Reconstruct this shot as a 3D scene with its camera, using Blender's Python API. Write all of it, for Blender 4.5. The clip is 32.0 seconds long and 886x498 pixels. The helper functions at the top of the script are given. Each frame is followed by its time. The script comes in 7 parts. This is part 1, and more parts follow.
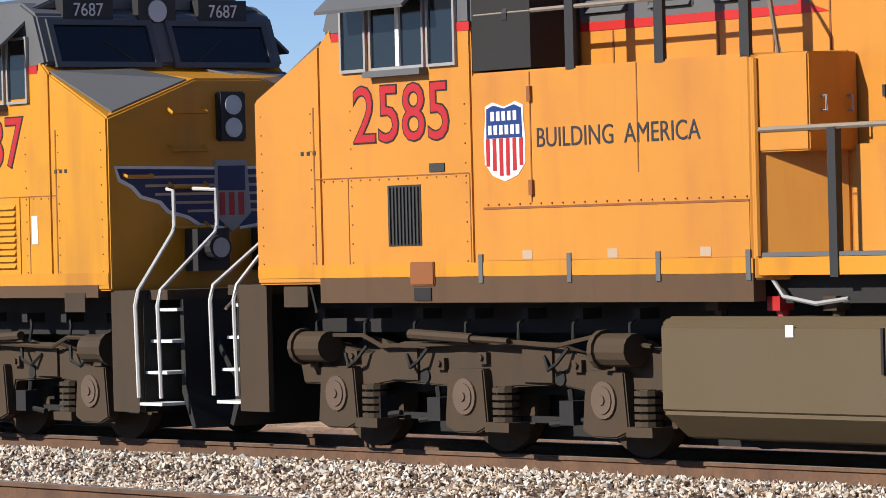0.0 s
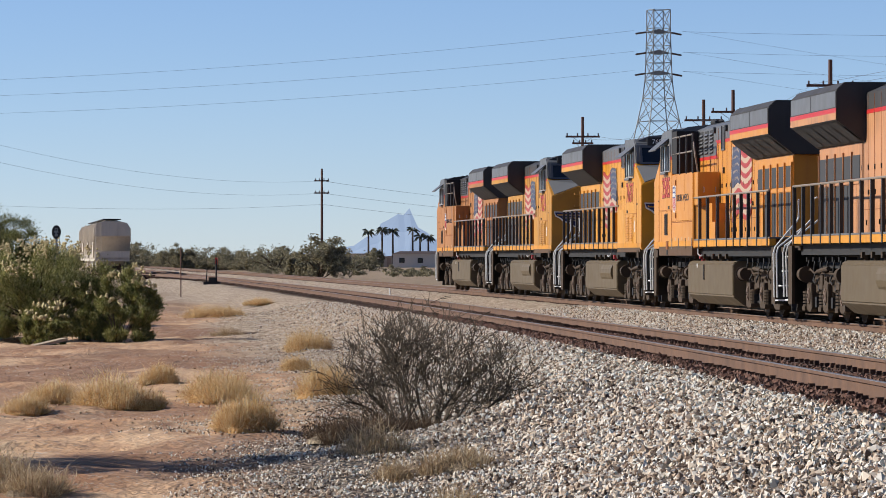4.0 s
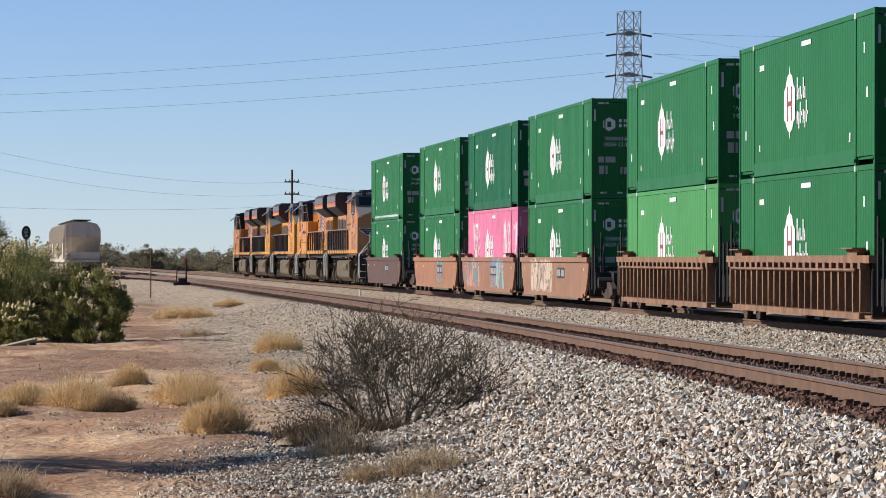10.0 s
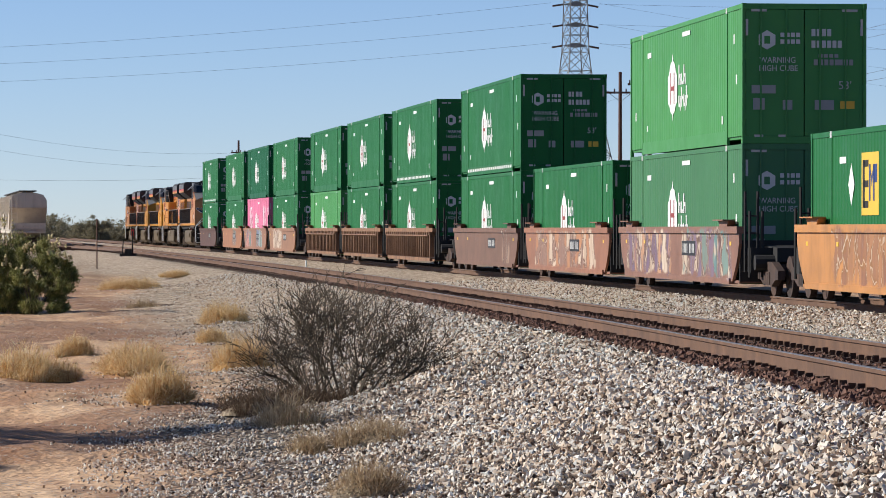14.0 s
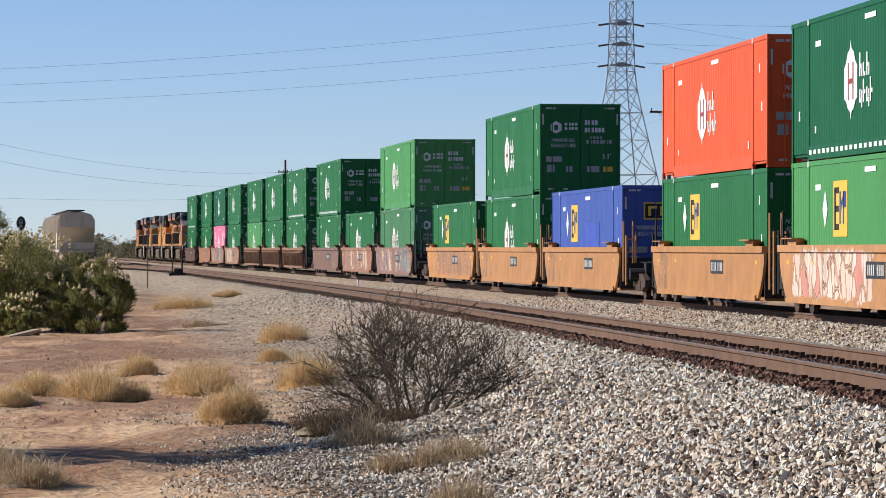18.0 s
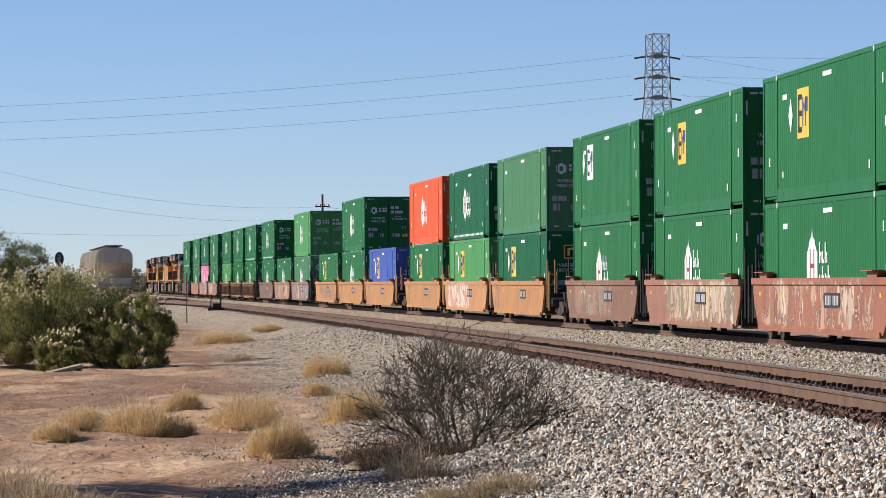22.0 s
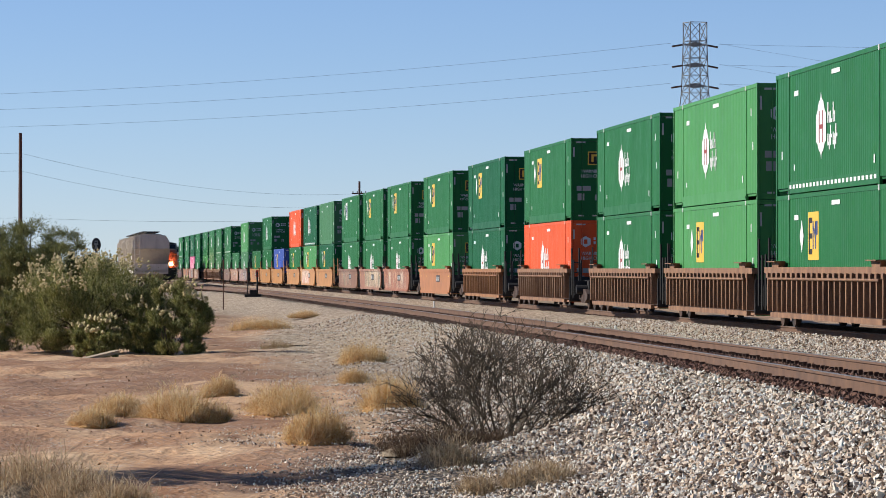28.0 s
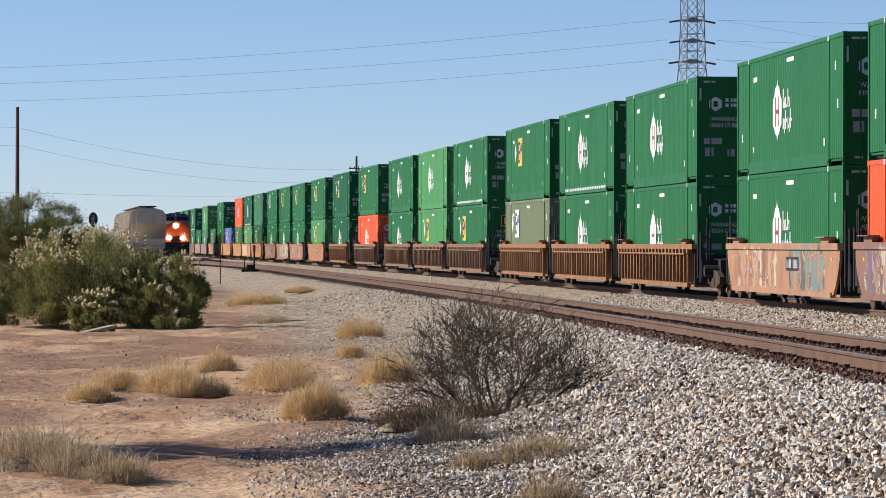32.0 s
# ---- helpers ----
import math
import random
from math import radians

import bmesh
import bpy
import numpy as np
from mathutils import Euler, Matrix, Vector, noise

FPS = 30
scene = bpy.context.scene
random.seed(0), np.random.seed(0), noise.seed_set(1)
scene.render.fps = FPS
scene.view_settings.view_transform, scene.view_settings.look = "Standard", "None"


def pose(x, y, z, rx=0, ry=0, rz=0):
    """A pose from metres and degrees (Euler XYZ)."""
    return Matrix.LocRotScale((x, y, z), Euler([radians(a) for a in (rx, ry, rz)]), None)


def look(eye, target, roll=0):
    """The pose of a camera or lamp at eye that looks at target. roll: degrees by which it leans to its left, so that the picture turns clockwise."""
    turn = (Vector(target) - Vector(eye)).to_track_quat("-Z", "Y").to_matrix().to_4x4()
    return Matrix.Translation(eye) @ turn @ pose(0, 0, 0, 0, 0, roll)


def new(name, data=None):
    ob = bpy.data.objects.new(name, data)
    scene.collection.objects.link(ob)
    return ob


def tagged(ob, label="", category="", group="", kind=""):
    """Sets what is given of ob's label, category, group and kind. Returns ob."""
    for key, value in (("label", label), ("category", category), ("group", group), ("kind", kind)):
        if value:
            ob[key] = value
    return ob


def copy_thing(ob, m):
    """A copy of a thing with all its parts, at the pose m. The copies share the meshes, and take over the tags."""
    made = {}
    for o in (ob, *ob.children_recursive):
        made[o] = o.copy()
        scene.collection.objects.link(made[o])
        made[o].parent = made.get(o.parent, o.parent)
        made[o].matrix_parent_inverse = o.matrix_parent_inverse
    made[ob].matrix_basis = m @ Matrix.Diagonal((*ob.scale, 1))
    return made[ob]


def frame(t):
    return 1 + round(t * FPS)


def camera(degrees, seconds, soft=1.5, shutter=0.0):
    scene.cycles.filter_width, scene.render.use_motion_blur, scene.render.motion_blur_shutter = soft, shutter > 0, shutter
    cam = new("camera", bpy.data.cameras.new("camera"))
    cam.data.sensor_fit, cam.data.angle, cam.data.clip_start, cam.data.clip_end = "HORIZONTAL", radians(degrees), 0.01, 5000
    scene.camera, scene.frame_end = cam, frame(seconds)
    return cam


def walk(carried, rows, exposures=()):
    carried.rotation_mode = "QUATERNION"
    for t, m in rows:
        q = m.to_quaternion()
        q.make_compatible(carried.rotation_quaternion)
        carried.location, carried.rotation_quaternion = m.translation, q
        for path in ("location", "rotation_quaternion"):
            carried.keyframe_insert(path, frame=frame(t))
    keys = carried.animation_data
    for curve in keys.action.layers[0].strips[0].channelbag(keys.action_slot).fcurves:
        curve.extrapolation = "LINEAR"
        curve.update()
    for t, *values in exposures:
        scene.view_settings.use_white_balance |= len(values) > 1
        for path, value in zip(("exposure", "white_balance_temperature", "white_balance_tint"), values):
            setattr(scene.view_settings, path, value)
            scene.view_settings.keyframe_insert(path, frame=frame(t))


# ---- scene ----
cam = camera(12.24, 32.0, soft=0.75)

EYE = 1.40          # eye height above the rail heads

# early part: the view is drawn back from the train; seconds, eye, yaw, pitch, roll
EARLY = [
    (0.00, (-7.76, -13.26, 2.20), 33.25, -0.19, -1.42),
    (0.25, (-6.53, -15.35, 1.95), 27.04, 0.16, -0.72),
    (0.50, (-6.00, -18.60, 1.70), 21.95, 0.46, -0.55),
    (0.75, (-4.36, -22.75, 1.48), 15.98, 0.54, -0.22),
    (1.00, (-2.52, -27.20, 1.27), 10.93, 0.49, 0.48),
    (1.25, (-1.95, -30.80, 1.22), 8.20, 0.20, 1.05),
    (1.50, (-0.90, -29.90, 1.27), 5.97, -0.06, 1.22),
    (1.75, (-0.58, -22.50, 1.34), 4.95, -0.14, 0.59),
    (2.00, (-0.14, -12.98, 1.42), 3.70, -0.15, 0.07),
    (2.25, (0.34, -5.20, 1.42), 2.355, -0.089, -0.172),
]
VIEW = [
    (2.5, 0.482, 1.109, 0.059, -0.084), (3, 0.487, 0.320, 0.095, -0.039), (3.5, 0.477, 0.418, 0.087, -0.072), (5.5, 0.459, 0.625, 0.232, 0.268),
    (6, 0.462, 0.768, 0.196, 0.265), (6.5, 0.460, 0.756, 0.245, 0.269), (7, 0.467, 0.692, 0.193, 0.228), (7.5, 0.464, 0.674, 0.118, 0.196),
    (8, 0.472, 0.688, 0.127, 0.265), (8.5, 0.475, 0.908, 0.076, 0.179), (9, 0.468, 1.024, 0.073, 0.105), (9.5, 0.463, 0.935, 0.085, 0.223),
    (10, 0.469, 0.874, 0.128, 0.084), (10.5, 0.466, 0.861, 0.183, -0.011), (11, 0.465, 0.847, 0.226, 0.087), (11.5, 0.464, 0.861, 0.290, 0.060),
    (12, 0.473, 0.932, 0.240, -0.142), (12.5, 0.479, 1.024, 0.177, -0.297), (13, 0.495, 1.214, 0.150, -0.268), (13.5, 0.498, 1.417, -0.044, -0.097),
    (14, 0.490, 1.611, -0.278, 0.039), (14.5, 0.489, 1.796, -0.434, 0.210), (16.5, 0.191, 1.081, -0.290, -0.232), (17, 0.186, 1.225, -0.557, -0.420),
    (17.5, 0.162, 1.464, -0.545, 0.020), (18, 0.140, 1.008, -0.010, 0.032), (18.5, 0.104, 0.088, 0.423, 0.400), (19, 0.062, 0.001, 0.321, 0.351),
    (19.5, 0.022, 0.509, 0.400, -0.265), (20, 0.006, 0.582, 0.472, -0.362), (20.5, 0.004, 0.498, 0.440, -0.245), (21, 0.002, 0.535, 0.417, -0.223),
    (21.5, 0.007, 0.603, 0.430, -0.247), (22, 0.005, 0.509, 0.459, -0.225), (22.5, 0.002, 0.352, 0.324, -0.208), (23, 0.003, 0.212, 0.266, -0.255),
    (23.5, -0.007, 0.170, 0.276, -0.139), (24, -0.007, 0.237, 0.269, -0.036), (24.5, -0.005, 0.260, 0.279, -0.065), (26.5, -0.002, 0.199, 0.296, -0.368),
    (27, -0.006, 0.056, 0.302, -0.295), (27.5, -0.011, -0.047, 0.321, 0.052), (28, 0.000, -0.000, 0.285, 0.000), (28.5, -0.016, 0.119, 0.194, 0.128),
    (29, -0.012, 0.040, 0.168, 0.160), (29.5, -0.022, -0.089, 0.204, 0.140), (30, -0.015, -0.081, 0.235, 0.042), (30.5, -0.013, -0.084, 0.164, 0.034),
    (31, -0.014, -0.128, 0.081, 0.017), (31.5, -0.012, -0.072, 0.007, 0.011), (32, -0.013, 0.045, -0.059, 0.128),
]


def gaze(eye, yaw, pitch, roll):
    a, b = radians(yaw), radians(pitch)
    e = Vector(eye)
    return look(e, e + 100 * Vector((math.sin(a) * math.cos(b), math.cos(a) * math.cos(b), math.sin(b))), roll)


rows = [(t, gaze(eye, yaw, pitch, roll)) for t, eye, yaw, pitch, roll in EARLY]
rows += [(t, gaze((x, 0, EYE), yaw, pitch, roll)) for t, x, yaw, pitch, roll in VIEW]
walk(cam, rows)

# ---- light ----
SUN_TO = Vector((-0.86, 0.12, 0.48)).normalized()
world = bpy.data.worlds.new("world")
scene.world = world
world.use_nodes = True
wn, wl = world.node_tree.nodes, world.node_tree.links
sky = wn.new("ShaderNodeTexSky")
sky.sky_type, sky.sun_disc = "NISHITA", False
sky.sun_elevation = math.asin(SUN_TO.z)
sky.sun_rotation = math.atan2(SUN_TO.x, SUN_TO.y)
sky.altitude, sky.air_density, sky.dust_density, sky.ozone_density = 600, 0.7, 0.0, 5.0
tint = wn.new("ShaderNodeMix")
tint.data_type, tint.blend_type = "RGBA", "MULTIPLY"
tint.inputs[0].default_value, tint.inputs[7].default_value = 1.0, (0.99, 0.932, 0.985, 1)
wl.new(sky.outputs[0], tint.inputs[6])
wl.new(tint.outputs[2], wn["Background"].inputs[0])
wn["Background"].inputs[1].default_value = 0.0905
sun = new("sun", bpy.data.lights.new("sun", "SUN"))
sun.data.energy, sun.data.angle, sun.data.color = 5.0, radians(0.53), (1.0, 0.93, 0.82)
sun.matrix_world = look((0, 0, 200), Vector((0, 0, 200)) - SUN_TO)
scene.view_settings.exposure = 0.37
scene.view_settings.use_white_balance = True
scene.view_settings.white_balance_temperature = 6260
scene.view_settings.white_balance_tint = 11


# ---- the line of the tracks ----
S1 = 190.0


def _table():
    ss = np.linspace(-700, 1400, 10501)
    d = np.clip(S1 - ss, 0, 270) / 100
    th = -0.0912249 + 0.005872 * d ** 2 + 0.00270427 * d ** 3 - 0.00709 * (np.clip(ss, -80, 900) - 200) / 300
    ds = ss[1] - ss[0]
    x, y = np.cumsum(np.sin(th)) * ds, np.cumsum(np.cos(th)) * ds
    i0 = int(np.searchsorted(ss, 0))
    return ss, 10.923 + x - x[i0], 50 + y - y[i0], th


LINE = _table()
FAR_OFF, NEAR_OFF = 1.295, -5.05     # track centres, to the right of the line of the boxes


def ease(s):
    return np.clip(75 - np.asarray(s, float), 0, 130) / 100


def share(off):
    return np.clip((off - NEAR_OFF) / (FAR_OFF - NEAR_OFF), 0, 1)


def drift(s, off):
    """How far the tracks spread towards the station, and how much the ground rises under them."""
    u, k = ease(s), share(off)
    return (1 - k) * -1.2 * u ** 1.6 + k * 1.06 * u ** 3


def rise(s, off):
    u, k = ease(s), share(off)
    return (1 - k) * 0.36 * u ** 1.9 + k * 0.13 * u ** 1.6


def at(s, off=0.0):
    """Point and heading of the line at arc s, moved off metres to its right."""
    x, y, th = (np.interp(s, LINE[0], LINE[k]) for k in (1, 2, 3))
    turn = np.arctan((drift(s + 0.5, off) - drift(s - 0.5, off)))
    off = off + drift(s, off)
    return x + off * np.cos(th), y - off * np.sin(th), th + turn


def on_track(s, off, z=0.0, back=False):
    x, y, th = at(s, off)
    return pose(float(x), float(y), z + float(rise(s, off)), 0, 0, 90 - math.degrees(th) + (180 if back else 0))


def arc(t):
    """Arc of the first container's leading end at t seconds."""
    return -79.266 + 22.6969 * t + 0.01497 * (t - 16) ** 2


# ---- materials ----
def srgb(r, g, b):
    """Paint as it looks in full sun, as a base colour."""
    return tuple(0.72 * (((c / 255 + 0.055) / 1.055) ** 2.4 if c / 255 > 0.04045 else c / 255 / 12.92) for c in (r, g, b)) + (1.0,)


class Mat:
    """A node material in the making."""

    def __init__(self, name, rough=0.6, metal=0.0):
        self.m = bpy.data.materials.new(name)
        self.m.use_nodes = True
        self.n, self.l = self.m.node_tree.nodes, self.m.node_tree.links
        self.b = self.n["Principled BSDF"]
        self.b.inputs["Roughness"].default_value, self.b.inputs["Metallic"].default_value = rough, metal
        self.pos = None

    def coords(self, scale=(1, 1, 1), space="Object"):
        tc = self.n.new("ShaderNodeTexCoord")
        mp = self.n.new("ShaderNodeMapping")
        mp.inputs["Scale"].default_value = scale
        self.l.new(tc.outputs[space], mp.inputs[0])
        return mp.outputs[0]

    def noise(self, size, detail=4, scale=(1, 1, 1), space="Object", rough=0.55):
        t = self.n.new("ShaderNodeTexNoise")
        t.inputs["Scale"].default_value, t.inputs["Detail"].default_value, t.inputs["Roughness"].default_value = 1.0 / size, detail, rough
        self.l.new(self.coords(scale, space), t.inputs["Vector"])
        return t.outputs[0]

    def cells(self, size, out="Color", scale=(1, 1, 1), space="Object", feature="F1"):
        t = self.n.new("ShaderNodeTexVoronoi")
        t.feature = feature
        t.inputs["Scale"].default_value = 1.0 / size
        self.l.new(self.coords(scale, space), t.inputs["Vector"])
        return t.outputs[out]

    def ramp(self, val, *stops):
        r = self.n.new("ShaderNodeValToRGB")
        while len(r.color_ramp.elements) < len(stops):
            r.color_ramp.elements.new(0.5)
        for e, (p, c) in zip(r.color_ramp.elements, stops):
            e.position, e.color = p, c if len(c) == 4 else (*c, 1)
        self.l.new(val, r.inputs[0])
        return r.outputs[0]

    def mask(self, val, lo, hi):
        r = self.n.new("ShaderNodeMapRange")
        r.inputs[1].default_value, r.inputs[2].default_value = lo, hi
        self.l.new(val, r.inputs[0])
        return r.outputs[0]

    def mix(self, fac, a, b, mode="MIX"):
        x = self.n.new("ShaderNodeMix")
        x.data_type, x.blend_type = "RGBA", mode
        for sock, v in ((x.inputs[0], fac), (x.inputs[6], a), (x.inputs[7], b)):
            if isinstance(v, (int, float)):
                sock.default_value = v
            elif isinstance(v, tuple):
                sock.default_value = v if len(v) == 4 else (*v, 1)
            else:
                self.l.new(v, sock)
        return x.outputs[2]

    def math(self, op, a, b=0.0):
        x = self.n.new("ShaderNodeMath")
        x.operation = op
        for sock, v in zip(x.inputs, (a, b)):
            if isinstance(v, (int, float)):
                sock.default_value = v
            else:
                self.l.new(v, sock)
        return x.outputs[0]

    def attr(self, name):
        a = self.n.new("ShaderNodeAttribute")
        a.attribute_name = name
        return a.outputs["Fac"]

    def rand(self):
        return self.n.new("ShaderNodeObjectInfo").outputs["Random"]

    def island(self):
        return self.n.new("ShaderNodeNewGeometry").outputs["Random Per Island"]

    def axis(self, k, space="Object"):
        s = self.n.new("ShaderNodeSeparateXYZ")
        self.l.new(self.coords((1, 1, 1), space), s.inputs[0])
        return s.outputs[k]

    def color(self, c):
        if isinstance(c, tuple):
            self.b.inputs["Base Color"].default_value = c if len(c) == 4 else (*c, 1)
        else:
            self.l.new(c, self.b.inputs["Base Color"])
        return self

    def rough(self, v):
        self.l.new(v, self.b.inputs["Roughness"])
        return self

    def thin(self, fac, c):
        """Lets light through, as dry blades and leaves do."""
        t = self.n.new("ShaderNodeBsdfTranslucent")
        if isinstance(c, tuple):
            t.inputs[0].default_value = c
        else:
            self.l.new(c, t.inputs[0])
        x = self.n.new("ShaderNodeMixShader")
        x.inputs[0].default_value = fac
        self.l.new(self.b.outputs[0], x.inputs[1])
        self.l.new(t.outputs[0], x.inputs[2])
        self.l.new(x.outputs[0], self.n["Material Output"].inputs[0])
        return self

    def bump(self, h, dist=0.01, strength=0.6):
        b = self.n.new("ShaderNodeBump")
        b.inputs["Strength"].default_value, b.inputs["Distance"].default_value = strength, dist
        self.l.new(h, b.inputs["Height"])
        self.l.new(b.outputs[0], self.b.inputs["Normal"])
        return self


def shade(c, k):
    return tuple(min(1.0, x * k) for x in c[:3]) + (1.0,)


def painted(name, c, rough=0.45, dirt=0.35, dirt_c=(0.10, 0.085, 0.065, 1), streak=True, gloss=0.3):
    """Weathered paint: large fading, vertical streaks of grime and fine grain."""
    m = Mat(name, rough)
    base = m.mix(m.noise(2.5, 3), shade(c, 0.86), shade(c, 1.12))
    if streak:
        s = m.mask(m.noise(0.35, 5, (1, 1, 0.12)), 0.52, 0.85)
        base = m.mix(m.math("MULTIPLY", s, dirt), base, dirt_c)
    g = m.mask(m.noise(0.9, 6), 0.5, 0.8)
    base = m.mix(m.math("MULTIPLY", g, dirt * 0.6), base, dirt_c)
    m.color(base)
    m.b.inputs["Specular IOR Level"].default_value = gloss
    m.rough(m.math("ADD", m.math("MULTIPLY", m.noise(0.5, 4), 0.3), rough - 0.15))
    m.bump(m.noise(0.02, 3), 0.002, 0.25)
    return m.m


def rusty(name, c, c2, size=0.5):
    m = Mat(name, 0.8)
    n = m.noise(size, 7, (1, 1, 0.35))
    col = m.mix(m.mask(n, 0.35, 0.7), c, c2)
    col = m.mix(m.math("MULTIPLY", m.mask(m.noise(0.05, 4), 0.45, 0.8), 0.5), col, shade(c2, 0.5))
    m.color(col).bump(m.noise(0.03, 5), 0.004, 0.5)
    return m.m


def plain(name, c, rough=0.5, metal=0.0, grain=0.1):
    m = Mat(name, rough, metal)
    m.color(m.mix(m.noise(0.3, 5), shade(c, 1 - grain), shade(c, 1 + grain)))
    m.bump(m.noise(0.02, 3), 0.002, 0.2)
    return m.m


def glow(name, c, strength):
    m = Mat(name)
    m.color((0.02, 0.02, 0.02))
    m.b.inputs["Emission Color"].default_value = c
    m.b.inputs["Emission Strength"].default_value = strength
    return m.m


def graffiti_paint(name, base, sprays, seed, z0=0.3, z1=1.4):
    """Stained paint; stretches (from, to, colours) along the side are filled with outlined sprayed letter shapes."""
    m = Mat(name, 0.6)
    col = m.mix(m.mask(m.noise(0.8, 6), 0.4, 0.75), base, shade(base, 0.70))
    x, z = m.axis(0), m.axis(2)
    high = z1 - z0
    for i, (x0, x1, colours) in enumerate(sprays):
        off = seed * 1.37 + i * 3.1
        ragged = m.math("MULTIPLY", m.math("SUBTRACT", m.noise(0.6, 3), 0.5), 1.4)
        xr = m.math("ADD", x, ragged)
        inside = m.math("MULTIPLY", m.mask(xr, x0, x0 + 0.08), m.mask(xr, x1, x1 - 0.08))
        zr = m.math("ADD", z, m.math("MULTIPLY", ragged, 0.35))
        inside = m.math("MULTIPLY", inside, m.math("MULTIPLY", m.mask(zr, z0 + 0.05 * high, z0 + 0.10 * high), m.mask(zr, z1 - 0.02 * high, z1 - 0.10 * high)))
        warp = m.n.new("ShaderNodeTexNoise")
        warp.inputs["Scale"].default_value, warp.inputs["Detail"].default_value = 1.6, 2.0
        m.l.new(m.coords((1, 0, 1)), warp.inputs["Vector"])
        push = m.n.new("ShaderNodeVectorMath")
        push.operation = "MULTIPLY_ADD"
        push.inputs[1].default_value = (0.9, 0.0, 0.5)
        m.l.new(warp.outputs["Color"], push.inputs[0])
        mp = m.n.new("ShaderNodeMapping")
        mp.inputs["Location"].default_value, mp.inputs["Scale"].default_value = (off, 0, off * 0.7), (1.0, 0.0, 0.55 / high)
        m.l.new(m.coords(), mp.inputs[0])
        m.l.new(mp.outputs[0], push.inputs[2])
        cell, edge = m.n.new("ShaderNodeTexVoronoi"), m.n.new("ShaderNodeTexVoronoi")
        edge.feature = "DISTANCE_TO_EDGE"
        for v in (cell, edge):
            v.inputs["Scale"].default_value = 1.9
            m.l.new(push.outputs[0], v.inputs["Vector"])
        k = len(colours)
        stops = []
        for j, c in enumerate(colours):
            stops += [(0.12 + 0.76 * j / k, c), (0.12 + 0.76 * (j + 0.9) / k, c)]
        pick = m.math("ADD", m.math("MULTIPLY", cell.outputs["Color"], 0.75), m.math("MULTIPLY", m.noise(0.3, 2, (1, 0, 0.4)), 0.25))
        fill = m.ramp(pick, *stops)
        fill = m.mix(m.mask(edge.outputs["Distance"], 0.075, 0.045), fill, shade(base, 0.42))
        fill = m.mix(m.mask(edge.outputs["Distance"], 0.018, 0.010), fill, srgb(206, 192, 174))
        wear = m.math("ADD", m.math("MULTIPLY", m.mask(m.noise(0.25, 5, (1, 1, 0.3)), 0.35, 0.75), -0.55), 0.95)
        col = m.mix(m.math("MULTIPLY", inside, wear), col, fill)
    col = m.mix(m.math("MULTIPLY", m.mask(m.noise(0.4, 6, (1, 1, 0.2)), 0.5, 0.85), 0.5), col, (0.10, 0.06, 0.035, 1))
    col = m.mix(m.math("MULTIPLY", m.mask(m.noise(0.12, 5, (1, 1, 0.5)), 0.62, 0.75), 0.45), col, (0.32, 0.24, 0.18, 1))
    m.color(col).bump(m.noise(0.03, 5), 0.004, 0.4)
    return m.m


YELLOW = painted("armour_yellow", srgb(230, 160, 44), 0.40, 0.55, (0.24, 0.11, 0.04, 1))
FADED = painted("faded_yellow", srgb(204, 146, 100), 0.55, 0.85, (0.14, 0.085, 0.055, 1))
LOCO_GREY = painted("harbour_grey", srgb(112, 113, 114), 0.45, 0.3)
DUSTY = painted("dusty_yellow", srgb(182, 124, 72), 0.6, 0.95, (0.10, 0.058, 0.034, 1))
OCHRE = painted("ochre_yellow", srgb(204, 146, 58), 0.55, 0.85, (0.14, 0.08, 0.04, 1))
ROOFDARK = painted("sooty_roof_grey", srgb(70, 68, 66), 0.6, 0.5, (0.02, 0.02, 0.02, 1))
DARK = painted("running_gear_grey", srgb(80, 65, 49), 0.8, 0.6, (0.03, 0.026, 0.02, 1))
TANK = painted("tank_grey", srgb(106, 91, 66), 0.6, 0.3)
SKIRT = painted("dusty_skirt_grey", srgb(100, 76, 54), 0.75, 0.5, (0.05, 0.032, 0.02, 1))
STRIPE = painted("sill_yellow", srgb(226, 154, 42), 0.5, 0.75, (0.20, 0.09, 0.035, 1))
WARM = painted("sunbaked_yellow", srgb(221, 150, 60), 0.42, 0.65, (0.36, 0.13, 0.04, 1))
# Black for sooty and dark parts, and for shade painted on car ends.
SOOT_SHADE = plain("soot_black", (0.012, 0.011, 0.010, 1), 0.8, 0, 0.3)
RED = plain("red_stripe", srgb(206, 40, 36), 0.45)
NUMRED = plain("number_red", srgb(196, 34, 40), 0.45)
BLUE = plain("shield_blue", srgb(28, 60, 130), 0.45)
WHITE = plain("white_paint", (0.68, 0.68, 0.65, 1), 0.5)
DULLWHITE = plain("dull_white", (0.42, 0.42, 0.40, 1), 0.6)
BLACK = plain("black_paint", (0.018, 0.018, 0.018, 1), 0.6)
CHROME = plain("painted_rail_white", (0.56, 0.55, 0.52, 1), 0.4)
GLASS = plain("dark_glass", (0.012, 0.016, 0.022, 1), 0.05, 0, 0.0)
REDVALVE = plain("red_valve", srgb(190, 40, 40), 0.4)
RUST = rusty("rust", srgb(126, 84, 60), srgb(92, 58, 42))
RAILSIDE = rusty("rail_rust", srgb(126, 92, 66), srgb(94, 68, 50))
RAILHEAD = plain("rail_head_polished", (0.22, 0.20, 0.18, 1), 0.48, 0.45, 0.2)
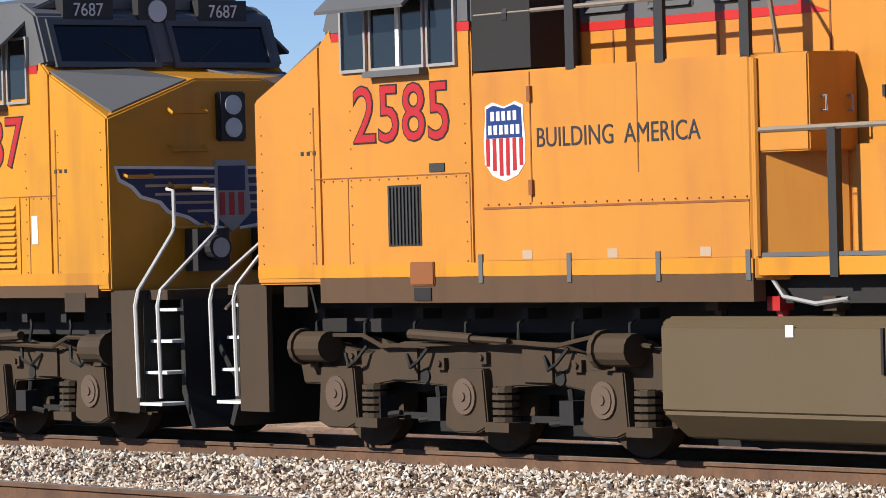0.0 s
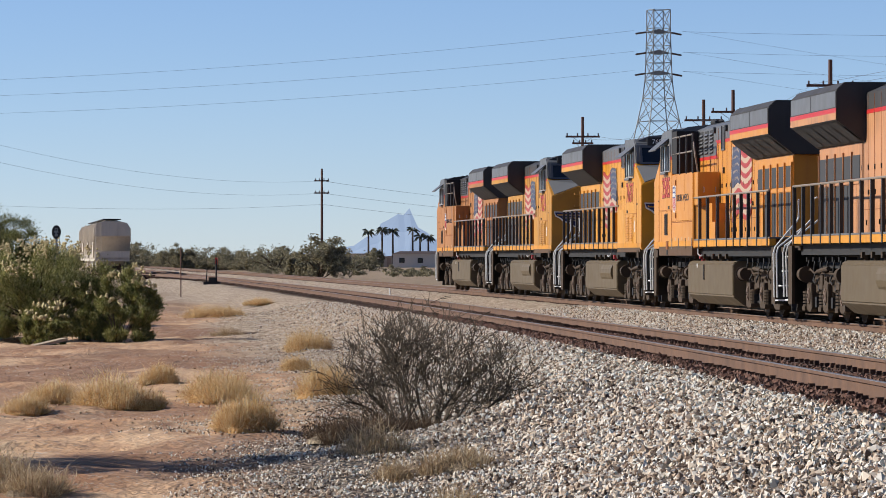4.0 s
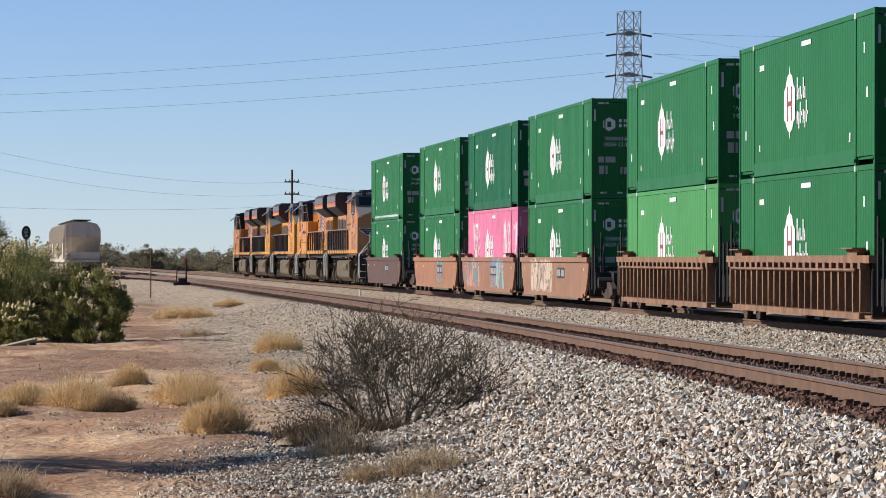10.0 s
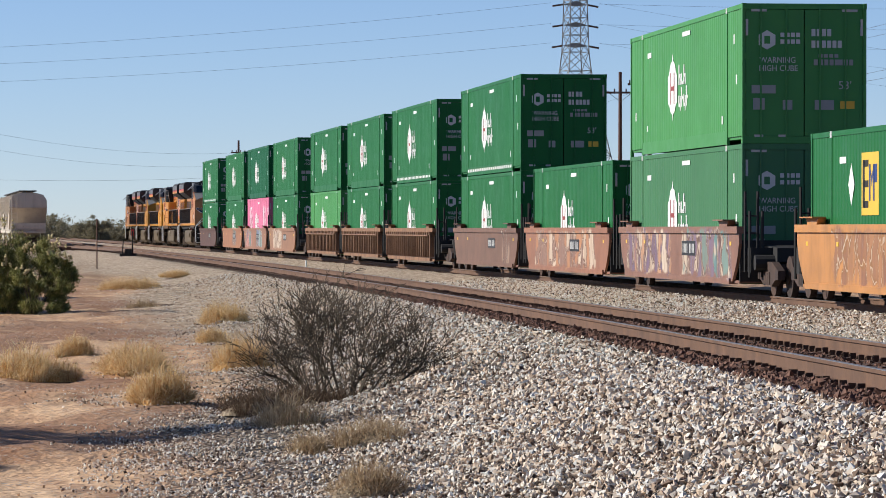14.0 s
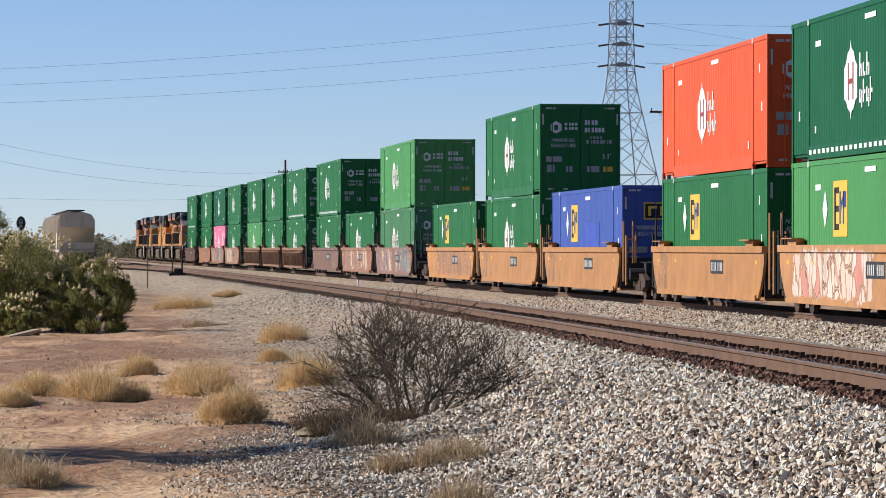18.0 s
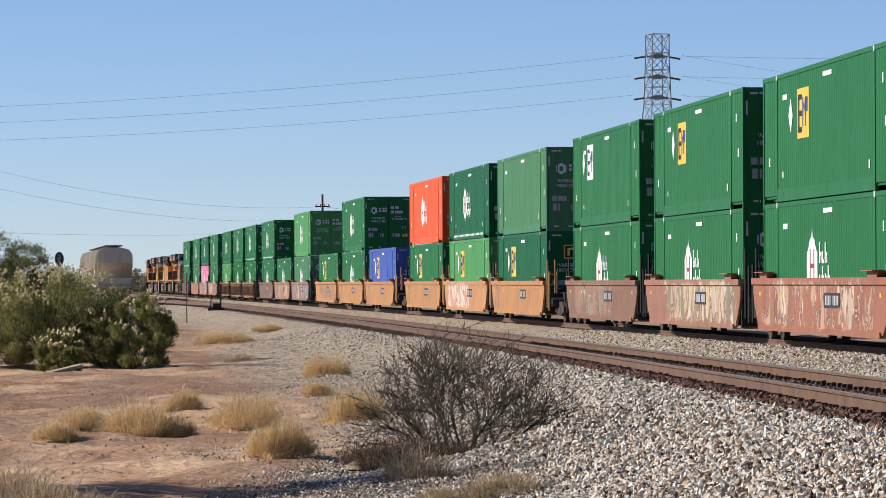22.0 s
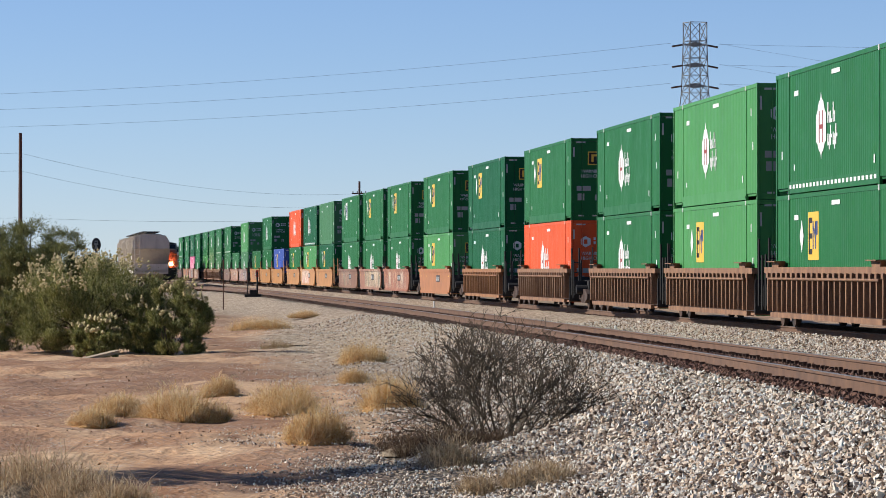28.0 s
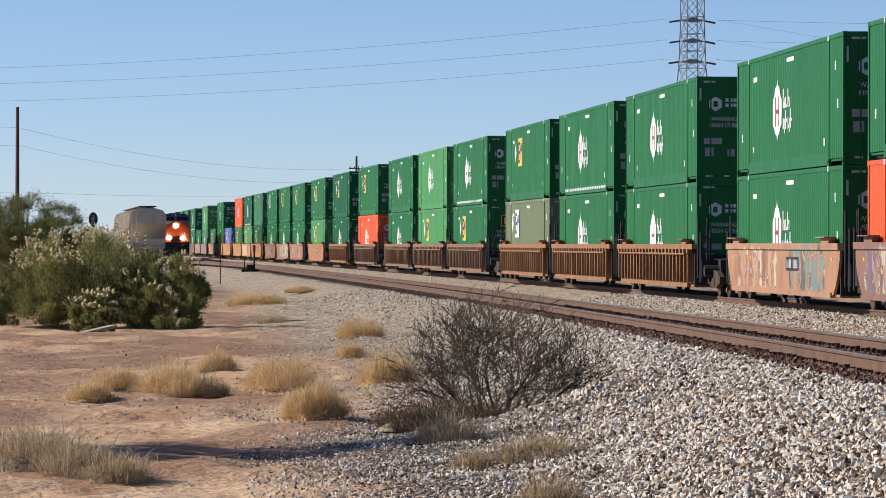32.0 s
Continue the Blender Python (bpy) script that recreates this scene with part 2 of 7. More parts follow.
GREENS = {
    "dark": painted("container_green_deep", srgb(24, 98, 58), 0.45, 0.28, (0.02, 0.07, 0.04, 1), gloss=0.10),
    "mid": painted("container_green", srgb(42, 114, 62), 0.45, 0.30, (0.03, 0.09, 0.05, 1), gloss=0.10),
    "faded": painted("container_green_faded", srgb(80, 132, 92), 0.55, 0.32, (0.05, 0.10, 0.07, 1), gloss=0.10),
    "light": painted("container_green_light", srgb(84, 154, 88), 0.45, 0.28, (0.06, 0.13, 0.07, 1), gloss=0.10),
    "red": painted("container_orange_red", srgb(236, 98, 52), 0.45, 0.28, (0.20, 0.06, 0.03, 1), gloss=0.10),
    "blue": painted("container_blue", srgb(76, 100, 176), 0.5, 0.12, (0.08, 0.1, 0.2, 1), gloss=0.10),
    "grey": painted("container_grey", srgb(128, 138, 106), 0.5, 0.2, (0.12, 0.11, 0.09, 1), gloss=0.10),
}
WORDS = {"dark": "deep green", "mid": "green", "faded": "faded green", "light": "light green", "red": "orange-red", "pink": "pink", "blue": "blue", "grey": "grey-green"}
GREENS["pink"] = graffiti_paint("container_pink_sprayed", srgb(236, 122, 160), [(-5.6, -3.6, (srgb(244, 226, 232), srgb(240, 214, 220), srgb(236, 122, 160))), (-7.9, -6.6, (srgb(236, 122, 160), srgb(240, 220, 228))), (4.0, 6.4, (srgb(236, 122, 160), srgb(244, 222, 230)))], 31, 0.9, 2.5)
LOGOYEL = plain("logo_yellow", srgb(240, 196, 60), 0.5)


# ---- mesh building ----
class B:
    """Collects the faces of one part."""

    def __init__(self):
        self.v, self.f, self.sm = [], [], False

    def add(self, vs, fs):
        o = len(self.v)
        self.v += [tuple(p) for p in vs]
        self.f += [tuple(i + o for i in f) for f in fs]
        return self

    def box(self, x0, x1, y0, y1, z0, z1):
        return self.add([(x0, y0, z0), (x1, y0, z0), (x1, y1, z0), (x0, y1, z0), (x0, y0, z1), (x1, y0, z1), (x1, y1, z1), (x0, y1, z1)],
                        [(0, 3, 2, 1), (4, 5, 6, 7), (0, 1, 5, 4), (1, 2, 6, 5), (2, 3, 7, 6), (3, 0, 4, 7)])

    def prism(self, prof, a, b, axis="y"):
        """A polygon of (u, w) drawn out from a to b along the axis."""
        if sum((prof[i][0] * prof[(i + 1) % len(prof)][1] - prof[(i + 1) % len(prof)][0] * prof[i][1]) for i in range(len(prof))) < 0:
            prof = prof[::-1]
        put = {"y": lambda u, w, d: (u, d, w), "x": lambda u, w, d: (d, u, w), "z": lambda u, w, d: (u, w, d)}[axis]
        k = len(prof)
        vs = [put(u, w, a) for u, w in prof] + [put(u, w, b) for u, w in prof]
        flip = (axis == "y") != (b < a)
        fs = [tuple(range(k))[::-1], tuple(range(k, 2 * k))] + [(i, (i + 1) % k, k + (i + 1) % k, k + i) for i in range(k)]
        if flip:
            fs = [f[::-1] for f in fs]
        return self.add(vs, fs)

    def cyl(self, p, q, r, n=10, r2=None):
        p, q = Vector(p), Vector(q)
        d = (q - p).normalized()
        u = d.orthogonal().normalized()
        w = d.cross(u)
        r2 = r if r2 is None else r2
        vs = [p + r * (math.cos(a) * u + math.sin(a) * w) for a in (2 * math.pi * i / n for i in range(n))]
        vs += [q + r2 * (math.cos(a) * u + math.sin(a) * w) for a in (2 * math.pi * i / n for i in range(n))]
        return self.add(vs, [tuple(range(n))[::-1], tuple(range(n, 2 * n))] + [(i, (i + 1) % n, n + (i + 1) % n, n + i) for i in range(n)])

    def tube(self, pts, r, n=6):
        pts = [Vector(p) for p in pts]
        o, k = len(self.v), len(pts)
        for i, p in enumerate(pts):
            d = (pts[min(i + 1, k - 1)] - pts[max(i - 1, 0)]).normalized()
            u = d.cross(Vector((0.31, 0.17, 0.93))).normalized()
            w = d.cross(u)
            self.v += [tuple(p + r * (math.cos(a) * u + math.sin(a) * w)) for a in (2 * math.pi * j / n for j in range(n))]
        for i in range(k - 1):
            for j in range(n):
                a, c = o + i * n + j, o + i * n + (j + 1) % n
                self.f.append((a, c, c + n, a + n))
        self.f += [tuple(range(o, o + n))[::-1], tuple(range(o + (k - 1) * n, o + k * n))]
        return self

    def mirror_y(self):
        o = len(self.v)
        self.v += [(x, -y, z) for x, y, z in self.v]
        self.f += [tuple(i + o for i in f)[::-1] for f in self.f]
        return self

    def mesh(self, name, mat, bevel=0.0, smooth=False):
        me = bpy.data.meshes.new(name)
        me.from_pydata(self.v, [], self.f)
        if bevel:
            bm = bmesh.new()
            bm.from_mesh(me)
            bmesh.ops.remove_doubles(bm, verts=bm.verts, dist=0.0005)
            bmesh.ops.bevel(bm, geom=[e for e in bm.edges if e.is_manifold and e.calc_face_angle(0) > 0.3], offset=bevel, segments=2, affect="EDGES", clamp_overlap=True)
            bm.to_mesh(me)
            bm.free()
        if mat:
            me.materials.append(mat)
        if smooth:
            me.shade_smooth()
            me.set_sharp_from_angle(angle=radians(40))
        return me


def part(name, b, mat, parent=None, label="", bevel=0.0, smooth=False, at_=None):
    me = b if isinstance(b, bpy.types.Mesh) else b.mesh(name, mat, bevel, smooth)
    ob = new(name, me)
    if parent:
        ob.parent = parent
    if at_ is not None:
        ob.matrix_basis = at_
    if label:
        tagged(ob, label)
    return ob


def words(name, text, size, mat, parent, m, squeeze=1.0, label="", extrude=0.004, bold=0.0):
    cu = bpy.data.curves.new(name, "FONT")
    cu.body, cu.size, cu.extrude, cu.align_x, cu.align_y = text, size, extrude, "CENTER", "CENTER"
    cu.resolution_u, cu.offset = 3, bold
    tmp = bpy.data.objects.new(name, cu)
    scene.collection.objects.link(tmp)
    bpy.context.view_layer.update()
    me = bpy.data.meshes.new_from_object(tmp.evaluated_get(bpy.context.evaluated_depsgraph_get()))
    bpy.data.objects.remove(tmp)
    me.transform(Matrix.Diagonal((squeeze, 1, 1, 1)))
    me.materials.clear()
    me.materials.append(mat)
    return part(name, me, None, parent, label, at_=m)


def empty(name, label, category, group="", kind=""):
    e = new(name)
    e.empty_display_size = 0.5
    return tagged(e, label, category, group, kind)


# ---- ground and tracks ----
def mound(x, y):
    rut = 0.085 * abs(math.sin(0.55 * (y - 0.22 * (x + 6) ** 2) + 0.6 * noise.noise((x * 0.3, y * 0.2, 0.4)))) ** 4 * max(0.0, min(1.0, (-2.0 - x) / 3))
    return 0.10 * noise.noise((x * 0.35, y * 0.35, 3.1)) + 0.10 * noise.noise((x * 1.1, y * 0.9, 7.7)) + 0.05 * noise.noise((x * 2.7, y * 2.1, 1.2)) + rut


GRID = LINE[0][::5]
NEARX, NEARY, _ = at(GRID, NEAR_OFF)
SPREAD = drift(GRID, FAR_OFF) - drift(GRID, NEAR_OFF) + 6.345
RISE_N, RISE_F = rise(GRID, NEAR_OFF), rise(GRID, FAR_OFF)


def near_d(x, y):
    """How far a point lies to the left of the near track's centre; the far track is always at -6.345."""
    d = (float(np.interp(y, NEARY, NEARX)) - x) * 0.999
    if d >= 0:
        return d
    gap = float(np.interp(y, NEARY, SPREAD))
    return d * 6.345 / gap if d > -gap else d + gap - 6.345


PROFILE_D = [-400, -15.5, -12.5, -11.5, -8.6, -8.2, -5.7, -5.4, -4.6, -4.2, -3.6, -2.4, 0, 2.0, 2.5, 4.0, 6.5, 9, 400]
PROFILE_Z = [-0.9, -0.9, -0.75, -0.55, -0.24, -0.24, -0.22, -0.155, -0.16, -0.22, -0.30, -0.24, -0.24, -0.24, -0.28, -0.62, -0.78, -0.85, -0.9]


def ground_z(x, y):
    d = near_d(x, y)
    z = float(np.interp(d, PROFILE_D, PROFILE_Z))
    k = min(1.0, max(0.0, (d - 2.0) / 3.0)) if d > 0 else min(1.0, max(0.0, (-d - 9) / 4.0))
    if abs(x) < 120 and -60 < y < 500:
        z += k * mound(x, y)
    if y < 140:
        a, b = float(np.interp(y, NEARY, RISE_N)), float(np.interp(y, NEARY, RISE_F))
        z += (a + (b - a) * min(1.0, max(0.0, -d / 6.345))) * float(np.interp(d, [-20, -12, 2.2, 5.0], [0, 1, 1, 0]))
    if 40 < y < 56 and -3 < x < 6:
        z += 0.17 * math.exp(-((x - 2.0) / 0.9) ** 2 - ((y - 47.4) / 1.7) ** 2) - 0.20 * math.exp(-((x - 0.7) / 1.0) ** 2 - ((y - 49.5) / 1.5) ** 2)
    return z, d


def make_ground():
    def axis(marks):
        out = []
        for (a, b, step) in marks:
            out += list(np.arange(a, b, step))
        return out + [marks[-1][1]]
    xs = axis([(-4000, -600, 850), (-600, -100, 100), (-100, -40, 6), (-40, -16, 1.0), (-16, 24, 0.4), (24, 40, 2), (40, 100, 10), (100, 600, 100), (600, 4000, 850)])
    ys = axis([(-900, -60, 140), (-60, 10, 2), (10, 70, 0.5), (70, 160, 1.0), (160, 420, 4), (420, 1000, 20), (1000, 4500, 500)])
    vs, att, crib = [], [], []
    for y in ys:
        for x in xs:
            z, d = ground_z(x, y)
            vs.append((x, y, z))
            crib.append(1.0 if abs(d) < 1.45 or -7.8 < d < -5.6 else 0.0)
            edge = 6.0 + 2.2 * noise.noise((x * 0.12, y * 0.06, 0.5)) + 0.7 * noise.noise((x * 0.9, y * 0.5, 2.5)) + max(0.0, (30 - y)) * 0.4
            att.append(min(1.0, max(0.0, (edge - d) / 1.6 + 0.5)) if d > 0 else min(1.0, max(0.0, (13.0 + d) / 1.5)))
    w = len(xs)
    fs = [(j * w + i, j * w + i + 1, (j + 1) * w + i + 1, (j + 1) * w + i) for j in range(len(ys) - 1) for i in range(w - 1)]
    me = bpy.data.meshes.new("ground")
    me.from_pydata(vs, [], fs)
    a = me.attributes.new("ballast", "FLOAT", "POINT")
    a.data.foreach_set("value", att)
    a = me.attributes.new("crib", "FLOAT", "POINT")
    a.data.foreach_set("value", crib)
    me.shade_smooth()
    m = Mat("desert_ground", 0.95)
    st = m.cells(0.065)
    stone = m.ramp(m.math("ADD", m.math("MULTIPLY", st, 0.7), m.math("MULTIPLY", m.noise(0.03, 3), 0.3)),
                   (0.15, srgb(48, 40, 34)), (0.5, srgb(110, 96, 80)), (0.8, srgb(190, 174, 152)))
    dirt = m.mix(m.mask(m.noise(1.3, 7, (1, 0.3, 1)), 0.35, 0.65), srgb(208, 159, 114), srgb(239, 201, 158))
    dirt = m.mix(m.math("MULTIPLY", m.mask(m.noise(3.2, 5, (0.7, 0.5, 1)), 0.44, 0.58), 0.8), dirt, srgb(134, 92, 64))
    dirt = m.mix(m.mask(m.noise(0.6, 7, (1, 0.3, 1)), 0.48, 0.66), dirt, srgb(158, 112, 76))
    dirt = m.mix(m.math("MULTIPLY", m.mask(m.noise(0.22, 6), 0.5, 0.7), 0.7), dirt, srgb(178, 138, 102))
    peb = m.mask(m.noise(0.06, 3), 0.58, 0.64)
    dirt = m.mix(m.math("MULTIPLY", peb, m.mask(m.noise(2.2, 4), 0.4, 0.65)), dirt, srgb(202, 192, 178))
    drk = m.mask(m.noise(0.05, 3, (1, 0.6, 1)), 0.62, 0.68)
    dirt = m.mix(m.math("MULTIPLY", drk, 0.6), dirt, srgb(92, 70, 56))
    stone = m.mix(m.math("MULTIPLY", m.mask(m.noise(1.2, 5, (1, 0.15, 1)), 0.42, 0.68), 0.65), stone, srgb(140, 118, 98))
    lump = m.mix(m.mask(m.noise(0.16, 5, (1, 0.5, 1)), 0.35, 0.68), srgb(160, 134, 108), srgb(250, 228, 198))
    stone = m.mix(m.math("ADD", m.mask(m.axis(1), 55, 105), m.mask(m.axis(1), 22, 8)), stone, lump)
    stone = m.mix(m.attr("crib"), stone, m.mix(m.noise(0.08, 4), srgb(84, 64, 52), srgb(52, 40, 34)))
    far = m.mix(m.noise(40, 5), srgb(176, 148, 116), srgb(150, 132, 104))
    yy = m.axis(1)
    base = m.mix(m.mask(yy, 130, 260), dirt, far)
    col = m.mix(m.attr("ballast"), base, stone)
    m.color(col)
    m.bump(m.math("ADD", m.math("MULTIPLY", m.cells(0.065, "Distance"), m.math("ADD", m.math("MULTIPLY", m.attr("ballast"), -1.6), -0.1)), m.math("ADD", m.noise(0.15, 6), m.math("MULTIPLY", m.noise(0.8, 5), 2.0))), 0.07, 0.9)
    me.materials.append(m.m)
    tagged(new("ground", me), "sandy desert ground with grey crushed-stone ballast", "ground", kind="structure")


def sweep(prof, off, s0, s1, step, shift=0.0):
    """Draws the polygon (across, up) along a track's line."""
    prof = [(u + shift, w) for u, w in prof]
    b = B()
    k = len(prof)
    ss = np.arange(s0, s1 + step, step)
    for s in ss:
        for u, w in prof:
            x, y, th = at(s, off)
            b.v.append((float(x) + u * math.cos(th), float(y) - u * math.sin(th), w + float(rise(s, off))))
    for i in range(len(ss) - 1):
        for j in range(k):
            a, c = i * k + j, i * k + (j + 1) % k
            b.f.append((a, c, c + k, a + k))
    return b


def rail(off, shift, s0, s1, group):
    e = empty("rail", "rust-brown steel rail with a polished head", "rail", group, "structure")
    web = [(-0.07, -0.18), (-0.07, -0.165), (-0.012, -0.145), (-0.012, -0.045), (-0.034, -0.035), (-0.034, -0.004), (0.034, -0.004), (0.034, -0.035), (0.012, -0.045), (0.012, -0.145), (0.07, -0.165), (0.07, -0.18)]
    part("rail_web", sweep(web, off, s0, s1, 2.5, shift), RAILSIDE, e)
    part("rail_head", sweep([(-0.030, -0.004), (-0.026, 0.0), (0.026, 0.0), (0.030, -0.004)], off, s0, s1, 2.5, shift), RAILHEAD, e, "polished running surface")
    return e


make_ground()
for off_, grp in ((FAR_OFF, "rails of the far track"), (NEAR_OFF, "rails of the near track")):
    for gauge_ in (-0.754, 0.754):
        rail(off_, gauge_, -110, 1100, grp)

TIE = Mat("weathered_tie_wood", 0.9)
TIE.color(TIE.mix(TIE.rand(), TIE.mix(TIE.noise(0.2, 6, (1, 8, 8)), srgb(88, 64, 48), srgb(118, 90, 68)), srgb(70, 50, 38)))
TIE.bump(TIE.noise(0.05, 5, (1, 8, 8)), 0.01, 0.6)
TIE = TIE.m


def ties():
    b = B().box(-1.3, 1.3, -0.115, 0.115, -0.36, -0.185)
    for x in (-0.754, 0.754):
        b.box(x - 0.19, x + 0.19, -0.1, 0.1, -0.186, -0.172)
        for dx in (-0.13, 0.13):
            for dy in (-0.06, 0.06):
                b.box(x + dx - 0.016, x + dx + 0.016, dy - 0.016, dy + 0.016, -0.172, -0.135)
            b.box(x + dx - 0.03, x + dx + 0.03, -0.12, -0.1, -0.2, -0.12)
    me = b.mesh("tie", TIE)
    rest = B()
    for off_, grp in ((NEAR_OFF, "near"), (FAR_OFF, "far")):
        road = empty("tie_row", "row of dark creosoted wooden ties under the %s track" % grp, "railway ties", kind="structure")
        for k in range(-150, 1500):
            s = k * 0.5 + random.uniform(-0.04, 0.04)
            x, y, th = at(s, off_)
            m = pose(float(x), float(y), float(rise(s, off_)) + random.uniform(-0.015, 0.008), 0, 0, -math.degrees(th) + random.uniform(-1.2, 1.2))
            if -40 <= k < 110 and grp == "near" or -20 <= k < 110 and grp == "far":
                part("tie", me, None, road, at_=m)
            else:
                box = B().box(-1.3, 1.3, -0.115, 0.115, -0.36, -0.185)
                for xx in (-0.754, 0.754):
                    box.box(xx - 0.19, xx + 0.19, -0.1, 0.1, -0.186, -0.150)
                rest.add([m @ Vector(p) for p in box.v], box.f)
    tagged(part("tie_rows_far_off", rest, TIE), "dark wooden ties of both tracks running into the distance", "railway ties", kind="stuff")


# ---- containers ----
CL, CW, CH = 16.15, 2.59, 2.896
HOLD = {}
WINGBLUE0 = plain("lettering_blue", srgb(40, 66, 130), 0.5)
EMBLEMRED = plain("emblem_red", srgb(150, 58, 54), 0.6)


def logo_tower(c, y, x, z):
    """A tall stepped white badge with a red mark and two rows of bars beside it; x, z its middle, on the side y."""
    sg = 1 if y > 0 else -1
    p = B()
    w, h = 0.68, 0.66
    prof = [(-w, -0.50 * h), (-w * 0.72, -0.58 * h), (-w * 0.45, -0.80 * h), (-w * 0.12, -0.9 * h), (0, -1.12 * h), (w * 0.12, -0.9 * h), (w * 0.45, -0.80 * h), (w * 0.72, -0.58 * h), (w, -0.50 * h), (w, 0.42 * h), (w * 0.72, 0.55 * h), (w * 0.45, 0.85 * h), (w * 0.12, 0.95 * h), (0, 1.2 * h), (-w * 0.12, 0.95 * h), (-w * 0.45, 0.85 * h), (-w * 0.72, 0.55 * h), (-w, 0.42 * h)]
    p.prism([(x + u, z + v) for u, v in prof], y, y + 0.006 * sg)
    part("logo", p, WHITE, c, "white tower-shaped emblem")
    r = B()
    for u in (-0.30, 0.19):
        r.box(x + u, x + u + 0.11, min(y, y + 0.010 * sg), max(y, y + 0.010 * sg), z - 0.36, z + 0.36)
    r.box(x - 0.19, x + 0.19, min(y, y + 0.010 * sg), max(y, y + 0.010 * sg), z - 0.05, z + 0.05)
    part("emblem_mark", r, EMBLEMRED, c, "dull red mark on the emblem")
    t = B()
    ya, yb = min(y, y + 0.006 * sg), max(y, y + 0.006 * sg)
    for row, zz in ((0, 0.05), (1, -0.45)):
        for k in range(3 + row):
            a = x - sg * (0.95 + 0.36 * k)
            hh = (0.46, 0.26, 0.44, 0.28)[(k + row) % 4]
            t.box(a - 0.055, a + 0.055, ya, yb, z + zz, z + zz + hh)
            b_ = a - sg * 0.2
            t.box(min(a, b_), max(a, b_), ya, yb, z + zz + (0.0 if (k + row) % 2 else 0.16), z + zz + (0.08 if (k + row) % 2 else 0.24))
            if k % 2 == 0:
                t.box(b_ - 0.045, b_ + 0.045, ya, yb, z + zz - (0.10 if row else 0.0), z + zz + 0.24)
    tagged(part("lettering", t, WHITE, c), kind="stuff")


def logo_square(c, y, x, z, mat):
    """A coloured panel with a dark angular mark and blue strokes; x, z its middle, on the side y."""
    sg = 1 if y > 0 else -1
    ya, yb, yc = min(y, y + 0.006 * sg), max(y, y + 0.006 * sg), y + 0.010 * sg
    part("logo", B().box(x - 0.76, x + 0.76, ya, yb, z - 0.55, z + 0.55), mat, c, "%s panel" % ("yellow" if mat is LOGOYEL else "white"))
    t = B()
    a = x + sg * 0.56
    t.box(a - 0.09, a + 0.09, min(y, yc), max(y, yc), z - 0.42, z + 0.42)
    for dz in (-0.42, -0.06, 0.30):
        t.box(min(a, a - sg * 0.42), max(a, a - sg * 0.42), min(y, yc), max(y, yc), z + dz, z + dz + 0.12)
    part("panel_mark", t, SOOT_SHADE, c, "black angular mark")
    t = B()
    for u in (0.02, -0.34):
        t.box(x + sg * u - 0.06, x + sg * u + 0.06, min(y, yc), max(y, yc), z - 0.30, z + 0.34)
    t.prism([(x + sg * 0.02, z + 0.34), (x - sg * 0.16, z - 0.05), (x - sg * 0.34, z + 0.34), (x - sg * 0.16, z + 0.12)], y, yc)
    t.box(min(x - sg * 0.34, x - sg * 0.62), max(x - sg * 0.34, x - sg * 0.62), min(y, yc), max(y, yc), z + 0.02, z + 0.34)
    part("panel_stroke", t, WINGBLUE0, c, "blue strokes")
    dm = B().prism([(x + sg * 1.7, z + 0.38), (x + sg * 1.7 + 0.28, z), (x + sg * 1.7, z - 0.38), (x + sg * 1.7 - 0.28, z)], y, y + 0.006 * sg)
    part("diamond_mark", dm, WHITE, c)


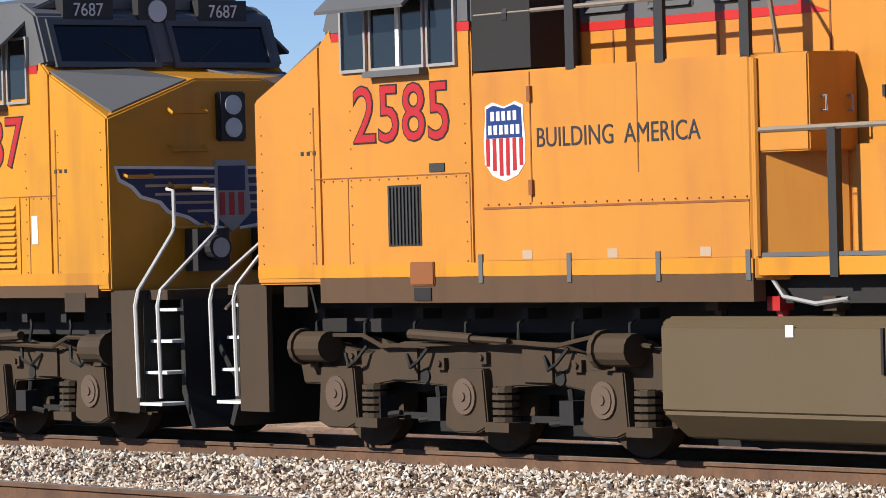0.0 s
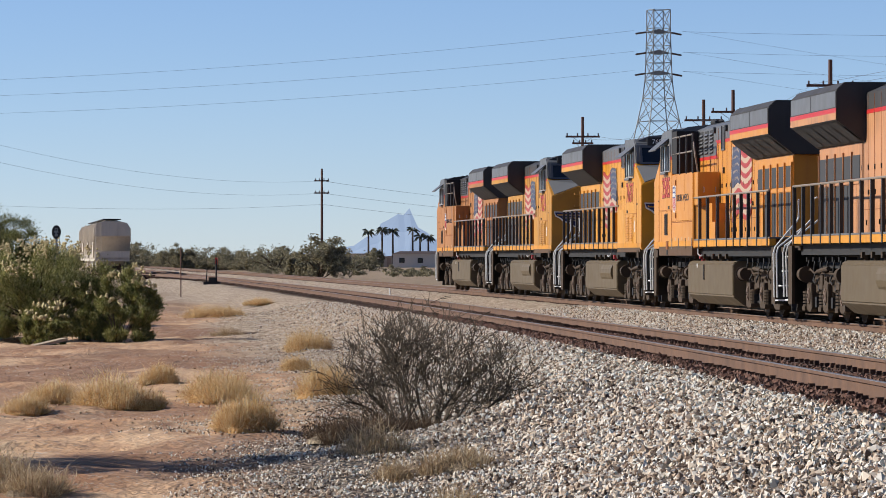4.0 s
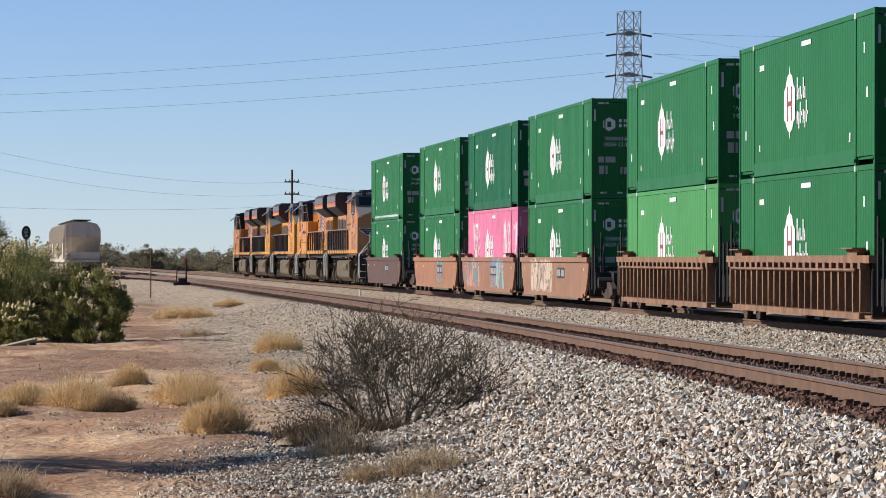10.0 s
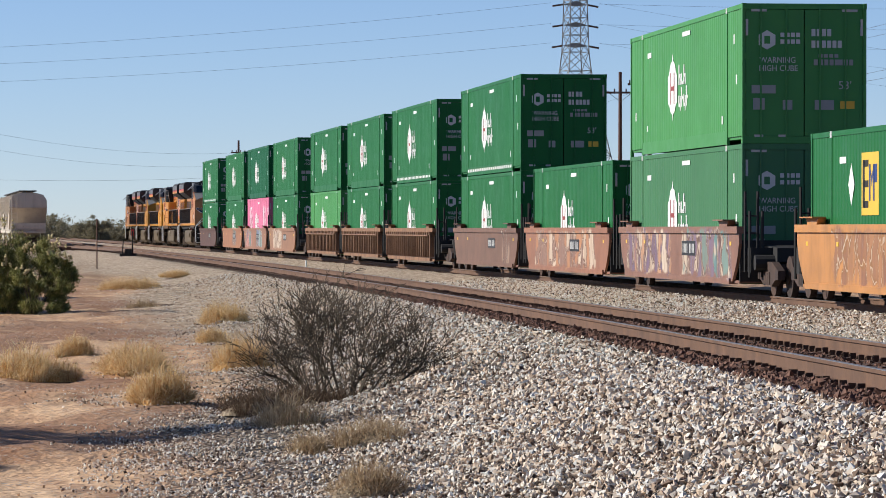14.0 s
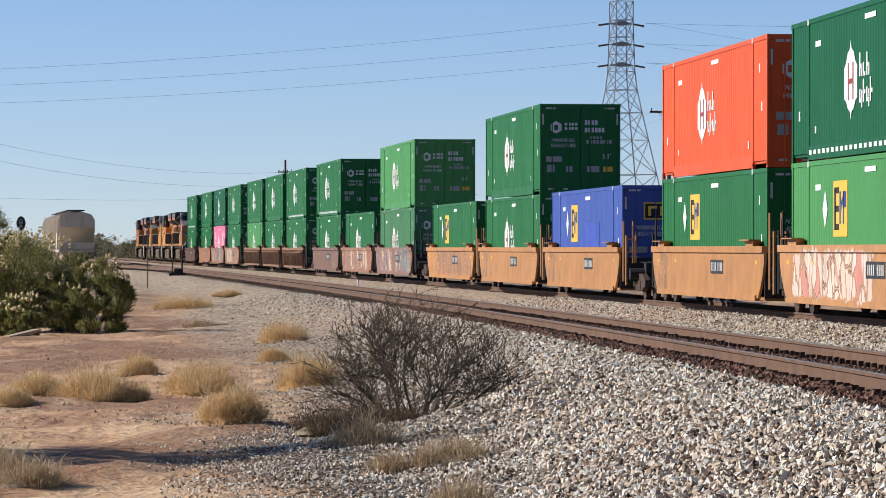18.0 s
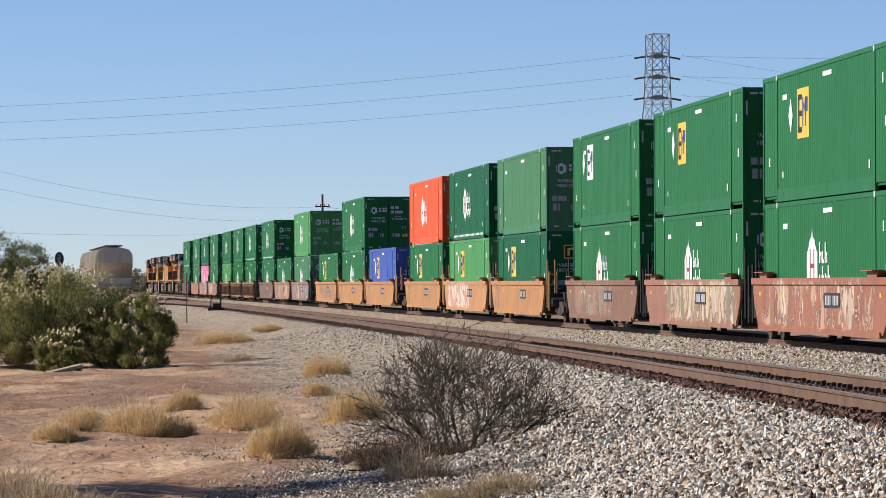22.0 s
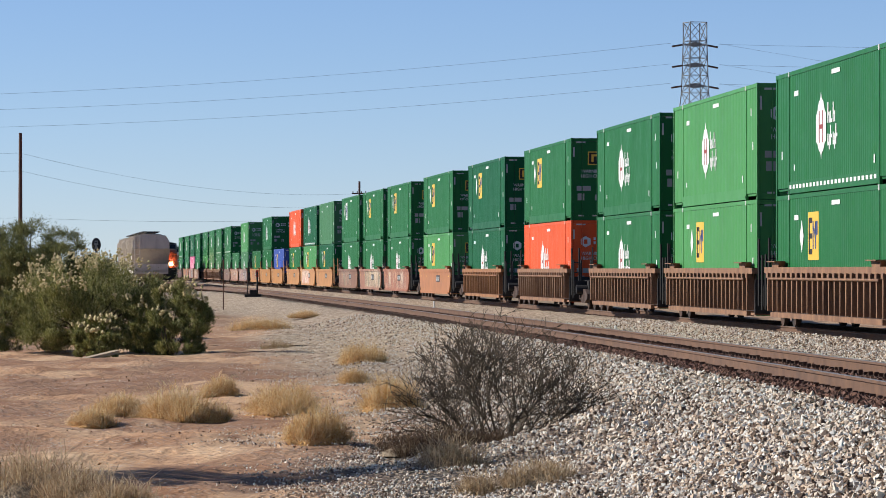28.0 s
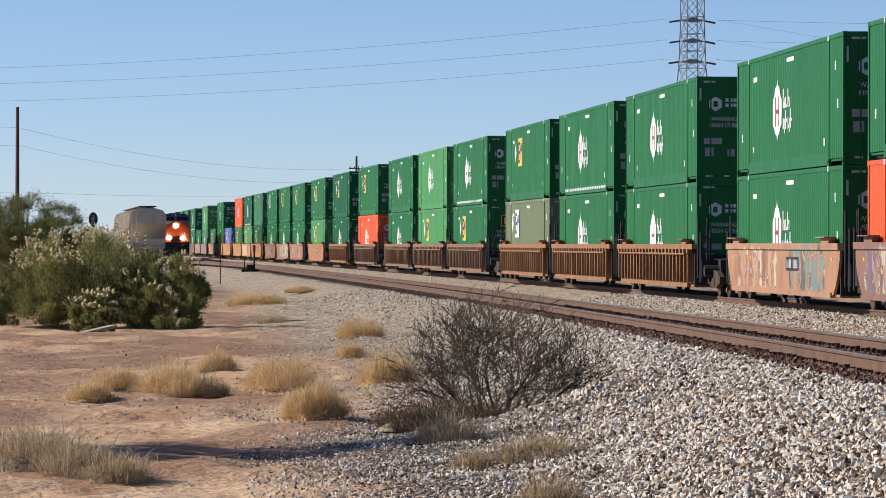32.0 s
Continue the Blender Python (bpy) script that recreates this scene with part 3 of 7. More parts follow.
def container(col, logo, dashes):
    """A 53 ft container: corrugated sides, rails, posts, castings, doors at the rear end."""
    key = (col, logo, dashes)
    if key in HOLD:
        return HOLD[key]
    mat = GREENS[col]
    text = {"tower": "with a white tower emblem", "square": "with a yellow panel", "none": "with plain sides", "tag": "with a white tag"}[logo]
    c = empty("container", "%s corrugated container %s in well car" % (WORDS[col], text), "container", "containers of the train")
    hx, hy = CL / 2, CW / 2
    # corrugated shell
    b = B()
    n, deep = (44, 0.050) if col == "grey" else (58, 0.023)
    xs, ys = [], []
    pitch = (CL - 0.3) / n
    for k in range(n):
        x0 = -hx + 0.15 + k * pitch
        xs += [x0, x0 + pitch * 0.30, x0 + pitch * 0.5, x0 + pitch * 0.8]
        ys += [hy - 0.012, hy - 0.012, hy - deep, hy - deep]
    xs.append(hx - 0.15)
    ys.append(hy - 0.012)
    k = len(xs)
    for sg in (1, -1):
        vs = [(x, sg * y, 0.16) for x, y in zip(xs, ys)] + [(x, sg * y, CH - 0.08) for x, y in zip(xs, ys)]
        fs = [(i, i + 1, k + i + 1, k + i) for i in range(k - 1)]
        b.add(vs, [f[::-1] for f in fs] if sg > 0 else fs)
    b.box(-hx + 0.06, hx - 0.06, -hy + 0.05, hy - 0.05, CH - 0.06, CH - 0.015)
    b.box(-hx + 0.06, hx - 0.06, -hy + 0.05, hy - 0.05, 0.10, 0.15)
    b.box(hx - 0.10, hx - 0.04, -hy + 0.08, hy - 0.08, 0.12, CH - 0.05)
    part("shell", b, mat, c)
    for sg in (1, -1):
        part("top_rail", B().box(-hx, hx, sg * hy - 0.05, sg * hy + 0.05 * 0 + (0 if sg > 0 else 0.05), CH - 0.10, CH - 0.004) if sg > 0 else B().box(-hx, hx, -hy, -hy + 0.05, CH - 0.10, CH - 0.004), mat, c)
        part("bottom_rail", B().box(-hx + 2.05, hx - 2.05, hy - 0.06, hy - 0.002, 0.02, 0.30) if sg > 0 else B().box(-hx + 2.05, hx - 2.05, -hy + 0.002, -hy + 0.06, 0.02, 0.30), mat, c)
        behind = B()
        for x in (-hx + 0.05, -6.1, 6.1, hx - 0.05):
            w = 0.08 if abs(x) > 7 else 0.11
            y0, y1 = (hy - 0.06, hy + 0.003) if sg > 0 else (-hy - 0.003, -hy + 0.06)
            pb = B().box(x - w / 2 - 0.02, x + w / 2 + 0.02, y0, y1, 0.05, CH - 0.04)
            for z in (0.0, CH - 0.12) if sg < 0 else (0.0,):
                pb.box(x - 0.085, x + 0.085, y0 - 0.004, y1, z, z + 0.12)
            if sg > 0:
                part("post", pb, mat, c)
            else:
                behind.add(pb.v, pb.f)
            for z in (CH - 0.12,) if sg > 0 else ():
                cast = B().box(x - 0.085, x + 0.085, y0 - 0.003, y1 + 0.004, z, z + 0.12)
                part("corner_casting", cast, DULLWHITE if z > 1 and abs(x) < 7 else mat, c)
    part("posts_behind", behind, mat, c)["kind"] = "stuff"
    if dashes:
        d = B()
        x = -5.8
        while x < 5.9:
            d.box(x, x + 0.28, hy - 0.01, hy + 0.004, 0.13, 0.22)
            x += 0.5
        tagged(part("reflective_strip", d, WHITE, c, "row of white reflective dashes"), kind="stuff")
    # rear end with doors
    for sg in (1, -1):
        y0, y1 = (0.012, hy - 0.07) if sg > 0 else (-hy + 0.07, -0.012)
        lf = B().box(-hx + 0.02, -hx + 0.07, y0, y1, 0.16, CH - 0.13)
        for z in (0.5, 1.1, 1.75, 2.4):
            yy = y1 if sg > 0 else y0
            lf.box(-hx, -hx + 0.03, yy - 0.06, yy + 0.06, z, z + 0.12)
        leaf = part("door", lf, mat, c)
        for f in (0.30, 0.74):
            y = y0 + (y1 - y0) * f
            part("lock_rod", B().cyl((-hx + 0.005, y, 0.08), (-hx + 0.005, y, CH - 0.06), 0.022, 6), mat, leaf)
    part("end_sill", B().box(-hx, -hx + 0.09, -hy + 0.01, hy - 0.01, 0.0, 0.15), mat, c)
    part("door_header", B().box(-hx, -hx + 0.09, -hy + 0.01, hy - 0.01, CH - 0.12, CH - 0.005), mat, c)
    mk = B()
    for y, z, w, h in ((0.95, 2.75, 0.32, 0.05), (-0.95, 2.75, 0.32, 0.05), (1.2, 2.4, 0.05, 0.34), (-1.2, 2.4, 0.05, 0.34), (0.95, 0.16, 0.18, 0.05), (0.45, 0.16, 0.18, 0.05)):
        mk.box(-hx - 0.006, -hx + 0.02, y - w / 2, y + w / 2, z - h / 2, z + h / 2)
    tagged(part("reflector", mk, DULLWHITE, c), kind="stuff")
    lb, hi = B(), B()
    for b_, y, z, n, h in ((hi, -0.15, 2.22, 4, 0.15), (hi, -0.15, 1.98, 6, 0.15), (lb, -0.2, 1.62, 5, 0.12), (lb, -0.72, 1.62, 3, 0.12), (lb, -0.3, 1.78, 4, 0.07), (hi, 0.50, 2.2, 4, 0.09), (hi, 0.50, 2.06, 4, 0.09)):
        for k in range(n):
            b_.box(-hx - 0.002, -hx + 0.03, y - 0.11 * k - 0.08, y - 0.11 * k, z, z + h)
    for y, z, w, h in ((0.85, 1.12, 0.5, 0.17), (0.95, 0.82, 0.24, 0.24), (0.35, 0.80, 0.2, 0.2), (-0.42, 0.80, 0.4, 0.2)):
        lb.box(-hx - 0.002, -hx + 0.03, y - w / 2, y + w / 2, z - h / 2, z + h / 2)
    for nm, bb, kk in (("door_label", lb, 0.26), ("door_lettering", hi, 0.5)):
        mn = "grey_decal" if kk < 0.3 else "pale_decal"
        part(nm, bb, bpy.data.materials[mn] if mn in bpy.data.materials else plain(mn, (kk, kk * 1.06, kk * 1.02, 1), 0.6), c, "pale decals" if kk < 0.3 else "pale stencilled lines")["kind"] = "stuff"
    part("placard", B().box(-hx - 0.004, -hx + 0.03, -1.05, -0.75, 0.72, 0.88), LOGOYEL if logo == "tower" else WHITE, c, "small coloured placard")
    for yy, zz, tx in ((0.56, 1.72, "WARNING"), (0.76, 1.55, "HIGH"), (0.33, 1.55, "CUBE")):
        words("door_warning", tx, 0.17, bpy.data.materials["pale_decal"], c, pose(-hx - 0.004, yy, zz, 90, 0, -90), 0.92)
    words("length_mark", "53'", 0.24, DULLWHITE, c, pose(-hx - 0.004, -0.85, 1.2, 90, 0, -90))
    if logo in ("tower", "none", "tag"):
        hex_ = B()
        hex_.prism([(0.78 + 0.2 * math.sin(a), 2.14 + 0.2 * math.cos(a)) for a in (i * math.pi / 3 for i in range(6))], -hx - 0.004, -hx + 0.03, "x")
        part("badge", hex_, bpy.data.materials["pale_decal"], c, "pale hexagonal badge")
        part("badge_field", B().box(-hx - 0.007, -hx, 0.72, 0.84, 2.06, 2.22), mat, c)
    else:
        pn = part("badge", B().box(-hx - 0.006, -hx + 0.03, -0.42, 0.70, 1.95, 2.42), LOGOYEL, c, "yellow framed door panel")
        part("badge_field", B().box(-hx - 0.010, -hx, -0.385, 0.665, 1.985, 2.385), SOOT_SHADE, pn)
        bd = B()
        for k in range(3):
            bd.box(-hx - 0.014, -hx, 0.50 - 0.33 * k, 0.58 - 0.33 * k, 2.05, 2.32).box(-hx - 0.014, -hx, 0.34 - 0.33 * k, 0.50 - 0.33 * k, 2.25, 2.32)
        tagged(part("lettering", bd, LOGOYEL, pn), kind="stuff")
    for sg in (1,):
        y = sg * (hy - 0.011)
        if logo == "tower":
            logo_tower(c, y, sg * 1.4, 1.45)
        elif logo == "square":
            if col == "blue":
                part("patch", B().box(sg * -1.5 - 1.6, sg * -1.5 + 1.6, min(y, y + sg * 0.004), max(y, y + sg * 0.004), 1.0, 1.9), bpy.data.materials["container_blue_patch"] if "container_blue_patch" in bpy.data.materials else painted("container_blue_patch", srgb(52, 84, 190), 0.4, 0.1), c, "newer blue repair patch")
            logo_square(c, y, sg * 2.5, 1.9, LOGOYEL)
        elif logo == "tag":
            logo_square(c, y, sg * 3.6, 2.0, WHITE)
        nb = B()
        for x, z, w, h in ((sg * -0.6 if sg > 0 else 0.6, 2.62, 1.1, 0.10), (sg * 5.0, 2.35, 0.6, 0.12), (sg * 7.2, 0.95, 0.14, 0.2), (sg * -7.3, 1.35, 0.14, 0.2), (sg * -5.5, 0.55, 0.14, 0.18), (sg * 5.3, 0.62, 0.14, 0.14), (sg * -7.0, 2.2, 0.12, 0.2)):
            nb.box(x - w / 2, x + w / 2, min(y, y + sg * 0.005), max(y, y + sg * 0.005), z - h / 2, z + h / 2)
        tagged(part("stencil", nb, WHITE, c), kind="stuff")
    HOLD[key] = c
    return c


# ---- well cars ----
GRIME = rusty("bogie_grime", srgb(88, 64, 50), srgb(50, 38, 32))


def wheelset(parent, x, r=0.42):
    w = part("wheelset", B().cyl((x, -0.8, r), (x, 0.8, r), 0.08, 8), GRIME, parent)
    for y in (-0.72, 0.72):
        part("wheel", B().cyl((x, y - 0.065, r), (x, y + 0.065, r), r, 20).cyl((x, y - 0.10, r), (x, y + 0.10, r), r * 0.35, 12), GRIME, w)


def bogie(parent, xc):
    b = part("bogie", B().box(xc - 0.25, xc + 0.25, -1.0, 1.0, 0.42, 0.66), GRIME, parent)
    for sg in (1, -1):
        y = sg * 1.0
        fr = B().prism([(xc - 1.15, 0.36), (xc - 1.15, 0.55), (xc - 0.5, 0.72), (xc + 0.5, 0.72), (xc + 1.15, 0.55), (xc + 1.15, 0.36), (xc + 0.85, 0.36), (xc + 0.45, 0.24), (xc - 0.45, 0.24), (xc - 0.85, 0.36)], y - 0.07, y + 0.07)
        part("side_frame", fr, GRIME, b)
        for x in (-0.22, 0, 0.22):
            part("spring", B().cyl((xc + x, y + sg * 0.03, 0.28), (xc + x, y + sg * 0.03, 0.52), 0.085, 8), GRIME, b)
    for x in (-0.9, 0.9):
        wheelset(parent, xc + x)


def well_car(kind, mat, label, number=True, truck_front=True):
    """One unit: side walls of solid plate or of stakes, floor, end platforms, bogie under its ends."""
    c = empty("well_car", label, "well car", "well cars of the train")
    zb, zt, hl = 0.30, 1.42, 8.35
    for sg in (1, -1):
        y0, y1 = (1.40, 1.46) if sg > 0 else (-1.46, -1.40)
        if kind == "plate":
            prof = [(u * sx, w) for sx, pts in ((-1, 0), (1, 1)) for u, w in ([(hl + 0.3, zt), (hl + 0.28, 1.08), (hl + 0.10, 0.80), (hl - 0.22, 0.52), (hl - 0.55, zb)][::-1] if pts else [(hl + 0.3, zt), (hl + 0.28, 1.08), (hl + 0.10, 0.80), (hl - 0.22, 0.52), (hl - 0.55, zb)])]
            part("side_plate", B().prism(prof, y0, y1), mat, c)
        else:
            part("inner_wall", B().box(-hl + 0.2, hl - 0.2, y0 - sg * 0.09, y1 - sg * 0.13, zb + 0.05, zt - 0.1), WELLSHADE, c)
            n = 22
            rest = B()
            for k in range(n):
                x = -hl + 0.45 + k * (2 * hl - 0.9) / (n - 1)
                y2 = sg * 1.46
                st = B() if sg > 0 else rest
                st.prism([(x - 0.085, zt - 0.12), (x + 0.085, zt - 0.12), (x + 0.04, zb + 0.08), (x - 0.04, zb + 0.08)], y2 - 0.11, y2 + 0.075)
                st.box(x - 0.13, x + 0.13, y2 - 0.05, y2 + 0.095, zt - 0.24, zt - 0.125)
                if sg > 0:
                    part("stake", st, mat, c)
            if sg < 0:
                part("stakes_behind", rest, mat, c)["kind"] = "stuff"
        part("top_chord", B().box(-hl - 0.3, hl + 0.3, y0 - 0.05, y1 + 0.05, zt - 0.13, zt + 0.015), mat, c)
        part("bottom_chord", B().box(-hl + 0.7, hl - 0.7, y0 - 0.09, y1 + 0.04, zb - 0.06, zb + 0.06), mat, c)
        for x in (-6.9, 6.9):
            g = B().prism([(x - 0.62, zt + 0.14), (x + 0.62, zt + 0.14), (x + 0.45, zt), (x - 0.45, zt)], sg * 1.34, sg * 1.50).box(x - 0.65, x + 0.65, min(sg * 1.36, sg * 1.62), max(sg * 1.36, sg * 1.62), zt + 0.135, zt + 0.16)
            part("guide_plate", g, mat, c)
        if kind == "plate":
            yl = B()
            for x in (-7.6, 4.6, 7.6):
                yl.box(x - 0.10, x + 0.10, sg * 1.46 if sg > 0 else -1.465, 1.465 if sg > 0 else sg * 1.46, 1.04, 1.12)
            tagged(part("reflector", yl, LOGOYEL, c, "yellow reflective patches"), kind="stuff")
            if number:
                part("number_board", B().box(-3.0, -1.1, sg * 1.458 if sg > 0 else -1.466, 1.466 if sg > 0 else -1.458, 0.80, 1.12), BLACK, c, "black board with a pale stencilled number")
                nb = B()
                for k in range(9):
                    if k != 4:
                        nb.box(-2.87 + k * 0.185, -2.77 + k * 0.185, sg * 1.46 if sg > 0 else -1.472, 1.472 if sg > 0 else -1.46, 0.86, 1.06)
                tagged(part("stencil", nb, DULLWHITE, c), kind="stuff")
    part("floor", B().box(-hl, hl, -1.4, 1.4, zb - 0.04, zb + 0.02), mat, c)
    for e in (-1, 1):
        x = e * hl
        # End pieces are blackened to carry the shade of the gap between cars.
        part("end_bulkhead", B().box(min(x, x + e * 0.08), max(x, x + e * 0.08), -1.4, 1.4, zb, 1.15), SOOT_SHADE, c)
        part("end_platform", B().prism([(x, 1.05), (x + e * 1.6, 1.0), (x + e * 1.6, 0.72), (x, 0.55)], -0.9, 0.9), SOOT_SHADE, c)
        lad = B()
        for y in (1.36, 1.1):
            lad.cyl((x + e * 0.45, y, 0.5), (x + e * 0.45, y, 2.15), 0.032, 6)
            lad.cyl((x + e * 1.0, y, 0.4), (x + e * 1.0, y, 1.75), 0.035, 6)
        for z in (0.6, 0.95, 1.3, 1.65):
            lad.cyl((x + e * 0.45, 1.36, z), (x + e * 0.45, 1.1, z), 0.018, 5)
        # Ladder is black as if shaded, except at an orange car's rear.
        part("ladder", lad, mat if "orange" in mat.name and e < 0 else SOOT_SHADE, c)
        part("brake_gear", B().cyl((x + e * 1.25, 0.7, 0.7), (x + e * 1.25, 1.3, 0.7), 0.16, 10).box(min(x + e * 0.7, x + e * 1.1), max(x + e * 0.7, x + e * 1.1), 0.8, 1.35, 0.5, 1.0), SOOT_SHADE, c)
    if kind != "plate":
        part("pipe", B().cyl((-7.6, 1.56, 1.16), (7.6, 1.56, 1.16), 0.03, 6), mat, c, "long air pipe under the top chord")
    bogie(c, -hl - 1.45)
    if truck_front:
        bogie(c, hl + 1.9)
    return c


# make-up of the train: cars of one or three units; (well kind, paint, lower, upper), None for no upper container
BROWN = graffiti_paint("well_brown", srgb(128, 94, 74), [(-6.6, -4.8, (srgb(170, 140, 116), srgb(128, 94, 74)))], 21)
MAROON = painted("well_maroon", srgb(100, 74, 66), 0.7, 0.7, (0.05, 0.03, 0.025, 1))
TAN = graffiti_paint("well_tan", srgb(188, 124, 76), [], 22)
ORANGE = graffiti_paint("well_orange", srgb(196, 138, 78), [(6.0, 7.6, (srgb(150, 106, 70), srgb(196, 138, 78)))], 23)
# Rust colour made dark to stand for the shade behind the stakes.
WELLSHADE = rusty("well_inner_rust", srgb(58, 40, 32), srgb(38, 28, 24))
RUSTY = rusty("well_rust", srgb(164, 122, 88), srgb(112, 80, 58))
RUSTYEL = rusty("well_rust_yellow", srgb(180, 126, 78), srgb(130, 88, 58))
TEAL, PURP, PALE, PINKP, SKY = srgb(80, 150, 150), srgb(120, 96, 140), srgb(222, 206, 190), srgb(226, 150, 140), srgb(120, 150, 200)
BRN, CREAM = srgb(172, 116, 78), srgb(224, 206, 180)
G1 = graffiti_paint("well_sprayed_teal", BRN, [(-3.4, -0.6, (TEAL, srgb(110, 130, 140)))], 1)
G2 = graffiti_paint("well_sprayed_purple", srgb(162, 112, 82), [(2.6, 7.4, (PURP, PINKP, TEAL)), (-5.4, -1.0, (TEAL, SKY, srgb(150, 190, 190)))], 2)
G3 = graffiti_paint("well_sprayed_pale", srgb(164, 118, 86), [(0.2, 6.0, (CREAM, PALE))], 3)
G4 = graffiti_paint("well_sprayed_grey", srgb(164, 112, 84), [(-6, 6.5, (CREAM, srgb(150, 120, 104), srgb(196, 140, 96)))], 4)
G5 = graffiti_paint("well_sprayed_mix", srgb(150, 108, 88), [(-7.5, -1, (TEAL, CREAM, srgb(128, 112, 136), srgb(120, 160, 150))), (0.5, 7.5, (srgb(206, 158, 120), srgb(116, 100, 128), CREAM))], 5)
G6 = graffiti_paint("well_orange_sprayed", srgb(204, 142, 78), [(-7.5, 5.0, (srgb(150, 106, 80), srgb(140, 96, 74), srgb(176, 124, 84), srgb(204, 142, 78)))], 6)
G7 = graffiti_paint("well_orange_pink", srgb(204, 146, 90), [(-1.8, 7.0, (srgb(246, 234, 220), srgb(242, 216, 202), srgb(240, 226, 212), PINKP))], 7)
G8 = graffiti_paint("well_brown_pink", srgb(142, 100, 74), [(-3.0, 6.5, (srgb(150, 144, 112), srgb(176, 130, 108), srgb(142, 100, 74)))], 8)
G9 = graffiti_paint("well_brown_yellow", srgb(166, 114, 88), [(-7.8, 4.2, (srgb(216, 196, 150), CREAM, srgb(206, 186, 150), srgb(128, 138, 112)))], 9)
G10 = graffiti_paint("well_tan_teal", srgb(190, 140, 102), [(-6.6, -1.6, (TEAL, srgb(52, 74, 78), srgb(96, 160, 158), srgb(190, 140, 102))), (0.4, 7.4, (CREAM, srgb(176, 112, 84), srgb(204, 160, 124)))], 10)
G11 = graffiti_paint("well_rust_scribbled", srgb(168, 106, 76), [(-6.8, 7.2, (CREAM, srgb(168, 106, 76), srgb(214, 172, 138), srgb(150, 92, 66)))], 11)
T, Q = "tower", "square"
TRAIN = [
    [("plate", MAROON, ("mid", T), ("mid", T, 1))],
    [("plate", G1, ("mid", T), ("mid", T)), ("plate", G2, ("pink", T), ("dark", T)), ("plate", G3, ("mid", T), ("mid", T))],
    [("stake", RUSTY, ("light", T), ("mid", T)), ("stake", RUSTY, ("mid", T), ("mid", T)), ("stake", RUSTY, ("mid", T), ("mid", T, 1))],
    [("plate", BROWN, ("mid", T), ("mid", T, 1)), ("plate", G4, ("mid", T), None), ("plate", G5, ("faded", T), ("light", T))],
    [("plate", G6, ("mid", Q), None), ("plate", ORANGE, ("mid", T), ("mid", T)), ("plate", ORANGE, ("blue", Q), None)],
    [("plate", ORANGE, ("mid", Q), ("red", T)), ("plate", G7, ("light", Q), ("dark", T, 1)), ("plate", ORANGE, ("dark", Q), ("faded", "none"))],
    [("plate", G8, ("mid", T), ("mid", "tag")), ("plate", G9, ("mid", T), ("mid", Q)), ("plate", G11, ("mid", T), ("mid", Q))],
    [("plate", TAN, ("light", Q), ("mid", Q))],
    [("stake", RUSTYEL, ("dark", T), ("dark", Q))],
    [("stake", RUSTY, ("red", T), ("mid", Q))],
    [("stake", RUSTY, ("mid", T), ("mid", T)), ("stake", RUSTY, ("light", Q), ("light", T)), ("stake", RUSTY, ("mid", Q), ("mid", T, 1))],
    [("stake", RUSTYEL, ("grey", "tag"), ("mid", Q)), ("stake", RUSTYEL, ("mid", T), ("mid", T, 1)), ("stake", RUSTYEL, ("mid", T), ("mid", T))],
    [("plate", G10, ("mid", T), ("mid", T)), ("plate", G5, ("red", T), ("mid", T))],
]
GAP_IN, GAP_OUT = 3.15, 7.7
MOVERS = []       # (thing, arc behind the first container's leading end, track offset, height, turned about)
LOW = 3.14 - CH


def make_train():
    used, cars = set(), {}
    back = 0.0
    for car in TRAIN:
        for k, unit in enumerate(car):
            kind, mat, low, up = unit
            mid = back + CL / 2
            key = (kind, mat.name, k == 0)
            if key not in cars:
                words_ = {"well_brown": "brown", "well_maroon": "dark maroon", "well_tan": "tan", "well_orange": "dusty orange", "well_rust": "rusty brown", "well_rust_yellow": "rusty yellow-brown"}.get(mat.name, "spray-painted orange" if "orange" in mat.name else "spray-painted rusty")
                look_ = "solid plate sides" if kind == "plate" else "staked sides"
                cars[key] = w = well_car(kind, mat, "%s well car with %s on the far track" % (words_, look_), truck_front=(k == 0))
            else:
                w = copy_thing(cars[key], Matrix())
            MOVERS.append((w, mid, FAR_OFF, 0.0, False))
            for level, box in ((0, low), (1, up)):
                if not box:
                    continue
                key = (box[0], box[1], len(box) > 2)
                c = container(*key)
                if key in used:
                    c = copy_thing(c, Matrix())
                used.add(key)
                MOVERS.append((c, mid, FAR_OFF, LOW + level * (CH + 0.006), False))
            back += CL + (GAP_IN if k < len(car) - 1 else GAP_OUT)


make_train()


# ---- locomotives ----
FLAGBLUE = plain("flag_blue", srgb(70, 78, 100), 0.5)
FLAGRED = plain("flag_red", srgb(176, 58, 50), 0.5)
FLAGWHITE = plain("flag_white", srgb(202, 176, 146), 0.5)
SILVER = plain("flag_pole_grey", srgb(170, 168, 165), 0.5)
SLOGAN = plain("slogan_dark", srgb(44, 48, 60), 0.5)
WINGBLUE = plain("wing_blue", srgb(30, 44, 96), 0.5)
GRILLE = plain("grille_black", (0.03, 0.03, 0.03, 1), 0.7)
RAILGREY = plain("rail_grey_brown", srgb(150, 136, 120), 0.5)
GASKET = plain("gasket_grey", srgb(92, 92, 94), 0.6)
CAPBROWN = plain("axle_cap_brown", srgb(104, 84, 68), 0.7, 0.0, 0.3)
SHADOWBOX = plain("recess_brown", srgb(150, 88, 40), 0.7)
LAMP = glow("lamp_lit", (1.0, 0.58, 0.26, 1), 45.0)
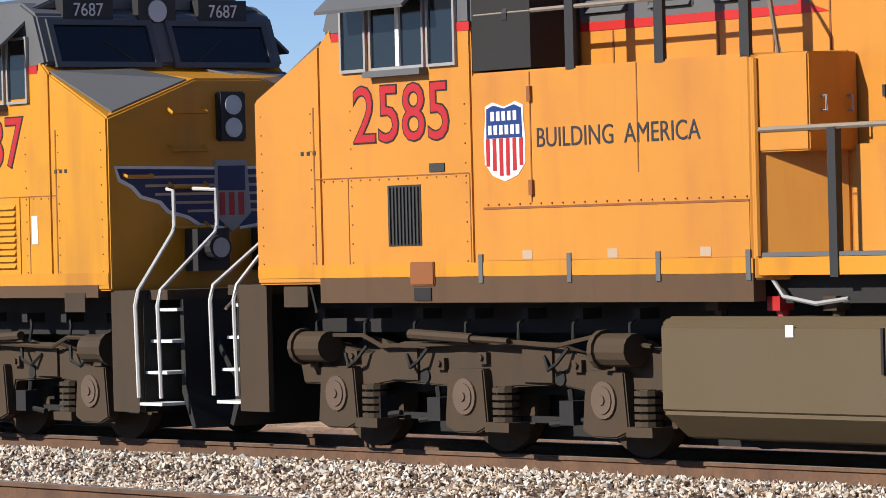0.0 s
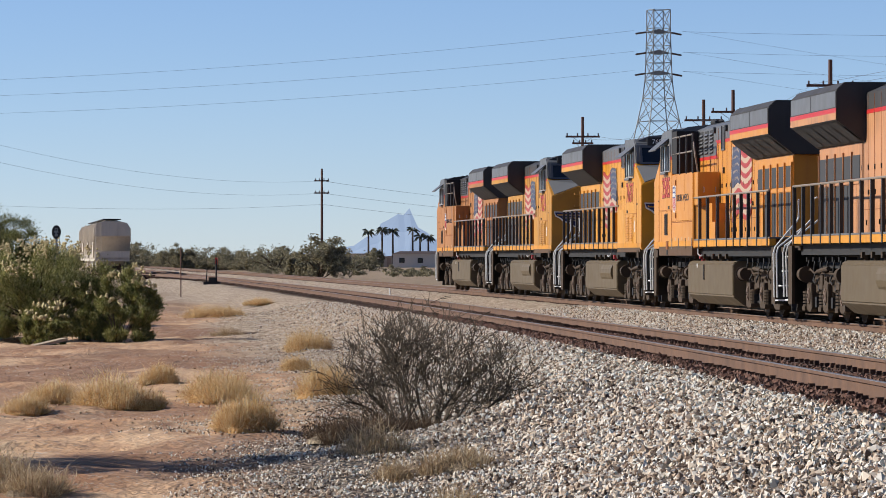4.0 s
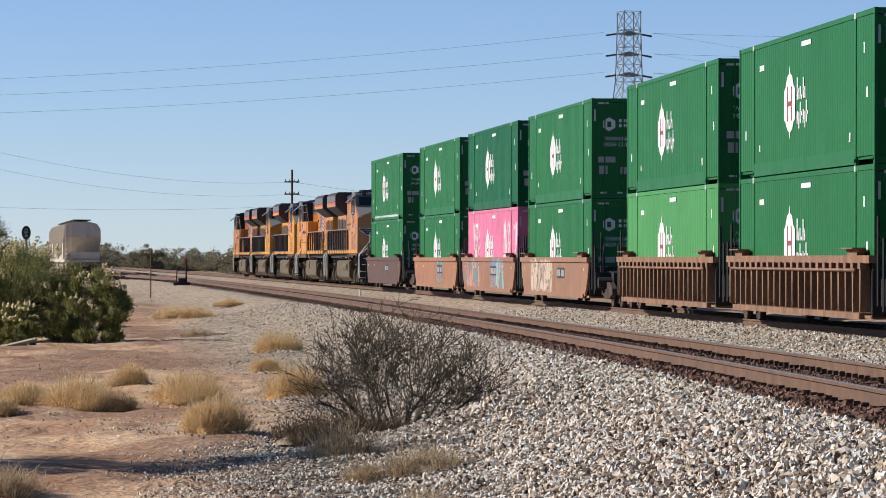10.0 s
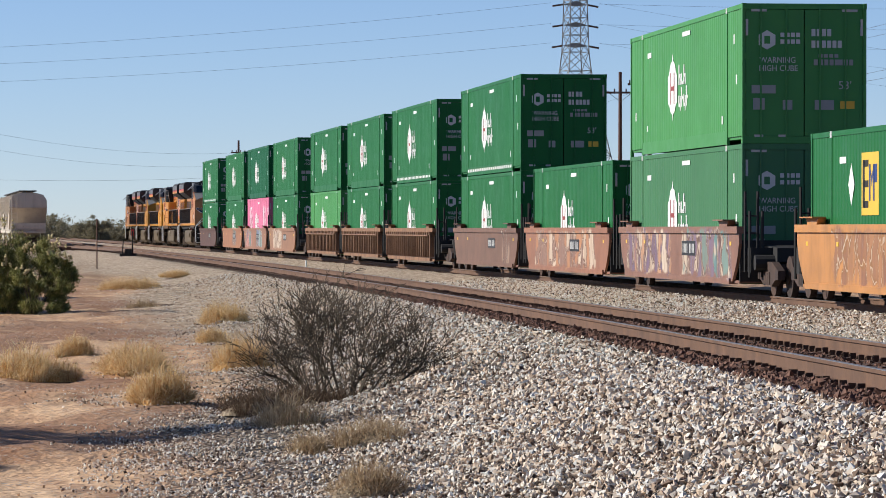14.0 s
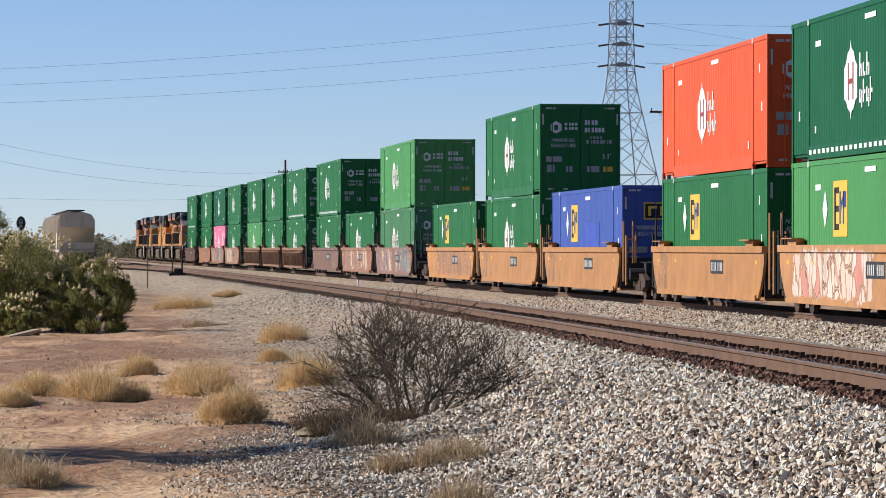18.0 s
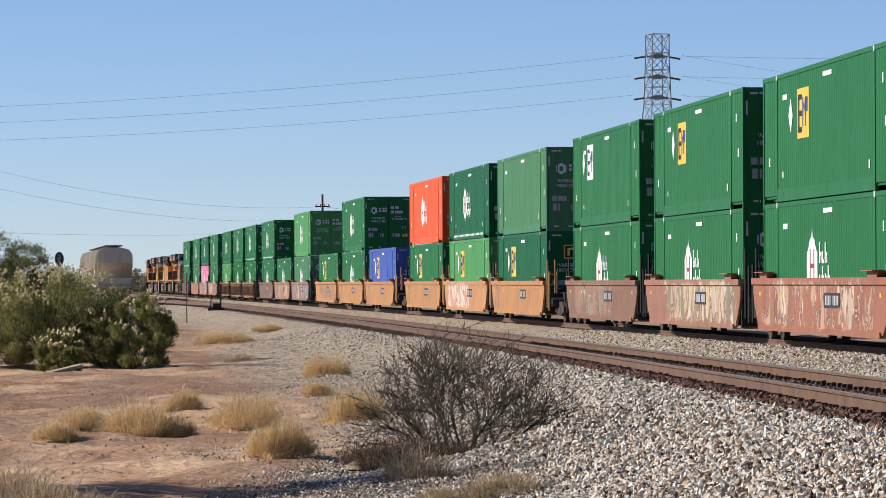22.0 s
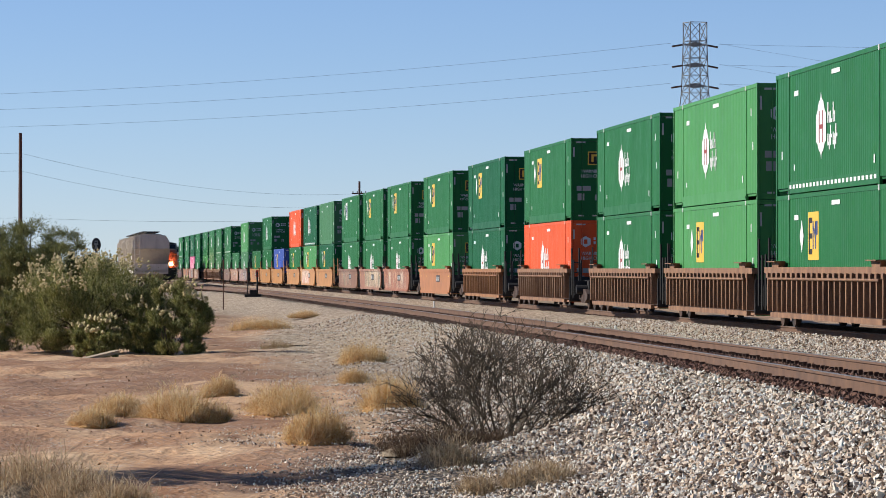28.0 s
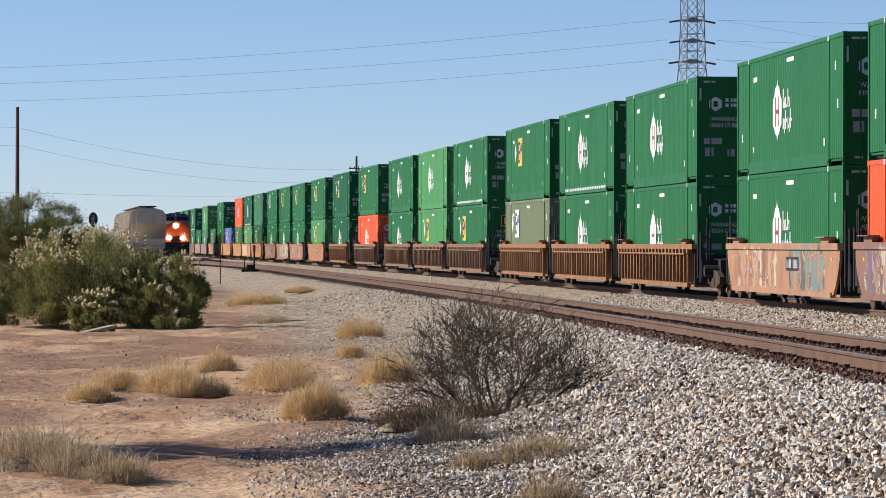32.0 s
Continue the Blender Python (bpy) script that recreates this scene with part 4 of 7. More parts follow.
LAMPOFF = plain("lamp_glass", (0.45, 0.47, 0.48, 1), 0.1)


def side(y, t):
    """The two faces of a thin piece that sits t proud of a side wall at y."""
    return (y - 0.004, y + t) if y > 0 else (y - t, y + 0.004)


def coil(parent, x, y, z0, z1, r=0.13):
    b = B().cyl((x, y, z0), (x, y, z1), r * 0.62, 8)
    n = 5
    for k in range(n):
        z = z0 + (z1 - z0) * (k + 0.5) / n
        b.cyl((x, y, z - 0.022), (x, y, z + 0.022), r, 12)
    part("coil_spring", b, DARK, parent)


def loco_bogie(e, xc, pistons=True):
    b = part("bogie", B().box(xc - 2.5, xc + 2.5, -0.85, 0.85, 0.55, 0.95), SOOT_SHADE, e)
    for sg in (1, -1):
        y0, y1 = sg * 0.98, sg * 1.14
        prof = [(-2.85, 0.98), (-2.75, 0.62), (-2.35, 0.62), (-2.28, 0.42), (-1.78, 0.42), (-1.72, 0.60), (-1.25, 0.66), (-0.35, 0.62), (-0.28, 0.42), (0.28, 0.42), (0.35, 0.62), (1.25, 0.66),
                (1.72, 0.60), (1.78, 0.42), (2.28, 0.42), (2.35, 0.62), (2.75, 0.62), (2.85, 0.98), (2.2, 1.02), (1.7, 0.92), (1.1, 1.04), (-1.1, 1.04), (-1.7, 0.92), (-2.2, 1.02)]
        part("side_frame", B().prism([(xc + u, w) for u, w in prof], y0, y1), DARK, b, bevel=0.015)
        for dx in (-2.05, 0.0, 2.05):
            x = xc + dx
            bx = B().prism([(x - 0.33, 0.26), (x - 0.27, 0.80), (x + 0.27, 0.80), (x + 0.33, 0.26), (x + 0.16, 0.20), (x - 0.16, 0.20)], sg * 1.10, sg * 1.24)
            part("axle_box", bx, DARK, b, bevel=0.015)
            part("axle_cap", B().cyl((x, sg * 1.22, 0.54), (x, sg * 1.262, 0.54), 0.17, 18).cyl((x, sg * 1.262, 0.54), (x, sg * 1.275, 0.54), 0.125, 16).cyl((x, sg * 1.27, 0.54), (x, sg * 1.29, 0.54), 0.045, 8), CAPBROWN, b)
            coil(b, x - 0.52, sg * 1.16, 0.30, 0.64)
            part("spring_seat", B().box(x - 0.70, x - 0.34, min(sg * 1.04, sg * 1.28), max(sg * 1.04, sg * 1.28), 0.22, 0.31), DARK, b)
            part("brake_shoe", B().prism([(x + 0.50, 0.30), (x + 0.60, 0.30), (x + 0.56, 0.80), (x + 0.44, 0.72)], sg * 0.64, sg * 0.8), SOOT_SHADE, b)
        rig = B()
        for dx in (-1.45, 0.55, 1.5):
            rig.box(xc + dx - 0.10, xc + dx + 0.10, min(sg * 1.0, sg * 1.2), max(sg * 1.0, sg * 1.2), 0.30, 0.52).cyl((xc + dx - 0.3, sg * 1.1, 0.36), (xc + dx + 0.35, sg * 1.1, 0.30), 0.03, 6)
            rig.cyl((xc + dx, sg * 1.1, 0.3), (xc + dx + 0.06, sg * 1.1, 0.62), 0.028, 6)
        rig.box(xc - 2.6, xc + 2.6, min(sg * 0.94, sg * 1.0), max(sg * 0.94, sg * 1.0), 0.30, 0.36)
        tagged(part("brake_rigging", rig, SOOT_SHADE, b), kind="stuff")
        pads = B()
        for dx in (-2.05, 0.0, 2.05):
            for u, w in ((-0.2, 0.90), (0.45, 0.84)):
                pads.box(xc + dx + u - 0.07, xc + dx + u + 0.07, min(y1, y1 + sg * 0.05), max(y1, y1 + sg * 0.05), w - 0.06, w + 0.05)
                pads.cyl((xc + dx + u, y1, w), (xc + dx + u, y1 + sg * 0.075, w), 0.03, 6)
        tagged(part("bracket", pads, DARK, b), kind="stuff")
        vp = B()
        for k in range(7):
            u = xc - 2.5 + k * 0.8
            vp.tube([(u, sg * 1.15, 1.34), (u + 0.12, sg * 1.2, 1.22), (u + 0.1, sg * 1.22, 1.06)], 0.018, 5).box(u - 0.05, u + 0.06, min(sg * 1.0, sg * 1.22), max(sg * 1.0, sg * 1.22), 1.26, 1.36)
        tagged(part("pipe_drop", vp, SOOT_SHADE, b), kind="stuff")
        for dx in (-1.0, 1.05):
            x = xc + dx
            part("gusset", B().box(x - 0.22, x + 0.22, min(y1, y1 + sg * 0.03), max(y1, y1 + sg * 0.03), 0.68, 0.98), DARK, b)
            part("bolt_hole", B().cyl((x - 0.32, y1, 0.72), (x - 0.32, y1 + sg * 0.02, 0.72), 0.07, 10), SOOT_SHADE, b)
        if pistons:
            for dx, ln in ((-2.35, 0.42), (2.3, 0.42)):
                x = xc + dx
                part("brake_cylinder", B().cyl((x - ln / 2, sg * 1.28, 0.99), (x + ln / 2, sg * 1.28, 0.99), 0.15, 14).cyl((x + ln / 2, sg * 1.28, 0.99), (x + ln / 2 + 0.06, sg * 1.28, 0.99), 0.18, 14), DARK, b)
            part("damper", B().cyl((xc - 0.2, sg * 1.30, 1.08), (xc + 0.75, sg * 1.30, 1.12), 0.05, 8).cyl((xc - 0.75, sg * 1.30, 1.06), (xc - 0.2, sg * 1.30, 1.08), 0.03, 6), DARK, b)
        pipe = [(xc - 2.7, sg * 1.22, 1.02), (xc - 1.9, sg * 1.24, 1.10), (xc - 1.4, sg * 1.24, 1.02), (xc - 0.5, sg * 1.24, 1.06), (xc + 0.4, sg * 1.24, 1.02), (xc + 1.3, sg * 1.24, 1.0), (xc + 1.6, sg * 1.24, 1.10), (xc + 2.4, sg * 1.24, 1.10), (xc + 2.7, sg * 1.2, 0.98)]
        part("air_pipe", B().tube(pipe, 0.022, 5), DARK, b)
        for dx in (-1.5, 0.6, 1.6):
            part("hose", B().tube([(xc + dx, sg * 1.2, 1.0), (xc + dx + 0.1, sg * 1.26, 0.86), (xc + dx + 0.25, sg * 1.24, 0.80), (xc + dx + 0.38, sg * 1.18, 0.92)], 0.02, 5), SOOT_SHADE, b)
    for dx in (-2.05, 0.0, 2.05):
        x = xc + dx
        w = part("axle", B().cyl((x, -1.2, 0.54), (x, 1.2, 0.54), 0.09, 8), SOOT_SHADE, b)
        for y in (-0.72, 0.72):
            part("wheel", B().cyl((x, y - 0.068, 0.54), (x, y + 0.068, 0.54), 0.535, 28).cyl((x, y - 0.09, 0.54), (x, y + 0.09, 0.54), 0.2, 14), DARK, w)


def flag_side(e, sg, x_staff, z0, way):
    """A waving striped flag on the hood's side, drawn away from its staff; way is -1 or 1 along the length."""
    y = sg * 0.93
    y0, y1 = side(y, 0.012)
    ln, n = 3.05, 16
    top = lambda u: z0 + 1.70 - 0.03 * u + 0.10 * math.sin(u * 2.4) * min(1.0, u)
    hgt = lambda u: 1.72 - 0.06 * u + 0.08 * math.sin(u * 2.4 + 1.2)
    for k in range(13):
        a, c = k / 13, (k + 1) / 13
        us = [ln * i / n for i in range(n + 1)]
        start = 0 if k >= 7 else next(i for i, u in enumerate(us) if u >= 1.2)
        us = us[start:]
        up = [(x_staff + way * (u + 0.15 * (1 - a)), top(u) - a * hgt(u)) for u in us]
        dn = [(x_staff + way * (u + 0.15 * (1 - c)), top(u) - c * hgt(u)) for u in us]
        b = B()
        for i in range(len(us) - 1):
            b.prism([up[i], up[i + 1], dn[i + 1], dn[i]], y0, y1)
        part("flag_stripe", b, FLAGRED if k % 2 == 0 else FLAGWHITE, e, "red stripe" if k % 2 == 0 else "white stripe")
    b = B()
    us = [1.28 * i / 5 for i in range(6)]
    for i in range(5):
        b.prism([(x_staff + way * (us[i] + 0.15), top(us[i]) + 0.02), (x_staff + way * (us[i + 1] + 0.15), top(us[i + 1]) + 0.02), (x_staff + way * us[i + 1], top(us[i + 1]) - 7 / 13 * hgt(us[i + 1])), (x_staff + way * us[i], top(us[i]) - 7 / 13 * hgt(us[i]))], *side(y, 0.014))
    part("flag_canton", b, FLAGBLUE, e, "blue field of the painted flag")
    st = B()
    for r in range(5):
        for c in range(6):
            u = 0.2 + c * 0.185 + (r % 2) * 0.07
            x, z = x_staff + way * u, top(u) - 0.09 - r * 0.17
            st.prism([(x - 0.035, z), (x, z + 0.04), (x + 0.035, z), (x, z - 0.04)], *side(y, 0.017))
    tagged(part("flag_star", st, FLAGWHITE, e), kind="stuff")
    part("flag_staff", B().prism([(x_staff + way * 0.12, z0 + 1.75), (x_staff + way * 0.18, z0 + 1.75), (x_staff - way * 0.46, z0 - 0.16), (x_staff - way * 0.50, z0 - 0.16)], *side(y, 0.013)), SILVER, e)


def shield(e, sg, x, z):
    """Blank road shield: blue top, red and white bars."""
    y = sg * 1.53
    prof = [(-0.30, 0.36), (-0.18, 0.40), (0, 0.35), (0.18, 0.40), (0.30, 0.36), (0.30, 0.24), (0.33, 0.02), (0.32, -0.22), (0.20, -0.34), (0, -0.40), (-0.20, -0.34), (-0.32, -0.22), (-0.33, 0.02), (-0.30, 0.24)]
    s = part("shield", B().prism([(x + 0.93 * u, z + 0.90 * w) for u, w in prof], *side(y, 0.005)), WHITE, e, "white shield emblem")
    part("shield_top", B().prism([(x + 0.85 * u, z + 0.83 * w) for u, w in ((-0.30, 0.36), (-0.18, 0.40), (0, 0.36), (0.18, 0.40), (0.30, 0.36), (0.31, 0.04), (-0.31, 0.04))], *side(y, 0.009)), BLUE, s, "blue field")
    for k in range(6):
        u = -0.245 + k * 0.098
        part("shield_bar", B().prism([(x + u - 0.026, z + 0.03), (x + u + 0.026, z + 0.03), (x + u + 0.026, z - 0.33 + 0.45 * abs(u)), (x + u - 0.026, z - 0.33 + 0.45 * abs(u))], *side(y, 0.009)), NUMRED, s, "red bar")
    t = B()
    for zz, n in ((0.19, 5), (0.065, 6)):
        for k in range(n):
            u = (k - (n - 1) / 2) * 0.082
            t.box(x + u - 0.026, x + u + 0.026, *side(y, 0.012), z + zz, z + zz + 0.085)
    tagged(part("lettering", t, WHITE, s), kind="stuff")


def wing_badge(e):
    """Blue and white winged badge on the nose front."""
    x = 9.82
    wing = [(0.10, 2.84), (1.42, 2.86), (1.38, 2.76), (1.22, 2.68), (1.12, 2.58), (0.88, 2.52), (0.78, 2.42), (0.54, 2.36), (0.40, 2.28), (0.10, 2.24)]
    for sg in (1, -1):
        part("badge_edge", B().prism([(sg * (y + (0.03 if y > 0.2 else 0)), z + (0.03 if z > 2.8 else -0.03)) for y, z in wing], x - 0.004, x + 0.010, "x"), WHITE, e, "pale outline of the winged badge")
        part("badge_wing", B().prism([(sg * y, z) for y, z in wing], x - 0.004, x + 0.014, "x"), WINGBLUE, e, "blue wing")
        for k, (w0, z) in enumerate(((1.30, 2.755), (1.08, 2.665), (0.96, 2.575), (0.70, 2.485), (0.56, 2.395))):
            part("badge_feather", B().box(x - 0.004, x + 0.018, min(sg * 0.2, sg * w0), max(sg * 0.2, sg * w0), z, z + 0.028), FLAGWHITE, e, "pale wing stripe")
    part("badge", B().prism([(-0.2, 2.94), (0.2, 2.94), (0.24, 2.38), (0, 2.18), (-0.24, 2.38)], x - 0.004, x + 0.020, "x"), SILVER, e, "pale badge edge")
    part("badge_field", B().box(x - 0.004, x + 0.024, -0.17, 0.17, 2.62, 2.88), WINGBLUE, e, "blue badge field")
    for k in range(3):
        part("badge_bar", B().box(x - 0.004, x + 0.024, -0.16 + 0.12 * k, -0.09 + 0.12 * k, 2.36, 2.60), NUMRED, e, "red bar")


def slanted(y0, y1, z0, z1, proud, sg):
    """A slab that lies on the cab's sloping front."""
    b = B()
    at_x = lambda z, k: 8.66 - (z - 4.0) * 0.407 + k
    vs = [(at_x(z, k), sg * y, z) for k in (-0.02, proud) for y, z in ((y0, z0), (y1, z0), (y1, z1), (y0, z1))]
    fs = [(0, 1, 2, 3), (7, 6, 5, 4), (0, 4, 5, 1), (1, 5, 6, 2), (2, 6, 7, 3), (3, 7, 4, 0)]
    return b.add(vs, fs if sg < 0 else [f[::-1] for f in fs])


def nose(e, paint, H):
    """Wide nose: flat front that rises to the middle, sloping grey corners up to the windshield."""
    b = B()
    x0, x1 = 8.70, 9.82
    front = [(-H, 1.6), (H, 1.6), (H, 3.39), (0.42, 3.80), (-0.42, 3.80), (-H, 3.39)]
    back = [(-H, 1.6), (H, 1.6), (H, 3.90), (0.42, 3.93), (-0.42, 3.93), (-H, 3.90)]
    vs = [(x1, y, z) for y, z in front] + [(x0, y, z) for y, z in back]
    b.add(vs, [(0, 1, 2, 3, 4, 5)] + [(j, i, i + 6, j + 6) for i, j in ((0, 1), (1, 2), (2, 3), (3, 4), (4, 5), (5, 0))] + [(11, 10, 9, 8, 7, 6)])
    part("nose", b, paint, e, bevel=0.02)
    for sg in (1, -1):
        q = [(x1 - 0.05, sg * (H - 0.10), 3.450), (x1 - 0.05, sg * 0.50, 3.785), (x0, sg * 0.46, 3.945), (x0, sg * (H - 0.02), 3.918)]
        vs = [(x, y, z - 0.01) for x, y, z in q] + [(x, y, z + 0.012) for x, y, z in q]
        fs = [(0, 1, 2, 3), (7, 6, 5, 4), (0, 4, 5, 1), (1, 5, 6, 2), (2, 6, 7, 3), (3, 7, 4, 0)]
        part("nose_corner", B().add(vs, fs if sg < 0 else [f[::-1] for f in fs]), LOCO_GREY, e, "grey anti-glare panel")


def locomotive(number, paint, label, lit=False, flag=True, wings=True, group="locomotives of the train", shield_on=True, top=None):
    """Six-axle diesel with a wide nose at +x; its left side has tall cabinets beside the cab."""
    e = empty("locomotive", label, "locomotive", group)
    H = 1.53
    top = top or LOCO_GREY
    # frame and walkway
    part("underframe", B().box(-10.3, 10.3, -0.9, 0.9, 1.12, 1.56), SOOT_SHADE, e)
    for sg in (1, -1):
        y0, y1 = (1.36, 1.5) if sg > 0 else (-1.5, -1.36)
        xa = 2.45 if sg > 0 else 4.6
        part("side_sill", B().box(-9.6, xa, y0, y1, 1.64, 1.79), STRIPE, e)
        part("sill_step", B().box(-9.6, xa, min(sg * 0.85, y0), max(sg * 0.85, y1), 1.794, 1.83), LOCO_GREY, e, "grey walkway plate")
        part("sill_beam", B().box(-9.6, xa, min(sg * 1.2, sg * 1.3), max(sg * 1.2, sg * 1.3), 1.40, 1.66), SOOT_SHADE, e)
        part("skirt", B().box(xa, 8.75 if sg > 0 else 9.6, y0 + sg * 0.04, y1 + sg * 0.035, 1.42 if sg > 0 else 1.53, 1.655), SKIRT, e, "dusty grey skirt under the cab")
        part("sill_band", B().box(xa, 9.8, *side(sg * (H + 0.004), 0.004), 1.66, 1.785), STRIPE, e)
    # cab and nose
    part("cab_side", B().prism([(6.3, 1.6), (8.70, 1.6), (8.70, 3.90), (8.50, 4.06), (8.48, 3.96), (6.3, 3.96)], -H, H), paint, e, bevel=0.02)
    nose(e, paint, H)
    part("cab_top", B().prism([(6.3, 3.965), (8.48, 3.965), (8.66, 4.0), (8.44, 4.54), (8.15, 4.68), (6.3, 4.70)], -H + 0.004, H - 0.004), LOCO_GREY, e, "grey upper cab", bevel=0.03)
    part("cab_roof", B().prism([(-1.50, 4.60), (-1.1, 4.76), (-0.4, 4.83), (0.4, 4.83), (1.1, 4.76), (1.50, 4.60)], 6.2, 8.3, "x"), top, e, bevel=0.02)
    for sg in (1, -1):
        part("red_line", B().box(6.3, 8.48, *side(sg * H, 0.006), 3.91, 3.99), RED, e, "red line")
        # windows
        for a, c in ((6.52, 6.90), (7.00, 7.80), (7.92, 8.28)):
            w = part("window", B().box(a, c, *side(sg * (H - 0.002), 0.016), 3.62 if sg > 0 else 3.66, 4.28), GLASS, e)
            fr = B().box(a - 0.03, a, *side(sg * H, 0.034), 3.60, 4.31).box(c, c + 0.03, *side(sg * H, 0.034), 3.60, 4.31).box(a, c, *side(sg * H, 0.034), 4.28, 4.31).box(a, c, *side(sg * H, 0.034), 3.60, 3.63)
            part("frame", fr, SILVER, w)
        part("window_slide", B().box(7.34, 7.40, *side(sg * H, 0.038), 3.63, 4.28), WHITE, e)
        part("armrest", B().box(6.95, 7.85, *side(sg * H, 0.10), 3.54, 3.60), LOCO_GREY, e)
        part("sunshade", B().prism([(sg * H, 4.48), (sg * (H + 0.36), 4.18), (sg * (H + 0.35), 4.15), (sg * H, 4.44)], 6.85, 8.25, "x"), LOCO_GREY, e)
        if number:
            words("cab_number", number, 0.76, NUMRED, e, pose(7.38, sg * (H + 0.004), 3.165, 90, 0, 180 if sg > 0 else 0), 1.03, "red road number")
            words("number_edge", number, 0.76, SOOT_SHADE, e, pose(7.38, sg * (H + 0.001), 3.165, 90, 0, 180 if sg > 0 else 0), 1.03, "dark outline of the number", bold=0.016)
        # windshield
        pane = part("windshield", slanted(0.16, 1.34, 4.03, 4.43, 0.006, sg), GLASS, e)
        for y0, y1, z0, z1 in ((0.09, 1.41, 3.97, 4.03), (0.09, 1.41, 4.43, 4.49), (0.09, 0.16, 4.03, 4.43), (1.34, 1.41, 4.03, 4.43)):
            part("frame", slanted(y0, y1, z0, z1, 0.035, sg), GASKET, pane)
        part("wiper", B().cyl((8.68, sg * 0.3, 3.97), (8.56, sg * 0.75, 4.27), 0.012, 5), BLACK, e)
        part("number_board", B().box(8.28, 8.46, min(sg * 0.55, sg * 1.18), max(sg * 0.55, sg * 1.18), 4.46, 4.72), BLACK, e, "black number board")
        if number:
            words("board_number", number, 0.20, WHITE, e, pose(8.465, sg * 0.865, 4.59, 90, 0, 90), 0.95)
        part("cab_door_seam", B().box(8.80, 8.82, *side(sg * H, 0.004), 1.75, 3.3), SHADOWBOX, e)
        for xx in (6.34, 8.25):
            part("seam", B().box(xx, xx + 0.012, *side(sg * H, 0.004), 1.72, 2.6), SHADOWBOX, e)
        part("seam", B().box(6.35, 8.8, *side(sg * H, 0.004), 2.60, 2.612), SHADOWBOX, e)
        for k in range(3):
            part("decal", B().box(8.98 - 0.1 * k, 9.03 - 0.1 * k, *side(sg * H, 0.004), 2.84, 2.88), BLACK, e)
        # ditch lights, anticlimber, steps at the nose end
        part("ditch_light", B().cyl((10.10, sg * 0.42, 2.02), (10.24, sg * 0.42, 2.02), 0.13, 14).box(9.86, 10.10, min(sg * 0.22, sg * 0.62), max(sg * 0.22, sg * 0.62), 1.78, 2.22), BLACK, e)
        part("lens", B().cyl((10.235, sg * 0.42, 2.02), (10.246, sg * 0.42, 2.02), 0.105, 14), LAMPOFF, e)
        if lit:
            part("ditch_lamp", B().cyl((10.10, sg * 0.76, 2.1), (10.26, sg * 0.76, 2.1), 0.24, 16), LAMP, e, "lit ditch lamp")
        for end in (1, -1):
            xe = end * 10.25
            part("stair_well", B().box(min(xe, xe - end * 0.5), max(xe, xe - end * 0.5), sg * 1.48 if sg < 0 else 1.42, 1.48 if sg > 0 else -1.42, 0.35, 1.6), DARK, e)
            # Black sheet carries the stairwell's shade behind the treads.
            part("stair_back", B().box(xe - 0.02, xe + 0.02, min(sg * 0.75, sg * 1.42), max(sg * 0.75, sg * 1.42), 0.35, 1.6), SOOT_SHADE, e)
            for k in range(4):
                z = 0.42 + 0.32 * k
                part("step", B().box(min(xe, xe + end * 0.42), max(xe, xe + end * 0.42), min(sg * (1.12 - 0.07 * k), sg * (1.48 - 0.07 * k)), max(sg * (1.12 - 0.07 * k), sg * (1.48 - 0.07 * k)), z, z + 0.03), WHITE, e, "white-edged step")
            for dx in (0.02, 0.44):
                xx = xe + end * dx
                part("hand_rail", B().tube([(xx, sg * 1.50, 0.50), (xx, sg * 1.52, 1.45), (xx, sg * 1.48, 1.60), (xx - end * 0.10, sg * (0.98 - 0.25 * (dx > 0.1)), 2.18), (xx - end * 0.12, sg * (0.94 - 0.25 * (dx > 0.1)), 2.26), (xx - end * 0.12, sg * (0.94 - 0.25 * (dx > 0.1)), 2.62), (xx - end * (0.30 if dx < 0.1 else 0.6), sg * (0.9 - 0.25 * (dx > 0.1)), 2.64)], 0.021, 6), CHROME, e, "white grab rail")
    part("porch", B().box(9.85, 10.62, -1.35, 1.35, 1.50, 1.60), DARK, e)
    part("rear_porch", B().box(-10.62, -9.4, -1.35, 1.35, 1.50, 1.60), DARK, e)
    for end in (1, -1):
        x = end * 10.62
        part("pilot", B().prism([(x, 1.5), (x, 0.55), (x + end * 0.18, 0.18), (x + end * 0.24, 0.2), (x + end * 0.08, 0.6), (x + end * 0.06, 1.5)], -1.2, 1.2), SOOT_SHADE, e)
        part("coupler", B().box(min(x, x + end * 0.40), max(x, x + end * 0.40), -0.16, 0.16, 0.72, 1.02).box(min(x + end * 0.36, x + end * 0.54), max(x + end * 0.36, x + end * 0.54), -0.22, 0.18, 0.70, 1.05), DARK, e)
        part("cut_lever", B().tube([(x + end * 0.12, 1.30, 1.36), (x + end * 0.20, 1.18, 1.42), (x + end * 0.24, 0.86, 1.40), (x + end * 0.22, 0.62, 1.22), (x + end * 0.20, 0.22, 1.16)], 0.018, 5), RAILGREY, e, "bent uncoupling rod")
        for yy in (-0.8, -0.6, 0.6, 0.8):
            part("air_hose", B().tube([(x + end * 0.05, yy, 1.1), (x + end * 0.3, yy, 0.8), (x + end * 0.42, yy * 0.8, 0.5)], 0.03, 6), SOOT_SHADE, e)
    if wings:
        wing_badge(e)
    part("headlight", B().box(9.80, 9.90, -0.17, 0.17, 3.14, 3.66), BLACK, e, "black twin headlight housing", bevel=0.02)
